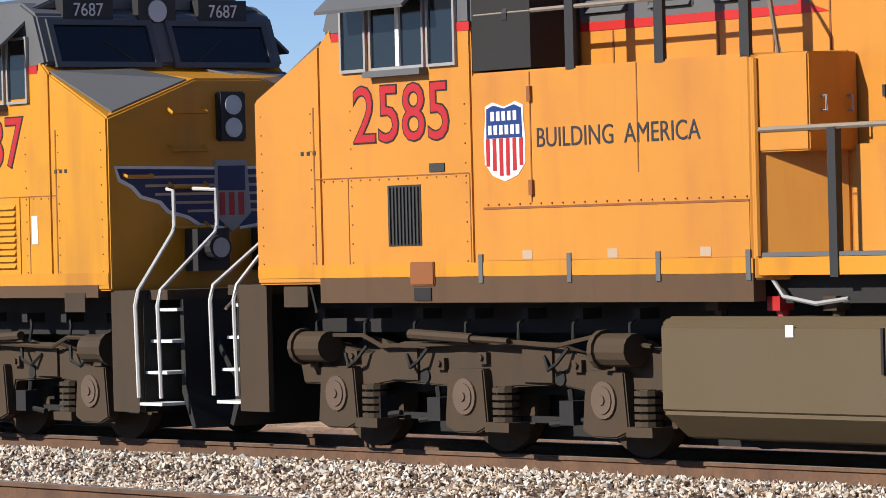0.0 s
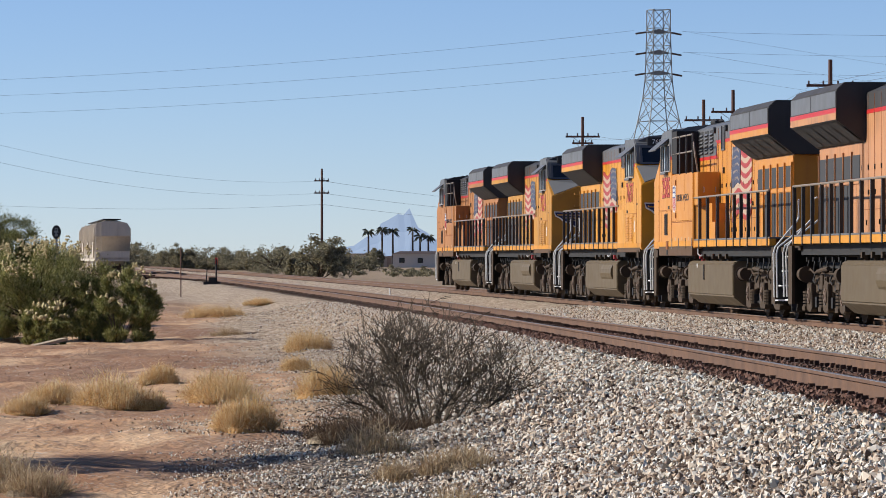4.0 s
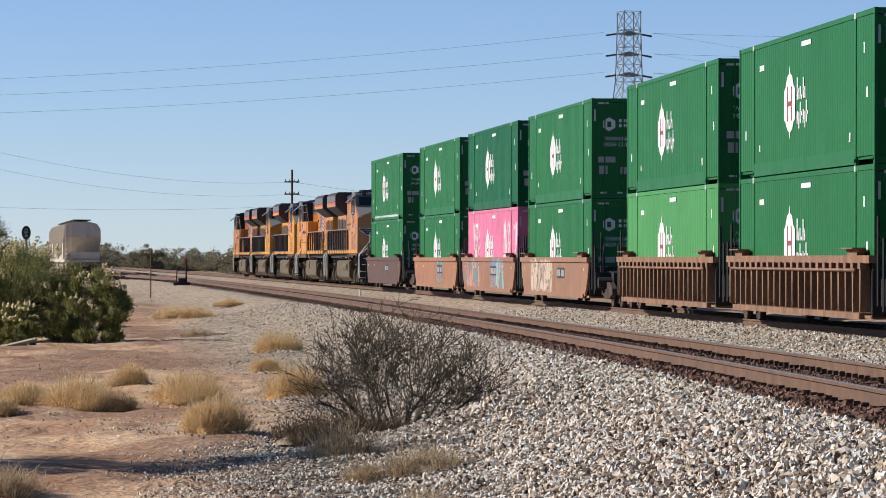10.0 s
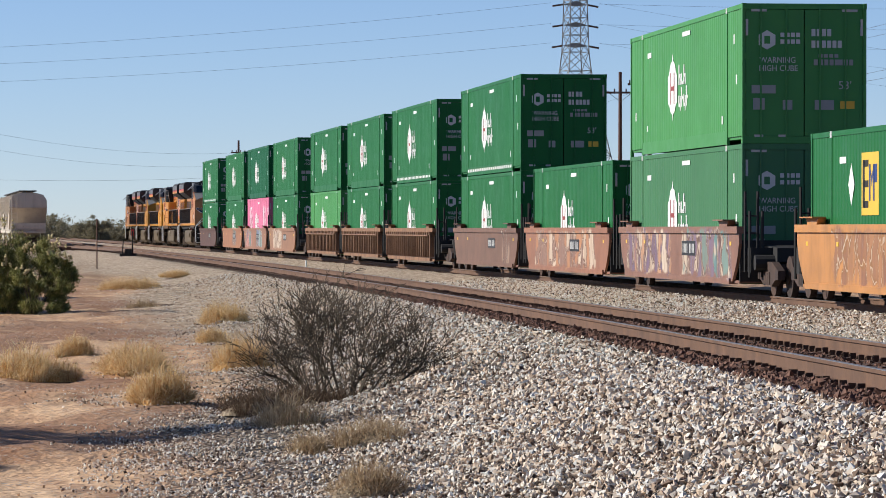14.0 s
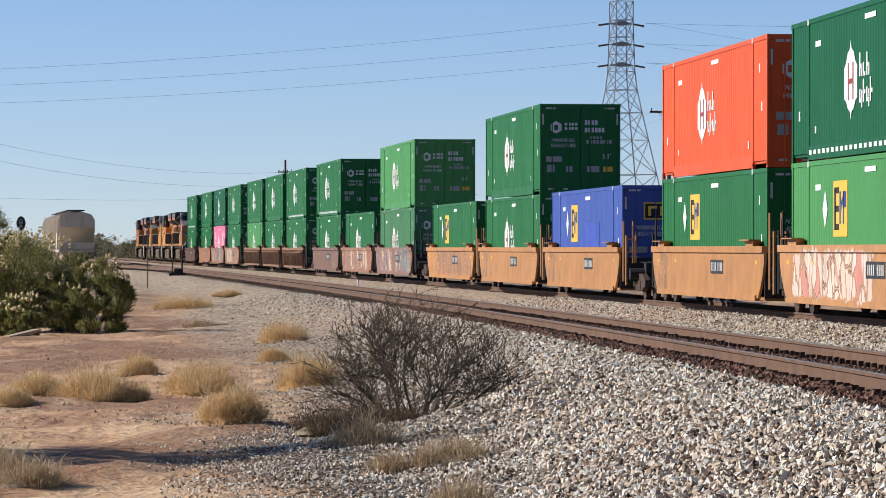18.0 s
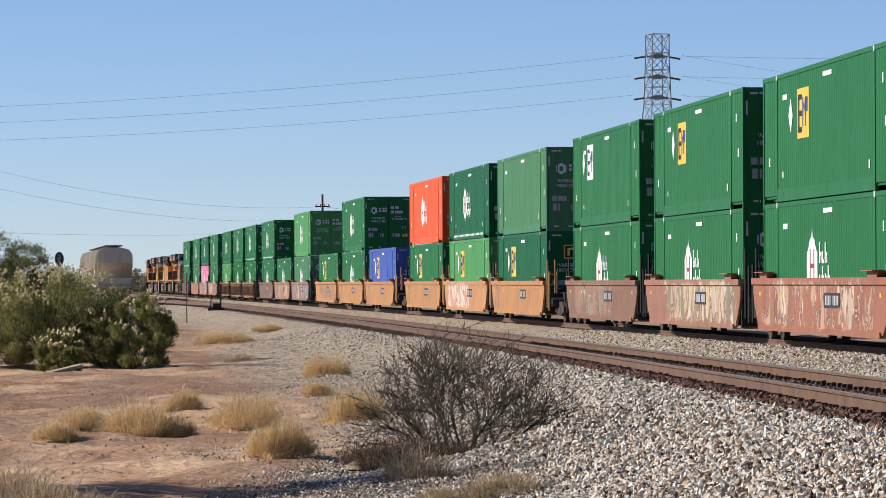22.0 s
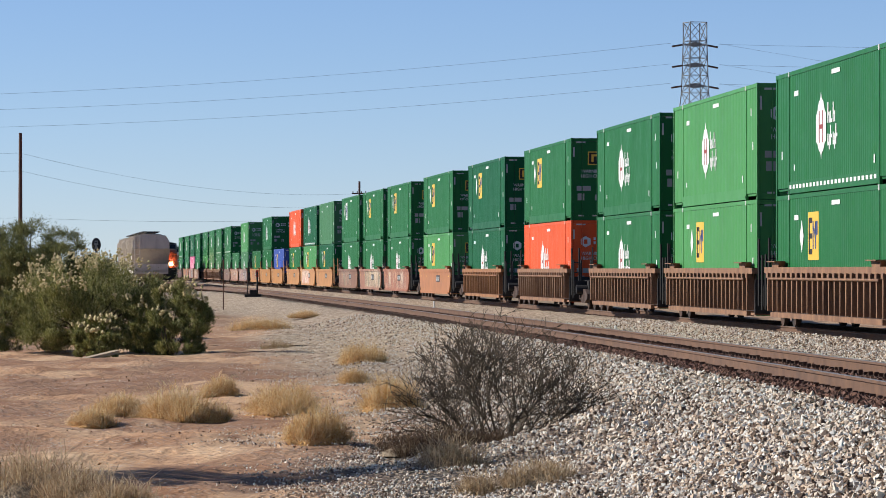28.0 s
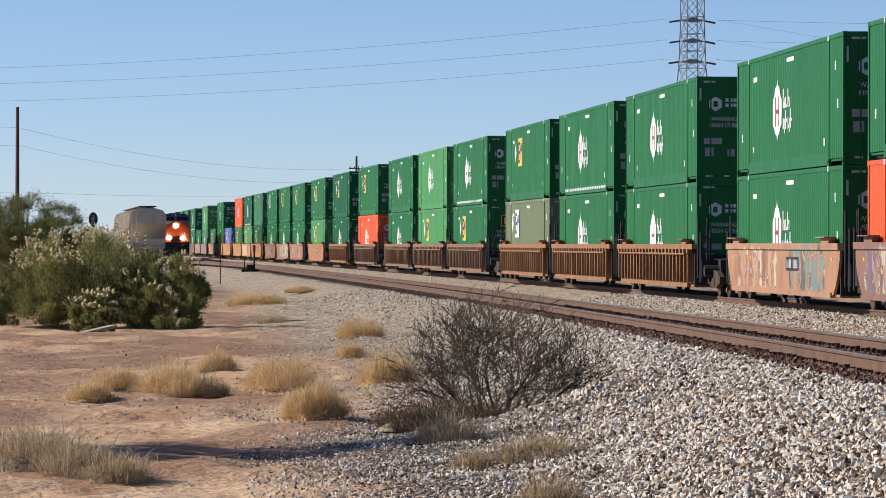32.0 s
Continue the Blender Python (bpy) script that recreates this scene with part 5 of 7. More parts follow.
    for z in (3.28, 3.52):
        part("lens", B().cyl((9.90, 0, z), (9.915, 0, z), 0.105, 14), LAMPOFF, e)
    part("roof_light", B().box(8.36, 8.48, -0.24, 0.24, 4.46, 4.72), BLACK, e)
    part("lens", B().cyl((8.48, 0, 4.59), (8.495, 0, 4.59), 0.12, 14), LAMPOFF, e)
    if lit:
        part("headlamp", B().cyl((9.85, 0, 3.45), (9.98, 0, 3.45), 0.27, 16), LAMP, e, "lit headlamp")
    part("nose_door", B().box(9.815, 9.832, -0.62, -0.05, 1.68, 2.02), paint, e)
    for z in (2.24, 2.66, 3.04, 3.44):
        part("grab_iron", B().tube([(9.82, -0.78, z + 0.05), (9.92, -0.78, z), (9.92, -0.34, z), (9.82, -0.34, z + 0.05)], 0.02, 5), paint, e)
    part("nose_grip", B().tube([(9.82, -1.34, 2.80), (9.90, -1.34, 2.78), (9.90, -1.02, 2.78), (9.82, -1.02, 2.80)], 0.018, 5), paint, e)
    for k in range(9):
        part("roof_fitting", B().cyl((6.7 + 0.17 * k, -0.6 + 0.15 * (k * 5 % 9), 4.72), (6.7 + 0.17 * k, -0.6 + 0.15 * (k * 5 % 9), 4.82 + 0.02 * (k % 3)), 0.05, 8), SOOT_SHADE, e)
    part("horn", B().cyl((6.7, 0.3, 4.9), (7.15, 0.3, 4.9), 0.04, 8, 0.10).cyl((6.7, 0.12, 4.9), (7.05, 0.12, 4.9), 0.04, 8, 0.09).box(6.68, 6.75, 0.1, 0.35, 4.74, 4.92), SOOT_SHADE, e)
    for sg in (1, -1):
        bs = B()
        for k in range(16):
            for z in (1.74, 2.58):
                xx = 6.4 + 0.15 * k
                bs.box(xx - 0.007, xx + 0.007, *side(sg * H, 0.007), z - 0.007, z + 0.007)
        for k in range(9):
            for xx in (6.40, 8.20, 8.86, 9.7):
                bs.box(xx - 0.007, xx + 0.007, *side(sg * H, 0.007), 1.793 + 0.18 * k, 1.807 + 0.18 * k)
        tagged(part("bolt_strip", bs, SHADOWBOX, e), kind="stuff")
        part("lift_pad", B().box(8.95, 9.35, *side(sg * H, 0.02), 1.38, 1.58), DARK, e)
        part("small_plate", B().box(6.72, 6.95, *side(sg * H, 0.012), 2.63, 2.71), GRILLE, e)
    # left cabinets with the raised walkway
    part("cabinet", B().prism([(6.3, 0.4), (6.3, H), (2.45, H), (1.86, 0.94), (1.86, 0.4)], 1.6, 3.51, "z"), paint, e, bevel=0.02)
    part("toolbox", B().box(1.76, 2.47, 0.93, 1.49, 2.67, 3.49), paint, e, bevel=0.015)
    for yy in (1.05, 1.34):
        part("box_handle", B().tube([(1.77, yy, 3.0), (1.70, yy, 3.0), (1.70, yy, 3.12), (1.77, yy, 3.12)], 0.014, 5), SILVER, e)
    # A solid black block stands in for the shade inside the doorway.
    part("cab_recess", B().box(5.42, 6.28, 0.95, H - 0.012, 3.53, 4.62), SOOT_SHADE, e, "black block for the shaded doorway recess behind the cab")
    for xx, za, zb in ((4.91, 1.79, 2.27), (3.68, 1.79, 2.27), (3.92, 2.55, 3.5)):
        part("seam", B().box(xx, xx + 0.014, *side(H, 0.004), za, zb), SHADOWBOX, e)
    part("seam", B().box(2.48, 6.14, *side(H, 0.010), 2.265, 2.285), SHADOWBOX, e)
    part("flap", B().box(2.48, 6.14, *side(H, 0.006), 1.80, 2.262), paint, e, "hinged lower cabinet flap")
    part("hinge_door", B().box(5.42, 5.436, *side(H, 0.006), 2.32, 3.49), SHADOWBOX, e)
    for zz in (2.38, 3.22):
        part("hinge", B().box(5.395, 5.445, *side(H, 0.03), zz, zz + 0.14), SHADOWBOX, e)
    part("grab_post", B().tube([(2.40, H - 0.02, 1.80), (2.40, H - 0.02, 3.46)], 0.026, 6), paint, e)
    bl = B()
    for k in range(24):
        bl.box(2.5 + k * 0.155, 2.512 + k * 0.155, *side(H, 0.012), 2.30, 2.314)
    tagged(part("bolt_strip", bl, SHADOWBOX, e), kind="stuff")
    for xx in (5.51, 4.30, 3.05):
        part("notice", B().box(xx - 0.07, xx + 0.07, *side(H, 0.010), 1.81, 1.89), FLAGWHITE, e, "small pale notice")
    if shield_on:
        shield(e, 1, 5.81, 2.875)
        for xx, tx in ((4.80, "BUILDING"), (3.60, "AMERICA")):
            words("slogan_word", tx, 0.25, SLOGAN, e, pose(xx, H + 0.001, 2.885, 90, 0, 180), 0.98, "dark blue lettering")
    part("intake_grille", B().box(7.10, 7.62, *side(H, 0.006), 1.95, 2.52), BLACK, e)
    for k in range(9):
        part("slat", B().box(7.13 + 0.055 * k, 7.15 + 0.055 * k, *side(H, 0.022), 1.97, 2.50), GRILLE, e)
    part("battery_box", B().box(6.90, 7.27, *side(H, 0.03), 1.58, 1.80), SHADOWBOX, e, bevel=0.01)
    # Thin black plate painted as the shade of a recess under the box.
    part("box_recess", B().box(6.96, 7.22, *side(H, 0.02), 1.44, 1.56), SOOT_SHADE, e)
    for xx in (4.91, 3.68, 6.2, 2.5):
        part("skirt_seam", B().box(xx - 0.03, xx + 0.03, *side(1.535, 0.012), 1.60, 1.86), LOCO_GREY, e)
    part("upper_rail", B().tube([(6.25, H - 0.03, 4.46), (2.6, H - 0.03, 4.46), (2.2, H - 0.03, 3.95), (2.15, H - 0.2, 2.9)], 0.024, 6).tube([(6.25, H - 0.03, 4.04), (2.5, H - 0.03, 4.04)], 0.022, 6), RAILGREY, e)
    for xx in (4.85, 3.62, 2.50):
        part("upper_stanchion", B().box(xx - 0.06, xx + 0.06, H - 0.04, H, 3.48, 4.48), BLACK, e)
    part("mirror", B().cyl((5.75, 1.36, 4.02), (5.82, 1.36, 4.02), 0.17, 18), BLACK, e)
    # right side doors with louvres
    part("right_cabinet", B().box(4.6, 6.3, -H, -0.4, 1.6, 2.75), paint, e, bevel=0.02)
    for a in (6.55, 7.35):
        d = part("louvre_door", B().box(a, a + 0.72, *side(-H, 0.012), 1.78, 2.60), paint, e)
        for k in range(10):
            part("louvre", B().prism([(-H - 0.01, 1.86 + 0.07 * k), (-H - 0.045, 1.85 + 0.07 * k), (-H - 0.01, 1.90 + 0.07 * k)], a + 0.08, a + 0.64, "x"), paint, d)
    part("notice", B().box(8.3, 8.42, *side(-H, 0.006), 2.1, 2.4), WHITE, e, "small white notice")
    # hood
    hw = 0.92
    part("hood", B().box(-4.6, 6.3, -hw, hw, 1.62, 4.28), paint, e, bevel=0.02)
    part("hood_top", B().prism([(-hw, 4.282), (hw, 4.282), (hw, 4.64), (0.6, 4.78), (-0.6, 4.78), (-hw, 4.64)], -4.6, 6.25, "x"), top, e, "grey hood top", bevel=0.02)
    for sg in (1, -1):
        part("red_line", B().box(-4.2, 2.3, *side(sg * hw, 0.006), 4.22, 4.30), RED, e, "red line")
        part("grey_panel", B().box(2.35, 6.25, *side(sg * hw, 0.005), 3.93, 4.29), LOCO_GREY, e, "grey front part of the hood")
        part("red_step", B().prism([(2.55, 4.30), (2.18, 4.30), (2.42, 3.95), (2.10, 3.85), (6.2, 3.85), (6.2, 3.93), (2.50, 3.93), (2.30, 4.24)], *side(sg * hw, 0.008)), RED, e, "red stepped line")
        for a in (2.95, 3.85, 4.75):
            v = part("vent", B().box(a, a + 0.62, *side(sg * hw, 0.010), 4.0, 4.58), GRILLE, e)
            sl = B()
            for k in range(6):
                sl.prism([(sg * (hw + 0.008), 4.02 + 0.09 * k), (sg * (hw + 0.05), 4.01 + 0.09 * k), (sg * (hw + 0.008), 4.06 + 0.09 * k)], a + 0.03, a + 0.59, "x")
            tagged(part("slats", sl, LOCO_GREY, v), kind="stuff")
        w = part("side_window", B().box(0.98, 1.46, *side(sg * hw, 0.012), 4.06, 4.60), GRILLE, e)
        part("frame", B().box(0.93, 0.98, *side(sg * hw, 0.03), 4.02, 4.63).box(1.46, 1.51, *side(sg * hw, 0.03), 4.02, 4.63).box(0.98, 1.46, *side(sg * hw, 0.03), 4.02, 4.06), LOCO_GREY, w)
        part("lift_eye", B().cyl((0.6, sg * hw, 4.56), (0.6, sg * (hw + 0.06), 4.56), 0.08, 10).cyl((2.6, sg * hw, 4.56), (2.6, sg * (hw + 0.06), 4.56), 0.08, 10), BLACK, e)
        lt = B()
        x = -4.4
        while x < 6.0:
            part("door_seam", B().box(x, x + 0.020, *side(sg * hw, 0.007), 1.85, 4.60 if x < 2.2 else 3.84), SHADOWBOX, e)
            lt.box(x + 0.10, x + 0.14, *side(sg * hw, 0.03), 2.6, 2.70).box(x + 0.06, x + 0.09, *side(sg * hw, 0.025), 3.1, 3.2).box(x + 0.58, x + 0.61, *side(sg * hw, 0.025), 2.0, 2.1)
            x += 0.72
        tagged(part("latch", lt, BLACK, e, "black door latches and hinges"), kind="stuff")
        part("door_line", B().box(-4.5, 2.0, *side(sg * hw, 0.006), 2.30, 2.315), SHADOWBOX, e)
        part("equipment_box", B().box(0.72, 1.42, min(sg * 0.9, sg * 1.28), max(sg * 0.9, sg * 1.28), 1.83, 2.71).box(0.25, 0.73, min(sg * 0.9, sg * 1.28), max(sg * 0.9, sg * 1.28), 1.83, 2.25), paint, e)
        part("door_catch", B().box(1.05, 1.16, *side(sg * hw, 0.04), 3.45, 3.6), BLACK, e)
        if flag:
            if sg > 0:
                flag_side(e, 1, -0.28, 2.32, -1)
            else:
                flag_side(e, -1, -0.28, 2.32, -1)
    part("roof_soot", B().box(-4.4, 6.1, -0.58, 0.58, 4.785, 4.80), ROOFDARK, e, "sooty roof walk")
    part("exhaust", B().prism([(-2.6, 4.77), (-2.5, 4.94), (-1.4, 4.94), (-1.3, 4.77)], -0.4, 0.4), SOOT_SHADE, e)
    part("horn_box", B().box(-0.4, 0.3, -0.3, 0.3, 4.77, 4.90), SOOT_SHADE, e)
    # radiator end with its wings
    part("radiator_hood", B().box(-9.4, -4.2, -hw - 0.02, hw + 0.02, 1.62, 3.66), paint, e, bevel=0.02)
    wing = [(-0.94, 3.66), (-1.53, 4.11), (-1.53, 4.70), (-1.36, 4.86), (1.36, 4.86), (1.53, 4.70), (1.53, 4.11), (0.94, 3.66)]
    part("radiator_wing", B().prism(wing, -9.6, -3.9, "x"), ROOFDARK, e, "sooty overhanging radiator housing", bevel=0.02)
    for sg in (1, -1):
        part("red_line", B().box(-9.6, -3.9, *side(sg * 1.53, 0.006), 4.25, 4.34), RED, e, "red line")
        for xa, xb in ((-9.5, -7.0), (-6.9, -4.0)):
            part("wing_side", B().box(xa, xb, *side(sg * 1.53, 0.004), 4.36, 4.68), LOCO_GREY, e, "grey side panel of the radiator housing")
        part("wing_lower", B().box(-9.6, -3.9, *side(sg * 1.53, 0.004), 4.11, 4.25), paint, e)
        for k in range(5):
            a = -9.35 + k * 1.1
            q = [(a, 3.70), (a + 0.95, 3.70), (a + 0.95, 4.06), (a, 4.06)]
            part("radiator_screen", B().add([(u, sg * (0.955 + (w - 3.66) * 1.311 + 0.014), w - 0.010) for u, w in q], [(0, 1, 2, 3) if sg < 0 else (3, 2, 1, 0)]), GRILLE, e)
        for k in range(5):
            a = -9.3 + k * 1.0
            part("door_panel", B().box(a, a + 0.40, *side(sg * (hw + 0.02), 0.012), 1.85, 2.82).box(a + 0.45, a + 0.83, *side(sg * (hw + 0.02), 0.012), 1.85, 2.82), GRILLE if k != 4 else paint, e)
            part("upper_screen", B().box(a, a + 0.83, *side(sg * (hw + 0.02), 0.014), 2.95, 3.42), GRILLE, e)
            part("screen_frame", B().box(a - 0.06, a - 0.02, *side(sg * (hw + 0.02), 0.04), 1.75, 3.5).box(a - 0.02, a + 0.85, *side(sg * (hw + 0.02), 0.03), 2.84, 2.92), paint, e)
        # walkway stanchions and rails
        xs = [1.47, 0.12, -1.55, -3.15, -4.25, -5.3, -6.4, -7.8, -9.3] if sg > 0 else [-9.4 + k * 1.16 for k in range(12)]
        for xx in xs:
            if xx > 4.4:
                continue
            part("stanchion", B().box(xx - 0.05, xx + 0.05, min(sg * 1.445, sg * 1.515), max(sg * 1.445, sg * 1.515), 1.62, 2.85), BLACK, e, "black stanchion")
        xe = 2.5 if sg > 0 else 4.5
        part("handrail", B().tube([(-9.5, sg * 1.49, 2.86), (xe, sg * 1.49, 2.86)], 0.026, 6), RAILGREY, e)
    # fuel tank
    tank = [(-1.36, 1.29), (-1.45, 1.22), (-1.45, 0.46), (-1.15, 0.22), (1.15, 0.22), (1.45, 0.46), (1.45, 1.22), (1.36, 1.29)]
    part("fuel_tank", B().prism(tank, -3.8, 3.8, "x"), TANK, e, "dusty grey fuel tank", bevel=0.03)
    part("fuel_gauge", B().box(0.86, 0.91, *side(1.45, 0.02), 0.82, 1.2).box(0.95, 0.98, *side(1.45, 0.02), 0.82, 1.2), SOOT_SHADE, e)
    part("notice", B().box(2.05, 2.15, *side(1.45, 0.01), 1.12, 1.22), WHITE, e)
    for sg in (1, -1):
        part("air_reservoir", B().cyl((0.4, -1.16, 0.95), (2.9, -1.16, 0.95), 0.36, 18), TANK, e) if sg < 0 else None
        for k, xx in enumerate((3.2, 2.4, 1.7, 0.2, -0.9, -2.0)):
            part("valve", B().cyl((xx, sg * 1.25, 1.28), (xx, sg * 1.25, 1.44), 0.06, 8).box(xx - 0.08, xx + 0.08, min(sg * 1.2, sg * 1.36), max(sg * 1.2, sg * 1.36), 1.34, 1.46), REDVALVE if k == 1 else DARK, e)
        part("cable", B().tube([(2.35, sg * 1.4, 1.60), (2.2, sg * 1.42, 1.46), (1.8, sg * 1.42, 1.40), (1.4, sg * 1.42, 1.44)], 0.02, 5), SILVER, e)
    # One black block for motors and underframe shade; hides lit ground behind.
    part("motor_block", B().box(-9.2, 9.2, -0.58, 0.58, 0.12, 1.12), SOOT_SHADE, e)
    for xc in (-6.88, 6.88):
        loco_bogie(e, xc)
    return e


YEL2 = "yellow and grey six-axle diesel locomotive"
LOCOS = [("8051", DUSTY, True, YEL2 + ", nose leading"), ("7024", OCHRE, False, YEL2 + ", cab trailing"), ("7687", YELLOW, False, YEL2 + ", cab trailing"),
         ("2585", WARM, True, YEL2 + ", nose leading"), ("374", FADED, False, "faded yellow and grey six-axle diesel locomotive, cab trailing")]
for i_, (num_, paint_, fwd_, lab_) in enumerate(LOCOS):
    L_ = locomotive(num_ if i_ else "", paint_, lab_, flag=i_ in (0, 1, 2, 3), wings=i_ > 0, top=ROOFDARK if i_ in (0, 1, 4) else None)
    MOVERS.append((L_, -(3.85 + 11.15 + 22.3 * (4 - i_)), FAR_OFF, 0.0, not fwd_))


# ---- loose ballast ----
STONE = Mat("crushed_stone", 0.9)
STONE.color(STONE.mix(STONE.math("MULTIPLY", STONE.noise(0.05, 3), 0.2), STONE.ramp(STONE.island(), (0.0, srgb(64, 50, 41)), (0.16, srgb(140, 115, 94)), (0.36, srgb(232, 206, 176)), (0.62, srgb(255, 238, 214)), (1.0, srgb(255, 255, 246))), srgb(120, 104, 90)))
STONE = STONE.m
OILY = rusty("oil_stained_stone", srgb(134, 92, 70), srgb(80, 54, 42), 0.1)


def stones(name, label, spots, lo, hi, mat=None, size=None):
    """Many angular stones in one mesh; spots is an array of x, y, z."""
    rng = np.random.default_rng(11)
    n = len(spots)
    base = np.array([(1, 0, 0), (0, 1, 0), (-1, 0, 0), (0, -1, 0), (0, 0, 0.9), (0, 0, -0.9)], float) * 0.90
    faces = np.array([(0, 1, 4), (1, 2, 4), (2, 3, 4), (3, 0, 4), (1, 0, 5), (2, 1, 5), (3, 2, 5), (0, 3, 5)])
    v = base[None] * (0.88 + rng.uniform(-0.25, 0.22, (n, 6, 1))) + rng.uniform(-0.26, 0.26, (n, 6, 3))
    if size is not None:
        v *= size[:, None, None]
    v *= ((lo + (hi - lo) * rng.uniform(0, 1, (n, 1, 1)) ** 1.6) * rng.uniform(0.6, 1.35, (n, 1, 3)))
    a, b = rng.uniform(0, 6.28, n), rng.uniform(0, 6.28, n)
    ca, sa, cb, sb = np.cos(a), np.sin(a), np.cos(b), np.sin(b)
    z0 = np.zeros(n)
    r1 = np.stack([np.stack([ca, -sa, z0], 1), np.stack([sa, ca, z0], 1), np.stack([z0, z0, z0 + 1], 1)], 1)
    r2 = np.stack([np.stack([z0 + 1, z0, z0], 1), np.stack([z0, cb, -sb], 1), np.stack([z0, sb, cb], 1)], 1)
    v = np.einsum("nij,nkj->nki", r1 @ r2 @ r1, v) + spots[:, None, :]
    me = bpy.data.meshes.new(name)
    me.vertices.add(n * 6)
    me.vertices.foreach_set("co", v.astype(np.float32).ravel())
    idx = (faces[None] + 6 * np.arange(n)[:, None, None]).reshape(-1, 3)
    me.loops.add(idx.size)
    me.loops.foreach_set("vertex_index", idx.astype(np.int32).ravel())
    me.polygons.add(len(idx))
    me.polygons.foreach_set("loop_start", np.arange(0, idx.size, 3, dtype=np.int32))
    me.update()
    me.shade_flat()
    me.materials.append(mat or STONE)
    return tagged(new(name, me), label, "earth" if "clod" in name else "ballast", kind="stuff")


def scatter(rng, y0, y1, d0, d1, per_m2, up=0.0):
    n = int((y1 - y0) * (d1 - d0) * per_m2)
    s = rng.uniform(y0, y1, n)
    d = rng.uniform(d0, d1, n)
    ss = np.interp(s, LINE[2], LINE[0])
    x, y, _ = at(ss, NEAR_OFF - d)
    out = []
    for i in range(n):
        z, dd = ground_z(float(x[i]), float(y[i]))
        if dd > 4.6 and rng.uniform() < (dd - 4.6) / 3.2 + 0.5 * noise.noise((x[i] * 0.5, y[i] * 0.3, 4.0)):
            continue
        out.append((x[i], y[i], z + up + rng.uniform(-0.005, 0.03)))
    return np.array(out)


rng_ = np.random.default_rng(4)
spots_ = [scatter(rng_, 22, 42, 1.35, 7.2, 540), scatter(rng_, 42, 62, 1.35, 9.4, 330), scatter(rng_, 62, 95, 1.35, 9.0, 130), scatter(rng_, 95, 150, 1.35, 9.0, 42), scatter(rng_, 4, 22, 1.35, 6.5, 340), scatter(rng_, -8, 4, 1.35, 6.5, 200)]
spots_ = np.concatenate(spots_)
far_ = np.array([near_d(x_, y_) for x_, y_, z_ in spots_])
stones("shoulder_ballast", "loose grey and buff crushed stone beside the near track", spots_, 0.018, 0.043, size=np.interp(far_, [3.4, 4.6, 6.5], [1.0, 0.72, 0.55]))
spots_ = [scatter(rng_, -2, 20, -5.4, -1.4, 360), scatter(rng_, 20, 70, -5.5, -1.4, 300), scatter(rng_, 70, 130, -5.5, -1.4, 110)]
stones("track_ballast", "oily dark brown stone between the ties of the near track", np.concatenate([scatter(rng_, 18, 90, -0.68, 0.68, 170, 0.03), scatter(rng_, 18, 110, 0.84, 1.32, 150, 0.05), scatter(rng_, 18, 60, -1.3, -0.84, 80)]), 0.028, 0.055, OILY)
stones("tie_end_ballast", "brown-stained crushed stone heaped over the tie ends", np.concatenate([scatter(rng_, 4, 60, 1.24, 1.62, 260, 0.03), scatter(rng_, 60, 120, 1.24, 1.62, 100, 0.03)]), 0.02, 0.045)
stones("middle_ballast", "pale crushed stone between the two tracks", np.concatenate(spots_), 0.021, 0.045)


# ---- plants ----
TWIG = plain("grey_brown_twig", srgb(80, 67, 50), 0.85, 0, 0.3)
STRAW = Mat("straw", 0.8)
STRAW.color(STRAW.ramp(STRAW.island(), (0.0, srgb(206, 163, 104)), (0.4, srgb(247, 208, 147)), (1.0, srgb(255, 237, 194))))
STRAW = STRAW.thin(0.35, STRAW.b.inputs[0].links[0].from_socket).m
GREYGRASS = Mat("grey_dry_grass", 0.85)
GREYGRASS.color(GREYGRASS.ramp(GREYGRASS.island(), (0.0, srgb(158, 130, 96)), (0.5, srgb(206, 180, 142)), (1.0, srgb(238, 216, 180))))
GREYGRASS = GREYGRASS.thin(0.35, GREYGRASS.b.inputs[0].links[0].from_socket).m
BROWNGRASS = Mat("dead_brown_weed", 0.9)
BROWNGRASS.color(BROWNGRASS.ramp(BROWNGRASS.island(), (0.0, srgb(70, 54, 42)), (0.6, srgb(112, 90, 70)), (1.0, srgb(156, 132, 104))))
BROWNGRASS = BROWNGRASS.thin(0.35, BROWNGRASS.b.inputs[0].links[0].from_socket).m


def thatch(name, a, b):
    m = Mat(name, 0.95)
    n = m.noise(0.03, 6, (1, 1, 0.3))
    m.color(m.mix(m.mask(n, 0.35, 0.65), a, b)).bump(n, 0.06, 1.0)
    return m.m


STRAWCORE = thatch("matted_straw", srgb(200, 148, 86), srgb(246, 200, 134))
GREYCORE = thatch("matted_grey_grass", srgb(136, 116, 92), srgb(200, 182, 152))
LEAF = Mat("grey_green_leaf", 0.7)
LEAF.color(LEAF.ramp(LEAF.island(), (0.0, srgb(88, 92, 46)), (0.5, srgb(144, 146, 80)), (0.85, srgb(182, 178, 110)), (1.0, srgb(216, 206, 152))))
LEAF = LEAF.thin(0.35, LEAF.b.inputs[0].links[0].from_socket).m
BLOOM = plain("pale_seed_head", srgb(208, 190, 136), 0.8, 0, 0.2)
# Leaf tones are lightened to put distance haze into the colour.
FARLEAF = Mat("dusty_far_leaf", 0.8)
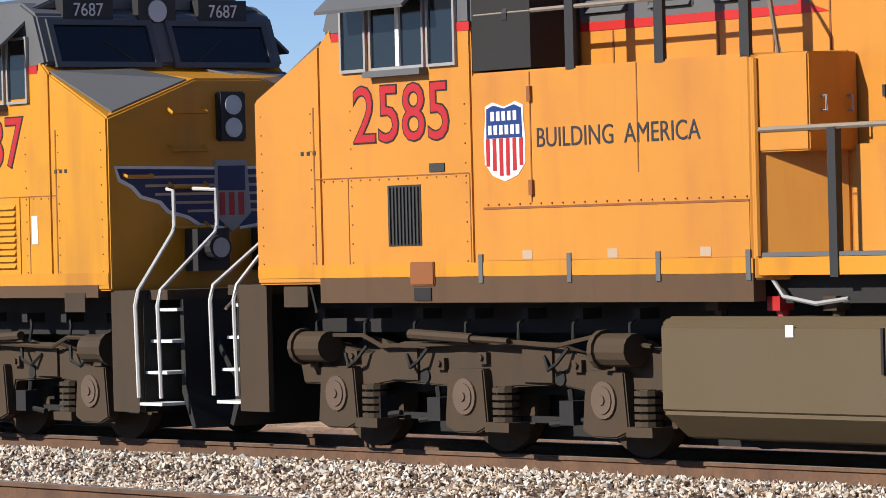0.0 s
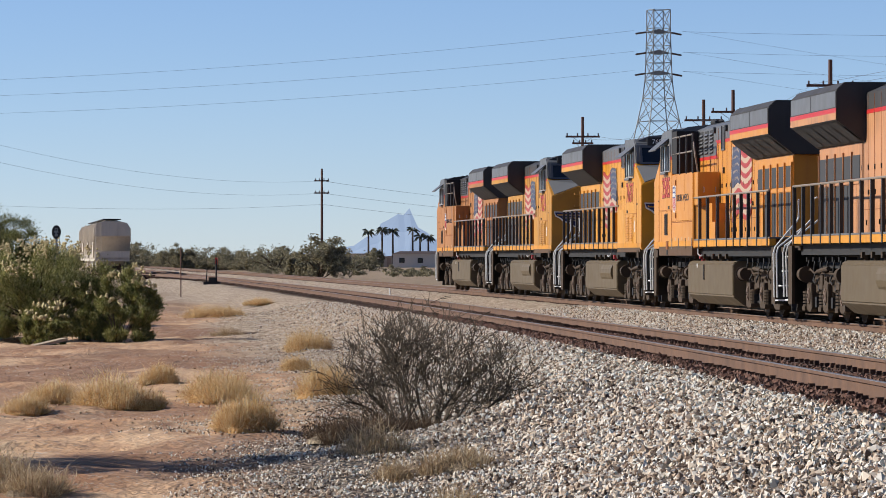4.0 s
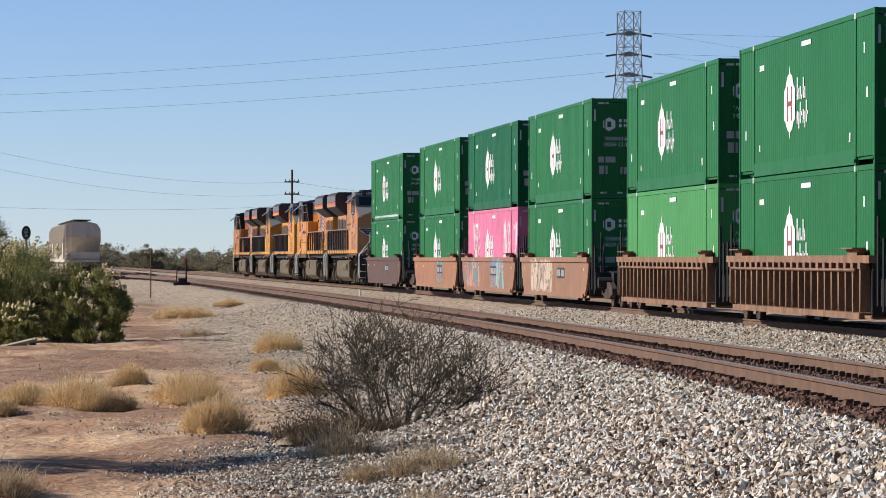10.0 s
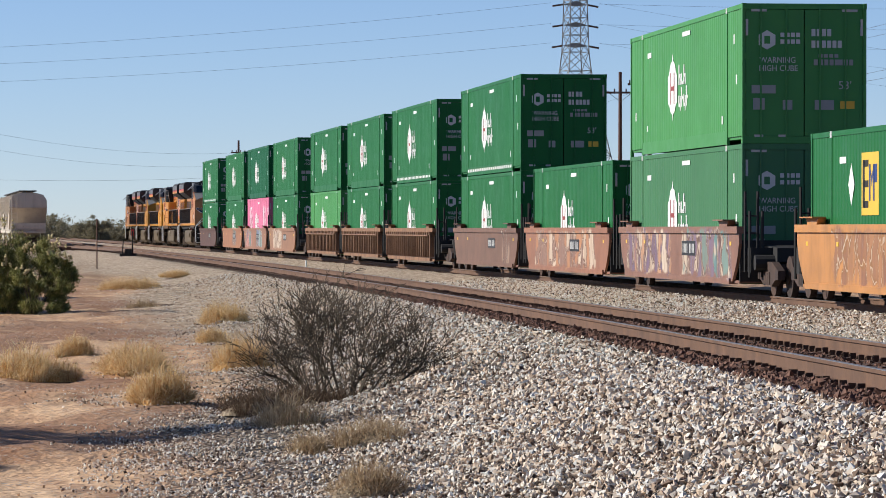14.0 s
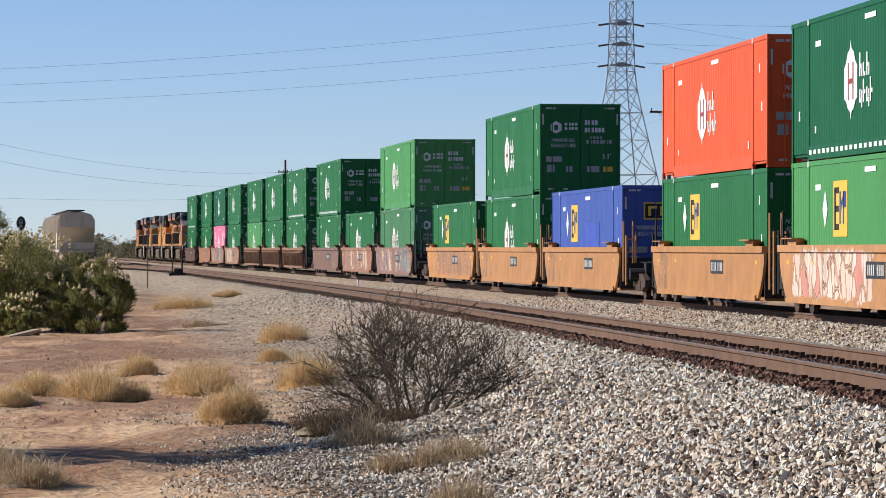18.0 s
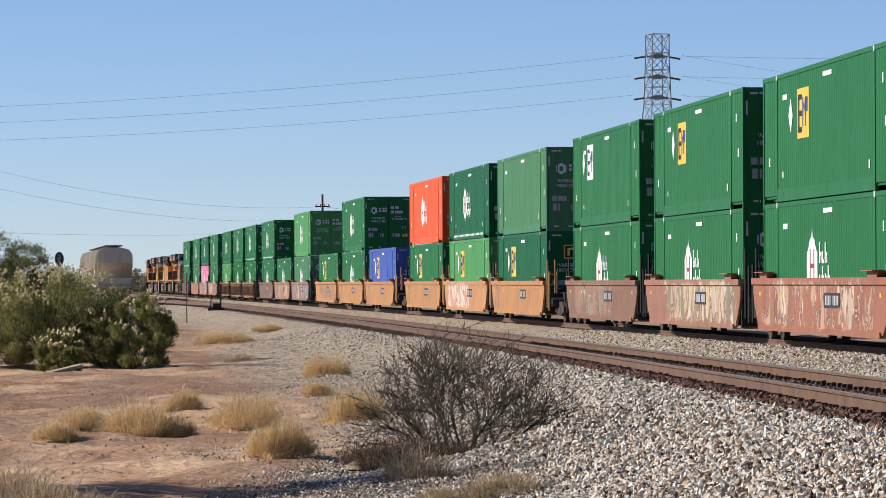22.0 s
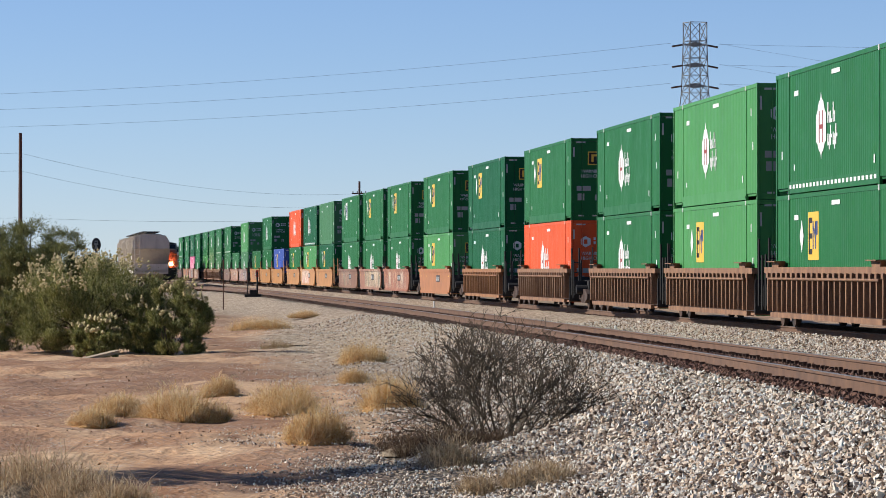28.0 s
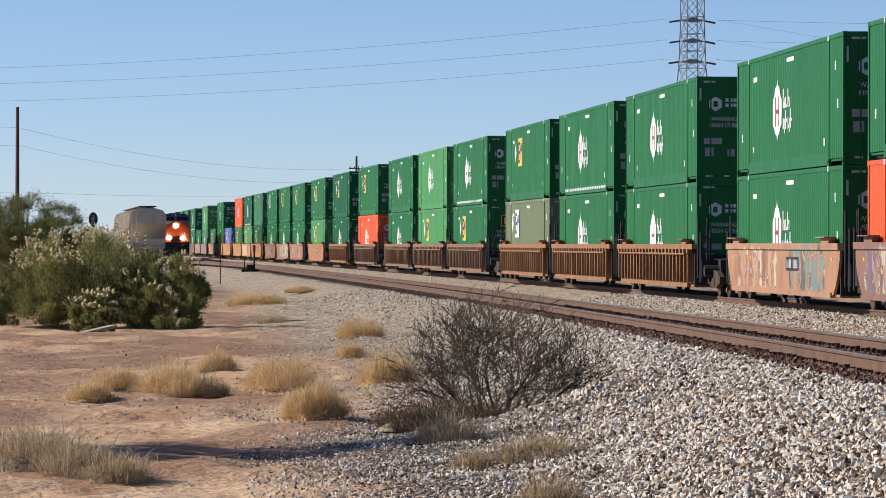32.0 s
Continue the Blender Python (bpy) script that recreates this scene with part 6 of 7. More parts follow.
FARLEAF.color(FARLEAF.ramp(FARLEAF.island(), (0.0, srgb(104, 98, 74)), (0.5, srgb(138, 130, 100)), (1.0, srgb(168, 156, 124))))
FARLEAF = FARLEAF.thin(0.35, FARLEAF.b.inputs[0].links[0].from_socket).m
PALO = Mat("palo_verde_leaf", 0.8)
PALO.color(PALO.ramp(PALO.island(), (0.0, srgb(84, 88, 48)), (0.5, srgb(122, 124, 70)), (1.0, srgb(156, 154, 98))))
PALO = PALO.thin(0.35, PALO.b.inputs[0].links[0].from_socket).m


def spike(b, p, q, r, r2):
    """A thin three-sided piece of twig."""
    d = (q - p).normalized()
    u = d.orthogonal().normalized()
    w = d.cross(u)
    o = len(b.v)
    for c, k in ((p, r), (q, r2)):
        b.v += [tuple(c + k * u), tuple(c - k * 0.5 * u + k * 0.87 * w), tuple(c - k * 0.5 * u - k * 0.87 * w)]
    b.f += [(o, o + 1, o + 4, o + 3), (o + 1, o + 2, o + 5, o + 4), (o + 2, o, o + 3, o + 5)]


def branch(b, p, d, ln, r, depth, rnd, spread, lift, room):
    n = 4 if depth > 2 else 3
    for k in range(n):
        q = p + d * (ln / n)
        if q.z < 0.03:
            q.z = 0.03 + rnd.uniform(0, 0.05)
        if (q.x / room[0]) ** 2 + (q.y / room[0]) ** 2 + (q.z / room[1]) ** 2 > 1.0 + rnd.uniform(-0.3, 0.3):
            return
        spike(b, p, q, max(r, 0.0042), max(r * 0.82, 0.0030))
        p, r = q, r * 0.82
        d = (d + Vector((rnd.uniform(-1, 1), rnd.uniform(-1, 1), rnd.uniform(-0.7, 0.8))) * 0.5).normalized()
        if depth > 0 and not (depth == 4 and k == 0 and rnd.random() < 0.5):
            for _ in range(1 if k < n - 1 or depth < 3 else 2):
                s = Vector((rnd.uniform(-1, 1), rnd.uniform(-1, 1), rnd.uniform(-0.6, 0.8) + lift))
                branch(b, p, (d + s * spread).normalized(), ln * rnd.uniform(0.5, 0.8), r * 0.62, depth - 1, rnd, spread, lift, room)


def bare_bush(x, y, w, h, label):
    rnd = random.Random(21)
    z, _ = ground_z(x, y)
    e = empty("bare_bush", label, "bush")
    for k in range(17):
        a = k * 2.4
        lean = rnd.uniform(0.2, 1.6) if k % 3 else rnd.uniform(1.8, 5.0)
        b = B()
        d = Vector((math.cos(a) * lean - 0.2, math.sin(a) * lean, 1.0)).normalized()
        branch(b, Vector((0.10 * math.cos(a), 0.10 * math.sin(a), -0.05)), d, h * rnd.uniform(0.42, 0.72), rnd.uniform(0.016, 0.030), 4, rnd, 0.85, 0.18, (w / 2, h))
        part("stem", b, TWIG, e)
    e.matrix_basis = pose(x, y, z)
    return e


def tuft(x, y, w, h, mat, name="grass_tuft", label="dry straw-coloured grass tuft on the dirt", n=420, seed=1, group="dry grass tufts"):
    """A soft mound: fine arching blades from one crown, over a low matted heart."""
    rnd = random.Random(seed)
    w, h = w * 1.38, h * 1.06
    z, _ = ground_z(x, y)
    vs, fs = [], []
    lobes = []
    for i in range(7):
        q = rnd.uniform(0.0, 1.0)
        lobes.append((i * 0.9 + rnd.uniform(-0.4, 0.4), 0.30 * w * q, (1.08 - 0.5 * q * q) * rnd.uniform(0.8, 1.05)))
    for k in range(n):
        la, lr, lh = lobes[k % 7]
        cx, cy = lr * math.cos(la), lr * math.sin(la)
        a = rnd.uniform(0, 6.283)
        el = math.acos(rnd.uniform(-0.02, 1.0) ** 1.0 if rnd.random() < 0.8 else rnd.uniform(0.0, 0.35))
        r = w * 0.10 * math.sqrt(rnd.random())
        px, py = cx + r * math.cos(a), cy + r * math.sin(a)
        k_ = rnd.uniform(0.45, 1.08) * lh * (1.0 if rnd.random() > 0.05 else 1.3)
        out = math.sin(el) * w * 0.33 * k_
        tx, ty, tz = cx + out * math.cos(a), cy + out * math.sin(a), math.cos(el) * h * 1.02 * k_ + 0.05 * h
        bend = rnd.uniform(0.0, 0.10) * w
        a2 = a + rnd.uniform(-1.4, 1.4)
        tip = (tx + bend * math.cos(a2), ty + bend * math.sin(a2), max(0.01, tz - 0.16 * h * math.sin(el) * rnd.random()))
        if k % 9 < 5:
            # loose broken stalks that lie criss-cross through the dome
            g = rnd.uniform(0.55, 1.0)
            px, py, base = tx * g, ty * g, max(0.0, tz * g)
            ln = rnd.uniform(0.05, 0.14)
            b1, b2 = rnd.uniform(0, 6.283), rnd.uniform(-0.7, 1.1)
            tip = (px + ln * math.cos(b1) * math.cos(b2), py + ln * math.sin(b1) * math.cos(b2), max(0.01, base + ln * math.sin(b2)))
            mid = ((px + tip[0]) / 2, (py + tip[1]) / 2, (base + tip[2]) / 2 + 0.012)
        else:
            base = -0.03
            mid = (px * 0.45 + tx * 0.55, py * 0.45 + ty * 0.55, tz * 0.66 + 0.06 * h)
        t = rnd.uniform(0, 6.283)
        wd = rnd.uniform(0.0022, 0.0042)
        c, s = wd * math.cos(t), wd * math.sin(t)
        o = len(vs)
        vs += [(px - c, py - s, base), (px + c, py + s, base), (mid[0] + c, mid[1] + s, mid[2]), (mid[0] - c, mid[1] - s, mid[2]), tip]
        fs += [(o, o + 1, o + 2, o + 3), (o + 3, o + 2, o + 4)]
    core = len(fs)
    rings, seg = 5, 18
    for i in range(rings + 1):
        for j in range(seg):
            el, a = (i / rings) * 1.5, 6.283 * j / seg
            k = 0.54 * (1 + 0.16 * math.sin(2 * a + seed) + 0.12 * math.sin(5 * a + seed)) * rnd.uniform(0.85, 1.1)
            vs.append((math.cos(el) * math.cos(a) * w * 0.5 * k, math.cos(el) * math.sin(a) * w * 0.5 * k, math.sin(el) * h * 0.42 * rnd.uniform(0.8, 1.1) - 0.03))
    o = len(vs) - (rings + 1) * seg
    for i in range(rings):
        for j in range(seg):
            fs.append((o + i * seg + j, o + i * seg + (j + 1) % seg, o + (i + 1) * seg + (j + 1) % seg, o + (i + 1) * seg + j))
    me = bpy.data.meshes.new(name)
    me.from_pydata(vs, [], fs)
    me.materials.append(mat)
    me.materials.append(STRAWCORE if mat is STRAW else GREYCORE)
    for f in me.polygons[core:]:
        f.material_index, f.use_smooth = 1, True
    ob = new(name, me)
    ob.location = (x, y, z)
    return tagged(ob, label, "grass", group)


def leafy(name, x, y, w, h, label, category, leaf, mat, n_clumps, per, seed, trunk=True, bloom=None, squash=0.7, group="", low=0.3, upright=0.0):
    """Trunk with limbs and a crown of many small leaves in uneven clumps."""
    rnd = random.Random(seed)
    z, _ = ground_z(x, y)
    e = empty(name, label, category, group)
    tb = B()
    clumps = []
    for k in range(n_clumps):
        a = rnd.uniform(0, 6.283)
        r = math.sqrt(rnd.random()) * w / 2 * 0.86
        top = h * (1 - 0.55 * (r / (w / 2)) ** 2) * rnd.uniform(0.8, 1.0)
        zz = rnd.uniform(0.12 * h if not trunk else low * h, top)
        clumps.append((Vector((r * math.cos(a), r * math.sin(a), zz)), rnd.uniform(0.6, 1.2) * w * 0.11))
    if trunk:
        for c, s in clumps[::3]:
            p = Vector((0, 0, -0.1))
            mid = c * 0.5 + Vector((0, 0, h * 0.08))
            k = 0.45 if bloom else 1.0
            tb.cyl(p, mid, k * w * 0.012, 5, k * w * 0.008)
            tb.cyl(mid, c, k * w * 0.008, 4, k * w * 0.003)
        part("trunk", tb, TWIG, e)
    vs, fs, bv, bf = [], [], [], []
    for c, s in clumps:
        for _ in range(per):
            g = Vector((rnd.gauss(0, 1), rnd.gauss(0, 1), rnd.gauss(0, squash)))
            p = c + g * s * (0.28 if upright else 0.46)
            if p.z < 0.02:
                continue
            if upright:
                out = Vector((g.x, g.y, 0)) * 0.35 + Vector((c.x, c.y, 0)) * (0.5 / w)
                u = (Vector((rnd.uniform(-1, 1), rnd.uniform(-1, 1), 0)) * 0.45 + out + Vector((0, 0, upright))).normalized() * leaf * rnd.uniform(0.7, 1.5)
                v = u.cross(Vector((rnd.uniform(-1, 1), rnd.uniform(-1, 1), 0.1))).normalized() * leaf * 0.22
            else:
                u = Vector((rnd.uniform(-1, 1), rnd.uniform(-1, 1), rnd.uniform(-0.4, 1))).normalized() * leaf * rnd.uniform(0.7, 1.4)
                v = u.orthogonal().normalized() * leaf * 0.35
            o = len(vs)
            vs += [p - u, p + v, p + u, p - v]
            fs.append((o, o + 1, o + 2, o + 3))
        if bloom and c.x < 0.28 * w and c.z > 0.74 * h * (1 - 0.55 * (c.xy.length / (w / 2)) ** 2):
            for _ in range(bloom):
                tuft_ = random.Random(int(_ / 9) + len(bv) // 2000)
                p = c + (Vector((tuft_.gauss(0, 0.6), tuft_.gauss(0, 0.6), tuft_.uniform(0.35, 0.8))) + Vector((rnd.gauss(0, 0.06), rnd.gauss(0, 0.06), rnd.gauss(0, 0.13)))) * s
                q = leaf * rnd.uniform(0.5, 1.1)
                o = len(bv)
                bv += [p + Vector(k) * q for k in ((1, 0, 0), (0, 1, 0), (-1, 0, 0), (0, -1, 0), (0, 0, 1.2), (0, 0, -0.6))]
                bf += [(o, o + 1, o + 4), (o + 1, o + 2, o + 4), (o + 2, o + 3, o + 4), (o + 3, o, o + 4), (o + 1, o, o + 5), (o + 2, o + 1, o + 5), (o + 3, o + 2, o + 5), (o, o + 3, o + 5)]
    me = bpy.data.meshes.new("crown")
    me.from_pydata(vs, [], fs)
    me.materials.append(mat)
    part("crown", me, None, e)
    if bv:
        me = bpy.data.meshes.new("seed_head")
        me.from_pydata(bv, [], bf)
        me.materials.append(BLOOM)
        tagged(part("seed_head", me, None, e, "pale fluffy seed heads"), kind="stuff")
    e.location = (x, y, z)
    return e


bare_bush(0.66, 49.3, 3.35, 1.72, "leafless grey-brown desert bush on the ballast slope")
for k_, (x_, y_, w_, h_) in enumerate([
    (-4.77, 61.3, 0.80, 0.35), (-3.81, 60.1, 1.28, 0.62), (-3.79, 70.7, 0.68, 0.41), (-2.36, 61.3, 1.42, 0.58), (-1.54, 50.4, 0.80, 0.55), (-1.76, 90.6, 0.99, 0.68),
    (-1.70, 78.3, 0.66, 0.32), (-0.78, 60.8, 1.05, 0.76), (-6.33, 142.9, 2.05, 0.70), (-5.39, 161.6, 1.10, 0.31), (-5.0, 58.8, 0.7, 0.28)]):
    tuft(x_, y_, w_ * 1.08, h_ * 0.88, STRAW, n=int(2600 + 5200 * w_), seed=k_ + 1)
for k_, (x_, y_, w_, h_) in enumerate([
    (0.33, 39.3, 0.47, 0.22), (0.94, 38.9, 0.67, 0.29), (0.04, 43.4, 0.83, 0.37), (-4.08, 41.2, 1.35, 0.51), (-3.00, 38.5, 0.68, 0.26), (0.81, 30.6, 0.63, 0.28), (-4.60, 114.5, 0.70, 0.28), (-3.5, 39.6, 0.8, 0.34)]):
    tuft(x_, y_, w_ * 1.25, h_ * 1.1, GREYGRASS, label="grey-brown dry weed clump among the stones", n=int(1000 + 2200 * w_), seed=40 + k_, group="grey weed clumps")
for x_, y_, w_, h_ in ((0.1, 47.6, 1.1, 0.40), (-0.35, 47.0, 0.9, 0.32), (0.6, 48.2, 0.8, 0.3)):
    tuft(x_, y_, w_, h_, BROWNGRASS, label="dark brown dead weeds at the foot of the bare bush", n=2600, seed=77, group="brown weeds")
BROOM_ = dict(leaf=0.040, mat=LEAF, bloom=60, low=0.03, upright=0.7, squash=0.9)
leafy("broom_bush", -9.25, 108.5, 4.7, 2.74, "dense olive desert broom bush with cream seed heads", "bush", n_clumps=180, per=560, seed=3, **BROOM_)
leafy("broom_bush", -7.05, 106.5, 2.4, 2.0, "smaller olive desert broom bush with cream seed heads", "bush", n_clumps=90, per=460, seed=4, **dict(BROOM_, bloom=24))
leafy("broom_bush", -12.4, 109.0, 3.2, 2.3, "olive desert broom bush with cream seed heads", "bush", n_clumps=100, per=280, seed=14, **BROOM_)
leafy("broom_bush", -8.75, 104.6, 1.5, 1.15, "low bright olive broom bush in front of the tall ones", "bush", n_clumps=50, per=420, seed=24, **BROOM_)
leafy("palo_verde", -13.1, 130.0, 5.2, 4.35, "feathery yellow-green palo verde tree behind the broom bush", "tree", 0.042, PALO, 330, 330, 5, upright=0.5)
leafy("palo_verde", -17.2, 136.0, 5.0, 4.4, "feathery yellow-green palo verde tree behind the broom bush", "tree", 0.042, PALO, 260, 330, 6, upright=0.5)


leafy("mesquite_tree", -7.9, 44.6, 3.8, 5.6, "sparse grey-green mesquite tree standing on the dirt", "tree", 0.05, PALO, 90, 100, 9, low=0.45)
CLOD = Mat("dry_clod", 0.95)
CLOD.color(CLOD.ramp(CLOD.island(), (0.0, srgb(132, 98, 70)), (0.5, srgb(196, 158, 120)), (1.0, srgb(226, 206, 178))))
CLOD = CLOD.m
pts_ = []
for k_ in range(2000):
    x_, y_ = rng_.uniform(-8, -0.2), rng_.uniform(33, 95)
    z_, d_ = ground_z(x_, y_)
    if d_ > 5.2 and noise.noise((x_ * 0.5, y_ * 0.12, 9.0)) > -0.12:
        pts_.append((x_, y_, z_ + 0.004))
stones("dirt_clods", "small dry clods and pebbles on the dirt", np.array(pts_), 0.010, 0.034, CLOD)


# ---- along the line ----
WOOD = rusty("weathered_pole_wood", srgb(116, 76, 58), srgb(80, 54, 44), 0.3)
GALV = plain("galvanised_steel", (0.20, 0.21, 0.21, 1), 0.6, 0.3, 0.15)
WIRE = plain("cable_dark", (0.05, 0.05, 0.06, 1), 0.6)
INSUL = plain("brown_insulator", srgb(86, 66, 60), 0.3)


def pole(x, y, top, arms, r=0.16, lean=0.0, braces=True, yaw=0.0, label="weathered brown wooden utility pole with crossarms"):
    e = empty("utility_pole", label, "utility pole", "utility poles")
    z, _ = ground_z(x, y)
    part("shaft", B().cyl((0, 0, -0.6), (lean, 0, top - z), r, 12, r * 0.65), WOOD, e)
    for az, w in arms:
        a = part("crossarm", B().box(-w / 2, w / 2, -0.06 - r, 0.06 - r, az - z - 0.07, az - z + 0.07), WOOD, e)
        for k in range(4):
            xx = -w / 2 + 0.12 + k * (w - 0.24) / 3
            part("insulator", B().cyl((xx, -r, az - z + 0.07), (xx, -r, az - z + 0.26), 0.05, 8), INSUL, a)
        if braces:
            part("brace", B().cyl((-w * 0.28, -r, az - z - 0.06), (0, -r, az - z - 0.62), 0.02, 5).cyl((w * 0.28, -r, az - z - 0.06), (0, -r, az - z - 0.62), 0.02, 5), GALV, a)
    e.matrix_basis = pose(x, y, z, 0, 0, yaw)
    return e


def wire(name, p, q, sag, r, group="overhead wires"):
    p, q = Vector(p), Vector(q)
    b = B()
    n = 16
    pts = [p.lerp(q, i / n) - Vector((0, 0, 4 * sag * (i / n) * (1 - i / n))) for i in range(n + 1)]
    b.tube(pts, r, 4)
    return tagged(part(name, b, WIRE), "dark overhead power cable strung between poles", "cable", group)


def bearing(a, dist):
    return math.sin(a) * dist, math.cos(a) * dist


# poles behind the far track: bearing (radians), distance, height, crossarm heights and widths
for a_, d_, top_, arms_ in [(0.0433, 313, 12.0, [(10.5, 2.6), (10.0, 1.6)]), (0.0727, 279, 12.0, [(10.6, 2.6)]), (0.0799, 263, 12.0, [(10.6, 2.8)]), (0.1036, 223, 12.0, [(10.6, 2.6), (8.5, 2.4)]),
                            (0.1027, 230, 8.6, []), (0.1561, 179, 12.0, [(11.2, 1.6)]), (0.1812, 146, 12.0, [(10.5, 2.4)]), (0.2744, 111, 13.0, [(11.6, 2.4), (9.8, 2.4)]), (0.2985, 120, 11.0, []),
                            (0.3327, 92, 13.0, [(11.4, 2.8), (9.0, 2.8)]), (0.3527, 95, 13.0, [(11.4, 2.6)]), (0.3736, 98, 13.0, [(11.6, 2.6)])]:
    x_, y_ = bearing(a_, d_)
    pole(x_, y_, top_, arms_, 0.17)
pole(-33.4, 326.5, 12.2, [], 0.2, label="tall reddish-brown wooden utility pole")
pole(-8.9, 440.0, 10.8, [(9.5, 1.6), (8.2, 1.6)], 0.17, braces=False)
for z_, l_, g_ in ((10.6, 9.5, 1.2), (9.2, 8.2, 1.2), (5.5, 7.0, 0.4)):
    wire("power_line", (-33.4, 326.5, z_), (-8.9, 440, l_), g_, 0.008)
    wire("power_line", (-8.9, 440, l_), (60, 700, l_ + 1.5), 2.0, 0.012)
    wire("power_line", (-33.4, 326.5, z_), (-90, 300, z_ + 0.6), 0.8, 0.006)
for a_, b_ in (((0.0433, 313, 10.6), (0.0727, 279, 10.7)), ((0.0727, 279, 10.7), (0.1036, 223, 10.7)), ((0.1036, 223, 10.7), (0.2744, 111, 11.7)), ((0.1036, 223, 8.6), (0.2744, 111, 9.9)), ((0.2744, 111, 11.7), (0.3736, 98, 11.7))):
    for o_ in (-0.9, 0.9):
        wire("power_line", (*[c + o_ * k for c, k in zip(bearing(a_[0], a_[1]), (1, 0))], a_[2]), (*[c + o_ * k for c, k in zip(bearing(b_[0], b_[1]), (1, 0))], b_[2]), 0.8, 0.008)


def lattice(name, x, y, levels, label, category, mat, arms=(), r=0.07, yaw=20):
    """Four-legged braced tower; levels are (height, half width)."""
    e = empty(name, label, category)
    z, _ = ground_z(x, y)
    c = [(-1, -1), (1, -1), (1, 1), (-1, 1)]
    for i in range(4):
        part("leg", B().tube([(c[i][0] * w0, c[i][1] * w0, z0) for z0, w0 in levels], r * 1.5, 5), mat, e)
        j = (i + 1) % 4
        for (z0, w0), (z1, w1) in zip(levels, levels[1:]):
            a0, a1 = (c[i][0] * w0, c[i][1] * w0, z0), (c[j][0] * w1, c[j][1] * w1, z1)
            b0, b1 = (c[j][0] * w0, c[j][1] * w0, z0), (c[i][0] * w1, c[i][1] * w1, z1)
            part("brace", B().cyl(a0, a1, r, 4).cyl(b0, b1, r, 4), mat, e)
            part("tie_bar", B().cyl(b1, a1, r, 4), mat, e)
    for za, wa in arms:
        a = part("crossarm", B().prism([(-wa, za), (0, za + 0.5), (wa, za), (0, za - 0.25)], -0.25, 0.25), mat, e)
        for sg in (-1, 1):
            part("insulator", B().cyl((sg * wa, 0, za), (sg * (wa + 1.6), 0, za - 0.25), 0.14, 6), INSUL, a)
    e.matrix_basis = pose(x, y, z, 0, 0, yaw)
    return e


TX, TY = 36.6, 600.0
lv_ = [(0, 6.2), (7, 5.0), (13, 3.9), (18, 3.0), (22, 2.3), (25.3, 1.75), (28, 1.5), (30.5, 1.42), (33, 1.36), (35.5, 1.3), (38.2, 1.3)]
lattice("transmission_tower", TX, TY, lv_, "grey steel lattice transmission tower carrying three levels of cables", "power pylon", GALV, [(34.9, 2.0), (31.9, 2.0), (28.9, 2.1)], 0.058)
for z_, zl_ in ((34.2, 27.4), (31.2, 25.1), (28.4, 22.5)):
    for o_ in (-3.6, 3.6):
        wire("transmission_line", (TX + o_, TY + o_ * 0.4, z_), (-70 if o_ < 0 else 150, 615 if o_ < 0 else 575, zl_ if o_ < 0 else z_ - 0.6), 1.0, 0.015)
    wire("transmission_line", (TX + 3.6, TY, z_), (180, 760, z_ - 8), 1.5, 0.012)
wire("guy_wire", (TX - 2, TY, 22.5), (27, 560, 12.0), 0.5, 0.03)
lattice("radio_mast", 45.0, 245.0, [(k * 2.0, 0.95 - 0.035 * k) for k in range(17)], "grey lattice radio mast with aerials", "radio mast", GALV, [], 0.05)
for k_ in range(12):
    a_ = k_ * 1.05
    b_ = B().box(-0.12, 0.12, -0.06, 0.06, -0.6, 0.6)
    b_.cyl((0, 0.3, -0.3), (0, -0.05, -0.3), 0.03, 5)
    tagged(part("panel_aerial", b_, GALV, at_=pose(45.0 + 1.25 * math.cos(a_), 245 + 1.25 * math.sin(a_), 17.4 - 2.6 * (k_ % 3 == 2), 0, 0, math.degrees(a_))), "pale panel aerial on the mast", "aerial", "aerials")


ring_ = B()
for k_ in range(12):
    a_, c_ = k_ * math.pi / 6, (k_ + 1) * math.pi / 6
    for z_ in (16.9, 17.9):
        ring_.cyl((1.25 * math.cos(a_), 1.25 * math.sin(a_), z_), (1.25 * math.cos(c_), 1.25 * math.sin(c_), z_), 0.05, 5)
    if k_ % 3 == 0:
        ring_.cyl((0, 0, 16.9), (1.25 * math.cos(a_), 1.25 * math.sin(a_), 16.9), 0.05, 5)
tagged(part("aerial_platform", ring_, GALV, at_=pose(45.0, 245.0, 0)), "round steel platform carrying the mast's aerials", "platform")


# ---- siding, hopper cars, signals ----
def siding(y):
    s = np.interp(y, LINE[2], LINE[0])
    x, yy, th = at(s, NEAR_OFF)
    q = max(0.0, y - 272.0) / 105
    return float(x) - 4.0 * q * q, -math.degrees(float(th)) + math.degrees(math.atan(8 * q / 105))


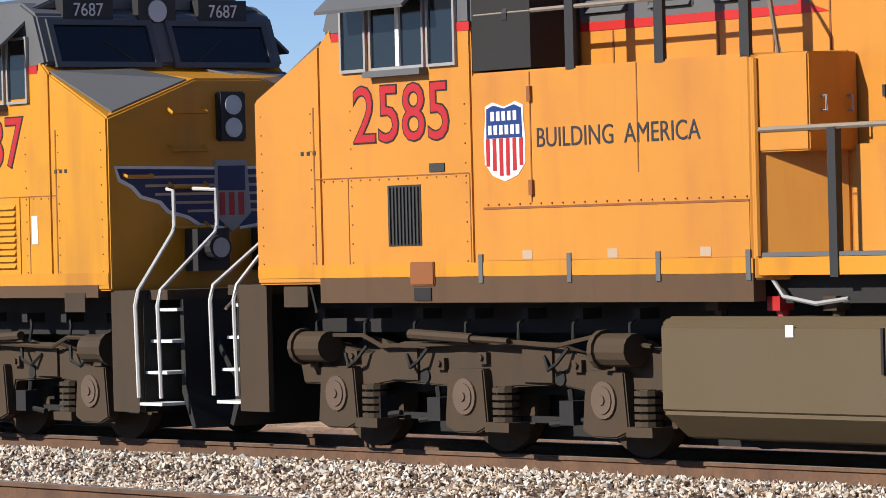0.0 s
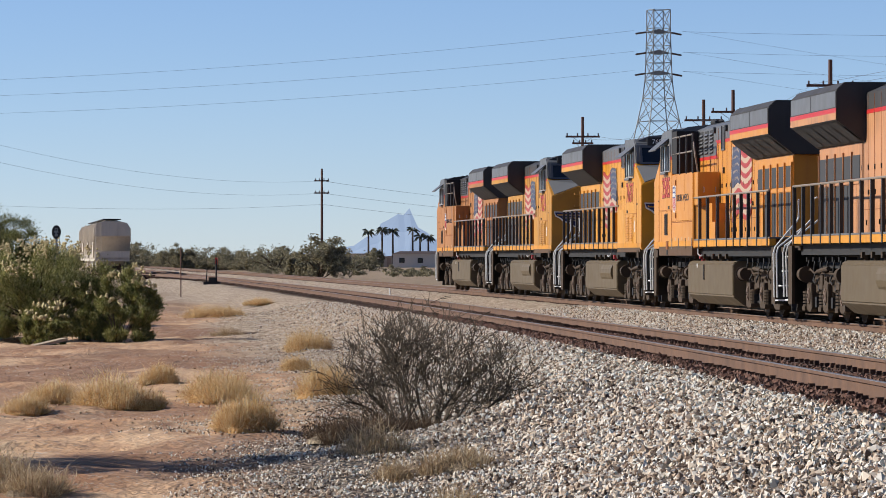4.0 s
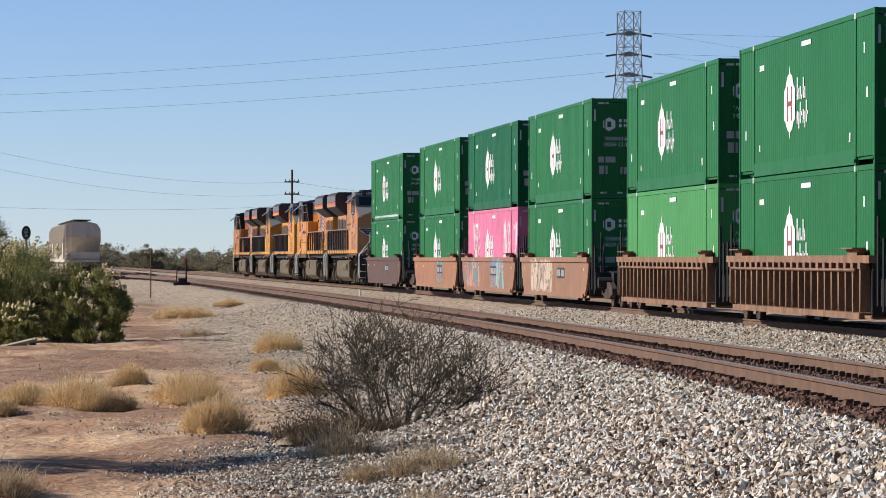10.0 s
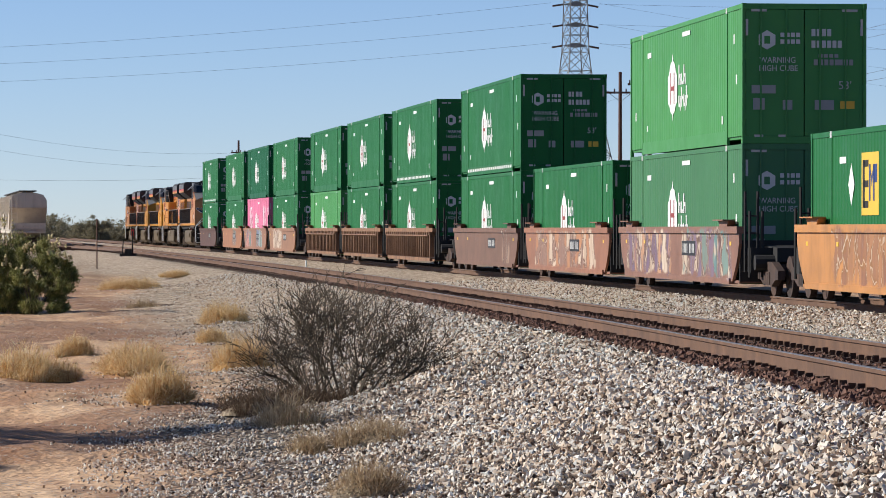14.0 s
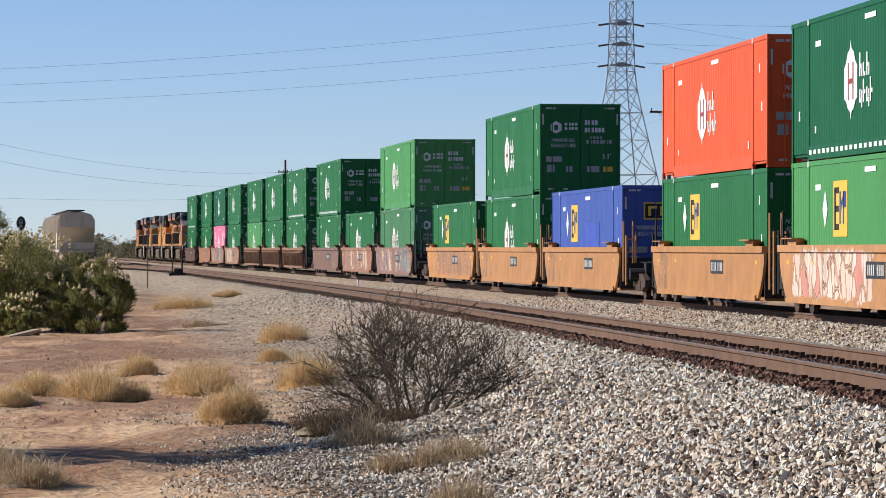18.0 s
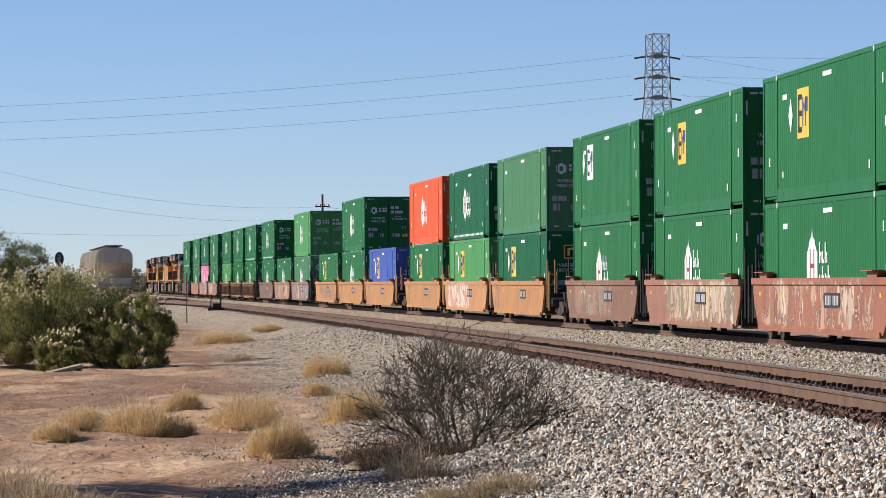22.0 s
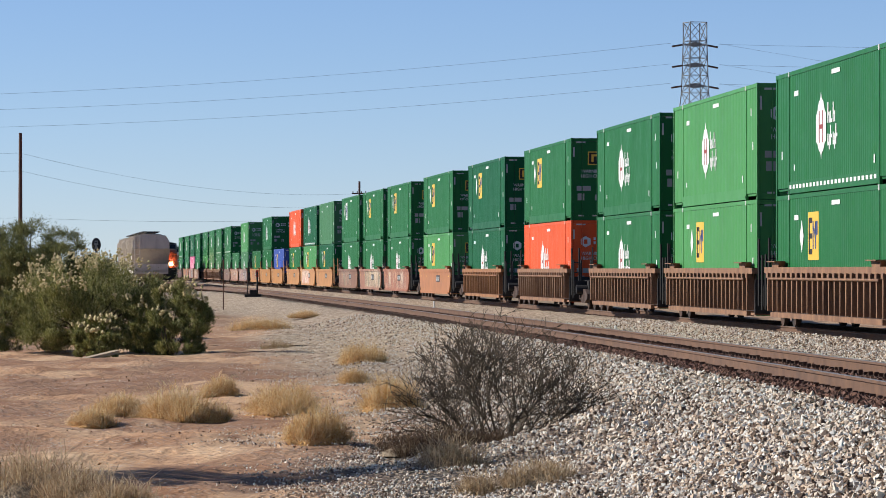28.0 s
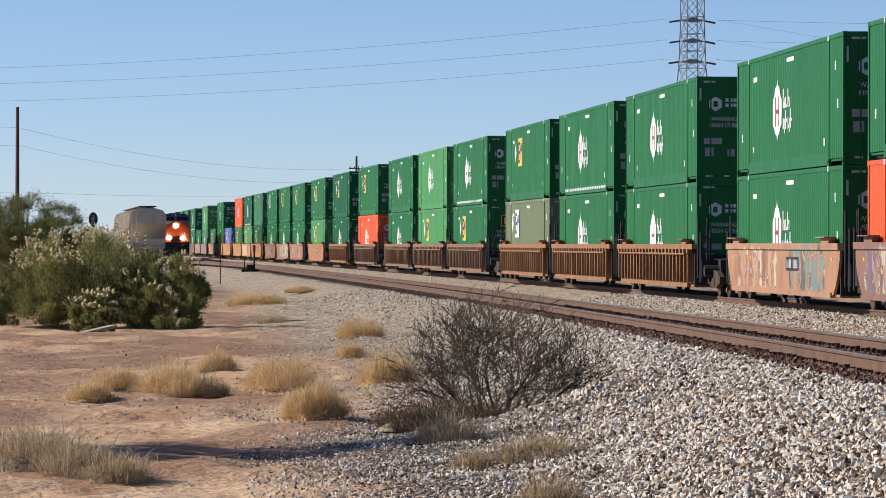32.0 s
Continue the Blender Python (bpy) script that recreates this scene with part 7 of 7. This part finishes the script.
def siding_track():
    for sg in (-0.754, 0.754):
        b = B()
        web = [(-0.07, -0.18), (-0.034, -0.004), (0.034, -0.004), (0.07, -0.18)]
        ys = np.arange(276, 520, 4.0)
        for y in ys:
            x, h = siding(y)
            for u, w in web:
                b.v.append((x + (u + sg) * math.cos(radians(h)), y - 0 * h, w - 0.02))
        for i in range(len(ys) - 1):
            for j in range(4):
                a, c = i * 4 + j, i * 4 + (j + 1) % 4
                b.f.append((a, c, c + 4, a + 4))
        tagged(part("rail", b, RAILSIDE), "rusty rail of the siding", "rail", "rails of the siding", "structure")
    b = B()
    for k in range(150):
        y = 280 + k * 0.9
        x, h = siding(y)
        b.box(x - 1.5, x + 1.5, y - 0.14, y + 0.14, -0.34, -0.18)
    tagged(part("siding_ties", b, TIE), "dark ties of the siding", "railway ties", kind="stuff")


siding_track()
rnd0 = random.Random(12)
HOPPER = painted("hopper_grey", srgb(226, 214, 196), 0.65, 0.4, (0.20, 0.17, 0.14, 1))


def hopper_car(y):
    x, h = -25.1 - 0.105 * (y - 355.0), 6.0
    e = empty("hopper_car", "weathered pale grey covered hopper car standing on the siding", "hopper car", "parked hopper cars")
    hl = 7.6
    sec = [(-1.55, 1.35), (-1.60, 2.6), (-1.58, 3.85), (-1.30, 4.30), (-0.6, 4.50), (0.6, 4.50), (1.30, 4.30), (1.58, 3.85), (1.60, 2.6), (1.55, 1.35)]
    part("body", B().prism([(u, w) for u, w in sec if w > 3.0] + [(1.59, 3.2), (-1.59, 3.2)], -hl + 0.15, hl - 0.15, "x"), HOPPER, e, bevel=0.04)
    part("hopper_side", B().prism([(-hl + 0.2, 3.21), (-hl + 2.6, 1.30), (hl - 2.6, 1.30), (hl - 0.2, 3.21)], -1.585, 1.585), HOPPER, e)
    for k in range(11):
        xx = -hl + 0.9 + k * 1.34
        part("rib", B().prism([(u * 1.03, max(w, 1.35 if 1 < k < 9 else 2.7) * 1.005) for u, w in sec], xx - 0.05, xx + 0.05, "x"), HOPPER, e)
    part("side_sill", B().box(-hl, hl, -1.5, 1.5, 1.05, 1.36), HOPPER, e)
    for k in range(3):
        xx = -4.2 + 4.2 * k
        part("hopper_bay", B().prism([(xx - 1.8, 1.1), (xx + 1.8, 1.1), (xx + 0.5, 0.35), (xx - 0.5, 0.35)], -1.1, 1.1), HOPPER, e)
    part("running_board", B().box(-hl, hl, -0.75, 0.75, 4.62, 4.70), SOOT_SHADE, e, "dark roof walkway")
    for k in range(4):
        part("hatch", B().cyl((-5 + 3.3 * k, 0, 4.5), (-5 + 3.3 * k, 0, 4.66), 0.5, 14), HOPPER, e)
    for sg in (1, -1):
        part("end_frame", B().box(min(sg * (hl - 0.2), sg * hl), max(sg * (hl - 0.2), sg * hl), -1.5, 1.5, 1.2, 1.9), HOPPER, e)
        lad = B()
        for yy in (0.95, 1.4):
            lad.cyl((sg * (hl + 0.05), yy, 1.0), (sg * (hl + 0.05), yy, 4.4), 0.025, 5)
        for k in range(9):
            lad.cyl((sg * (hl + 0.05), 0.95, 1.2 + 0.38 * k), (sg * (hl + 0.05), 1.4, 1.2 + 0.38 * k), 0.02, 5)
        part("ladder", lad, HOPPER, e)
        part("coupler", B().box(min(sg * hl, sg * (hl + 0.8)), max(sg * hl, sg * (hl + 0.8)), -0.15, 0.15, 0.75, 1.0), RUST, e)
        part("air_tank", B().cyl((sg * (hl - 0.4), -0.6, 1.6), (sg * (hl - 0.4), 0.6, 1.6), 0.22, 12), RUST, e)
        bogie(e, sg * 5.6)
    e.matrix_basis = pose(x, y, -0.02, 0, 0, 90 + h)
    return e


for y_ in (362.7, 379.5, 396.3):
    hopper_car(y_)


def signal(x, y):
    e = empty("block_signal", "dark railway block signal with a round target head on a mast", "railway signal")
    z, _ = ground_z(x, y)
    part("mast", B().cyl((0, 0, -0.3), (0, 0, 4.9), 0.09, 10), GALV, e)
    part("target", B().prism([(0.33 * math.cos(0.2618 * k), 4.75 + 0.50 * math.sin(0.2618 * k)) for k in range(24)], -0.12, -0.08), BLACK, e, "oval black backing plate")
    part("lamp_case", B().cyl((0, -0.3, 4.75), (0, 0.25, 4.75), 0.15, 14).box(-0.10, 0.10, -0.28, -0.12, 4.45, 5.05), GALV, e)
    for k in range(3):
        part("lens", B().cyl((0.12 * math.sin(2.1 * k), -0.13, 4.75 + 0.16 * math.cos(2.1 * k)), (0.12 * math.sin(2.1 * k), -0.31, 4.75 + 0.16 * math.cos(2.1 * k)), 0.06, 10), GLASS, e)
    part("ladder", B().cyl((0.2, 0.15, 0), (0.2, 0.1, 4.4), 0.02, 5).cyl((-0.2, 0.15, 0), (-0.2, 0.1, 4.4), 0.02, 5), GALV, e)
    part("relay_box", B().box(-0.4, 0.4, 0.3, 0.8, -0.1, 1.4), GALV, e)
    e.location = (x, y, z - 0.7)


signal(-25.0, 298.0)


def switch_stand(x, y):
    e = empty("switch_stand", "dark switch stand with a post beside the near track", "switch stand")
    z, _ = ground_z(x, y)
    part("base", B().box(-0.5, 0.5, -0.3, 0.3, -0.05, 0.16), SOOT_SHADE, e)
    part("post", B().cyl((0.25, 0, 0.1), (0.25, 0, 1.5), 0.05, 8), SOOT_SHADE, e)
    part("lever", B().cyl((-0.35, 0, 0.15), (-0.30, 0, 0.95), 0.035, 6), SOOT_SHADE, e)
    part("motor_case", B().box(-0.2, 0.2, -0.25, 0.25, 0.15, 0.42), SOOT_SHADE, e)
    part("target", B().box(0.17, 0.33, -0.02, 0.02, 1.2, 1.6), RED, e, "faded red target plate")
    e.location = (x, y, z)


switch_stand(-11.4, 248.0)


def marker(x, y, h, col, label):
    e = empty("marker_post", label, "marker post", "marker posts")
    z, _ = ground_z(x, y)
    part("post", B().cyl((0, 0, -0.3), (0, 0, h), 0.03, 8), WOOD if col is WOOD else GALV, e)
    part("tip", B().cyl((0, 0, h - 0.35), (0, 0, h + 0.02), 0.036, 8), col, e)
    e.location = (x, y, z)


marker(-11.0, 207.0, 2.5, WOOD, "thin brown marker post on the ballast")
for y_, h_ in ((175, 0.3), (67, 0.02), (112, 0.1)):
    s_ = float(np.interp(y_, LINE[2], LINE[0]))
    x_, yy_, t_ = at(s_, NEAR_OFF + 2.6)
    marker(float(x_), float(yy_), h_, WHITE, "short pale stake between the tracks")
pl_ = B().box(-0.55, 0.55, -0.12, 0.12, 0.0, 0.07)
tagged(part("plank", pl_, plain("bleached_wood", srgb(196, 176, 148), 0.85, 0, 0.2), at_=pose(-8.55, 103.2, -0.78, 0, -9, 48)), "bleached wooden plank lying on the dirt", "plank")
pl_ = B().box(-2.2, 2.2, -0.1, 0.1, 0.0, 0.10)
tagged(part("tie_offcut", pl_, TIE, at_=pose(-5.0, 117.0, -0.84, 0, 0, 4)), "dark old tie lying half buried in the dirt", "tie")


# old ties thrown in a heap beside the siding
me_ = B().box(-1.3, 1.3, -0.12, 0.12, 0.0, 0.18).mesh("old_tie", TIE)
for k_ in range(11):
    lay_, i_ = (0, k_) if k_ < 6 else (1, k_ - 6)
    m_ = pose(-22.6 + i_ * 0.52 + 0.25 * lay_, 341.0 + rnd0.uniform(-0.7, 0.7), -0.44 + 0.185 * lay_, 0, 0, 72 + rnd0.uniform(-14, 14))
    tagged(part("old_tie", me_, None, at_=m_), "dark old railway tie in a heap by the siding", "tie", "heap of old ties")


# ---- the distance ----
# Distance haze is put into a self-lit blue colour; sunlight doesn't shape it.
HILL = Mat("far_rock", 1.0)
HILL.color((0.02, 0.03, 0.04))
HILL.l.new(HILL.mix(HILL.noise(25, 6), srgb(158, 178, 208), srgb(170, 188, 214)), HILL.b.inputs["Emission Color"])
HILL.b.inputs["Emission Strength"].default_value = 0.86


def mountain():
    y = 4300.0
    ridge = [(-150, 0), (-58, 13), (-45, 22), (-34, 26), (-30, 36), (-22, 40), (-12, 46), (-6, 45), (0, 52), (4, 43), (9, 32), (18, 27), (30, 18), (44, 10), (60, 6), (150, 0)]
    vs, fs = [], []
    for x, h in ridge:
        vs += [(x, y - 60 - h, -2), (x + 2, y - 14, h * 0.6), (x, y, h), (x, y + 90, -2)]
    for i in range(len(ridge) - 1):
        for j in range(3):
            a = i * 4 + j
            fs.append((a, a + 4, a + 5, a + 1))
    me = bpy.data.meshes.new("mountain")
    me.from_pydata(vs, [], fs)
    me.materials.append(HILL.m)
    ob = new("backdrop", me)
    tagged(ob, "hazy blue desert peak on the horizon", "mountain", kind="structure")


mountain()
rnd_ = random.Random(8)
for k_ in range(26):
    a_ = -0.082 + k_ * 0.0028 + rnd_.uniform(-0.001, 0.001)
    d_ = rnd_.uniform(640, 780)
    x_, y_ = bearing(a_, d_)
    leafy("desert_tree", x_, y_, rnd_.uniform(8, 13), rnd_.uniform(2.8, 4.6), "hazy olive mesquite tree in the distant tree line", "tree", 0.25, FARLEAF, 38, 42, 100 + k_, group="far trees", low=0.05)
for a_, d_, w_, h_ in ((-0.0205, 430, 6.4, 4.9), (-0.026, 436, 3.6, 3.6), (-0.0545, 700, 4.6, 5.2), (-0.03, 780, 3.4, 5.0), (0.0105, 860, 4.6, 6.2), (0.0178, 860, 6.0, 6.6), (0.0232, 850, 5.0, 6.4), (-0.008, 870, 4.5, 5.0)):
    x_, y_ = bearing(a_, d_)
    leafy("desert_tree", x_, y_, w_, h_, "dark olive desert tree beyond the tracks", "tree", 0.2, FARLEAF, 56, 80, int(d_ * 10 + w_), group="far trees", low=0.06)
for k_ in range(40):
    a_, d_ = rnd_.uniform(-0.075, 0.03), rnd_.uniform(400, 620)
    x_, y_ = bearing(a_, d_)
    if near_d(x_, y_) > -16:
        continue
    leafy("desert_shrub", x_, y_, rnd_.uniform(2, 4), rnd_.uniform(0.7, 1.5), "low hazy desert shrub beyond the tracks", "shrub", 0.16, FARLEAF, 10, 40, 300 + k_, trunk=False, group="low shrubs")
# Palm green is paled so the colour itself carries the haze.
PALM = plain("palm_green", srgb(88, 92, 74), 0.8, 0, 0.2)
for a_, h_ in ((-0.0095, 8.6), (-0.0062, 9.0), (-0.0036, 8.7), (0.0012, 9.0), (0.0030, 7.6), (0.0050, 7.4)):
    x_, y_ = bearing(a_, 900)
    p_ = empty("palm_tree", "distant fan palm with a dark shaggy crown", "palm tree", "far palms")
    part("trunk", B().cyl((0, 0, -0.3), (0, 0, h_ - 0.8), 0.25, 8, 0.18), TWIG, p_)
    fr_ = B()
    for k_ in range(22):
        t_, u_ = k_ * 2.4, rnd_.uniform(-0.7, 0.8)
        d_ = Vector((math.cos(t_), math.sin(t_), u_)).normalized()
        w_ = d_.orthogonal().normalized() * 0.28
        q_ = Vector((0, 0, h_ - 0.8))
        fr_.add([q_ - w_ * 0.2, q_ + d_ * 0.9 - w_, q_ + d_ * 1.7 - Vector((0, 0, 0.5)), q_ + d_ * 0.9 + w_], [(0, 1, 2, 3)])
    part("fronds", fr_, PALM, p_)
    p_.location = (x_, y_, -0.9)
STUCCO = plain("pale_stucco", srgb(224, 214, 200), 0.8, 0, 0.05)
TILEROOF = plain("pale_roof", srgb(196, 176, 160), 0.8, 0, 0.1)


def house(a, d, w, dp, h, roof, label):
    x, y = bearing(a, d)
    e = empty("house", label, "house", "far houses")
    part("wall", B().box(-w / 2, w / 2, -dp / 2, dp / 2, -0.2, h), STUCCO, e)
    part("roof", B().prism([(-w / 2 - 0.4, h), (w / 2 + 0.4, h), (w / 2 - 1.5, h + roof * 0.5), (-w / 2 + 1.5, h + roof * 0.5)], -dp / 2 - 0.4, dp / 2 + 0.4), TILEROOF, e)
    n = max(2, int(w / 4))
    for k in range(n):
        xx = -w / 2 + (k + 0.5) * w / n
        part("window", B().box(xx - 0.6, xx + 0.6, -dp / 2 - 0.03, -dp / 2 + 0.05, 1.0, 2.1), GLASS, e)
    part("door", B().box(-0.5, 0.5, -dp / 2 - 0.04, -dp / 2 + 0.05, 0, 2.05), TILEROOF, e)
    e.matrix_basis = pose(x, y, -0.9)


for a_, d_, w_, dp_, h_, r_ in ((-0.0115, 905, 9, 7, 2.8, 0.5), (0.0075, 900, 20, 9, 2.9, 1.3), (0.0005, 915, 10, 6, 2.4, 0.4), (-0.0045, 915, 9, 6, 2.2, 0.4), (0.0155, 900, 12, 7, 2.8, 0.6)):
    house(a_, d_, w_, dp_, h_, r_, "long low pale stucco house with a flat pale roof")

# ---- the train that comes the other way ----
BNORANGE = painted("dull_orange", srgb(150, 66, 40), 0.5, 0.4, (0.10, 0.05, 0.03, 1))
ONC = locomotive("", BNORANGE, "orange and dark diesel locomotive with lit headlamps on the near track", lit=True, flag=False, wings=False, group="oncoming train", shield_on=False)
ONC_AT = [(0, 640), (10, 625), (20, 595), (24.5, 558), (26.5, 533), (28, 513), (30, 488), (31.5, 466), (32, 459)]


ties()


# ---- what moves ----
def motions():
    step = [k * 1.0 for k in range(0, 33)]
    for ob, behind, off, z, back in MOVERS:
        walk(ob, [(t, on_track(arc(t) - behind, off, z, back)) for t in step])
    walk(ONC, [(t, on_track(y - 50 + 10.2, NEAR_OFF, 0.0, True)) for t, y in ONC_AT])


motions()
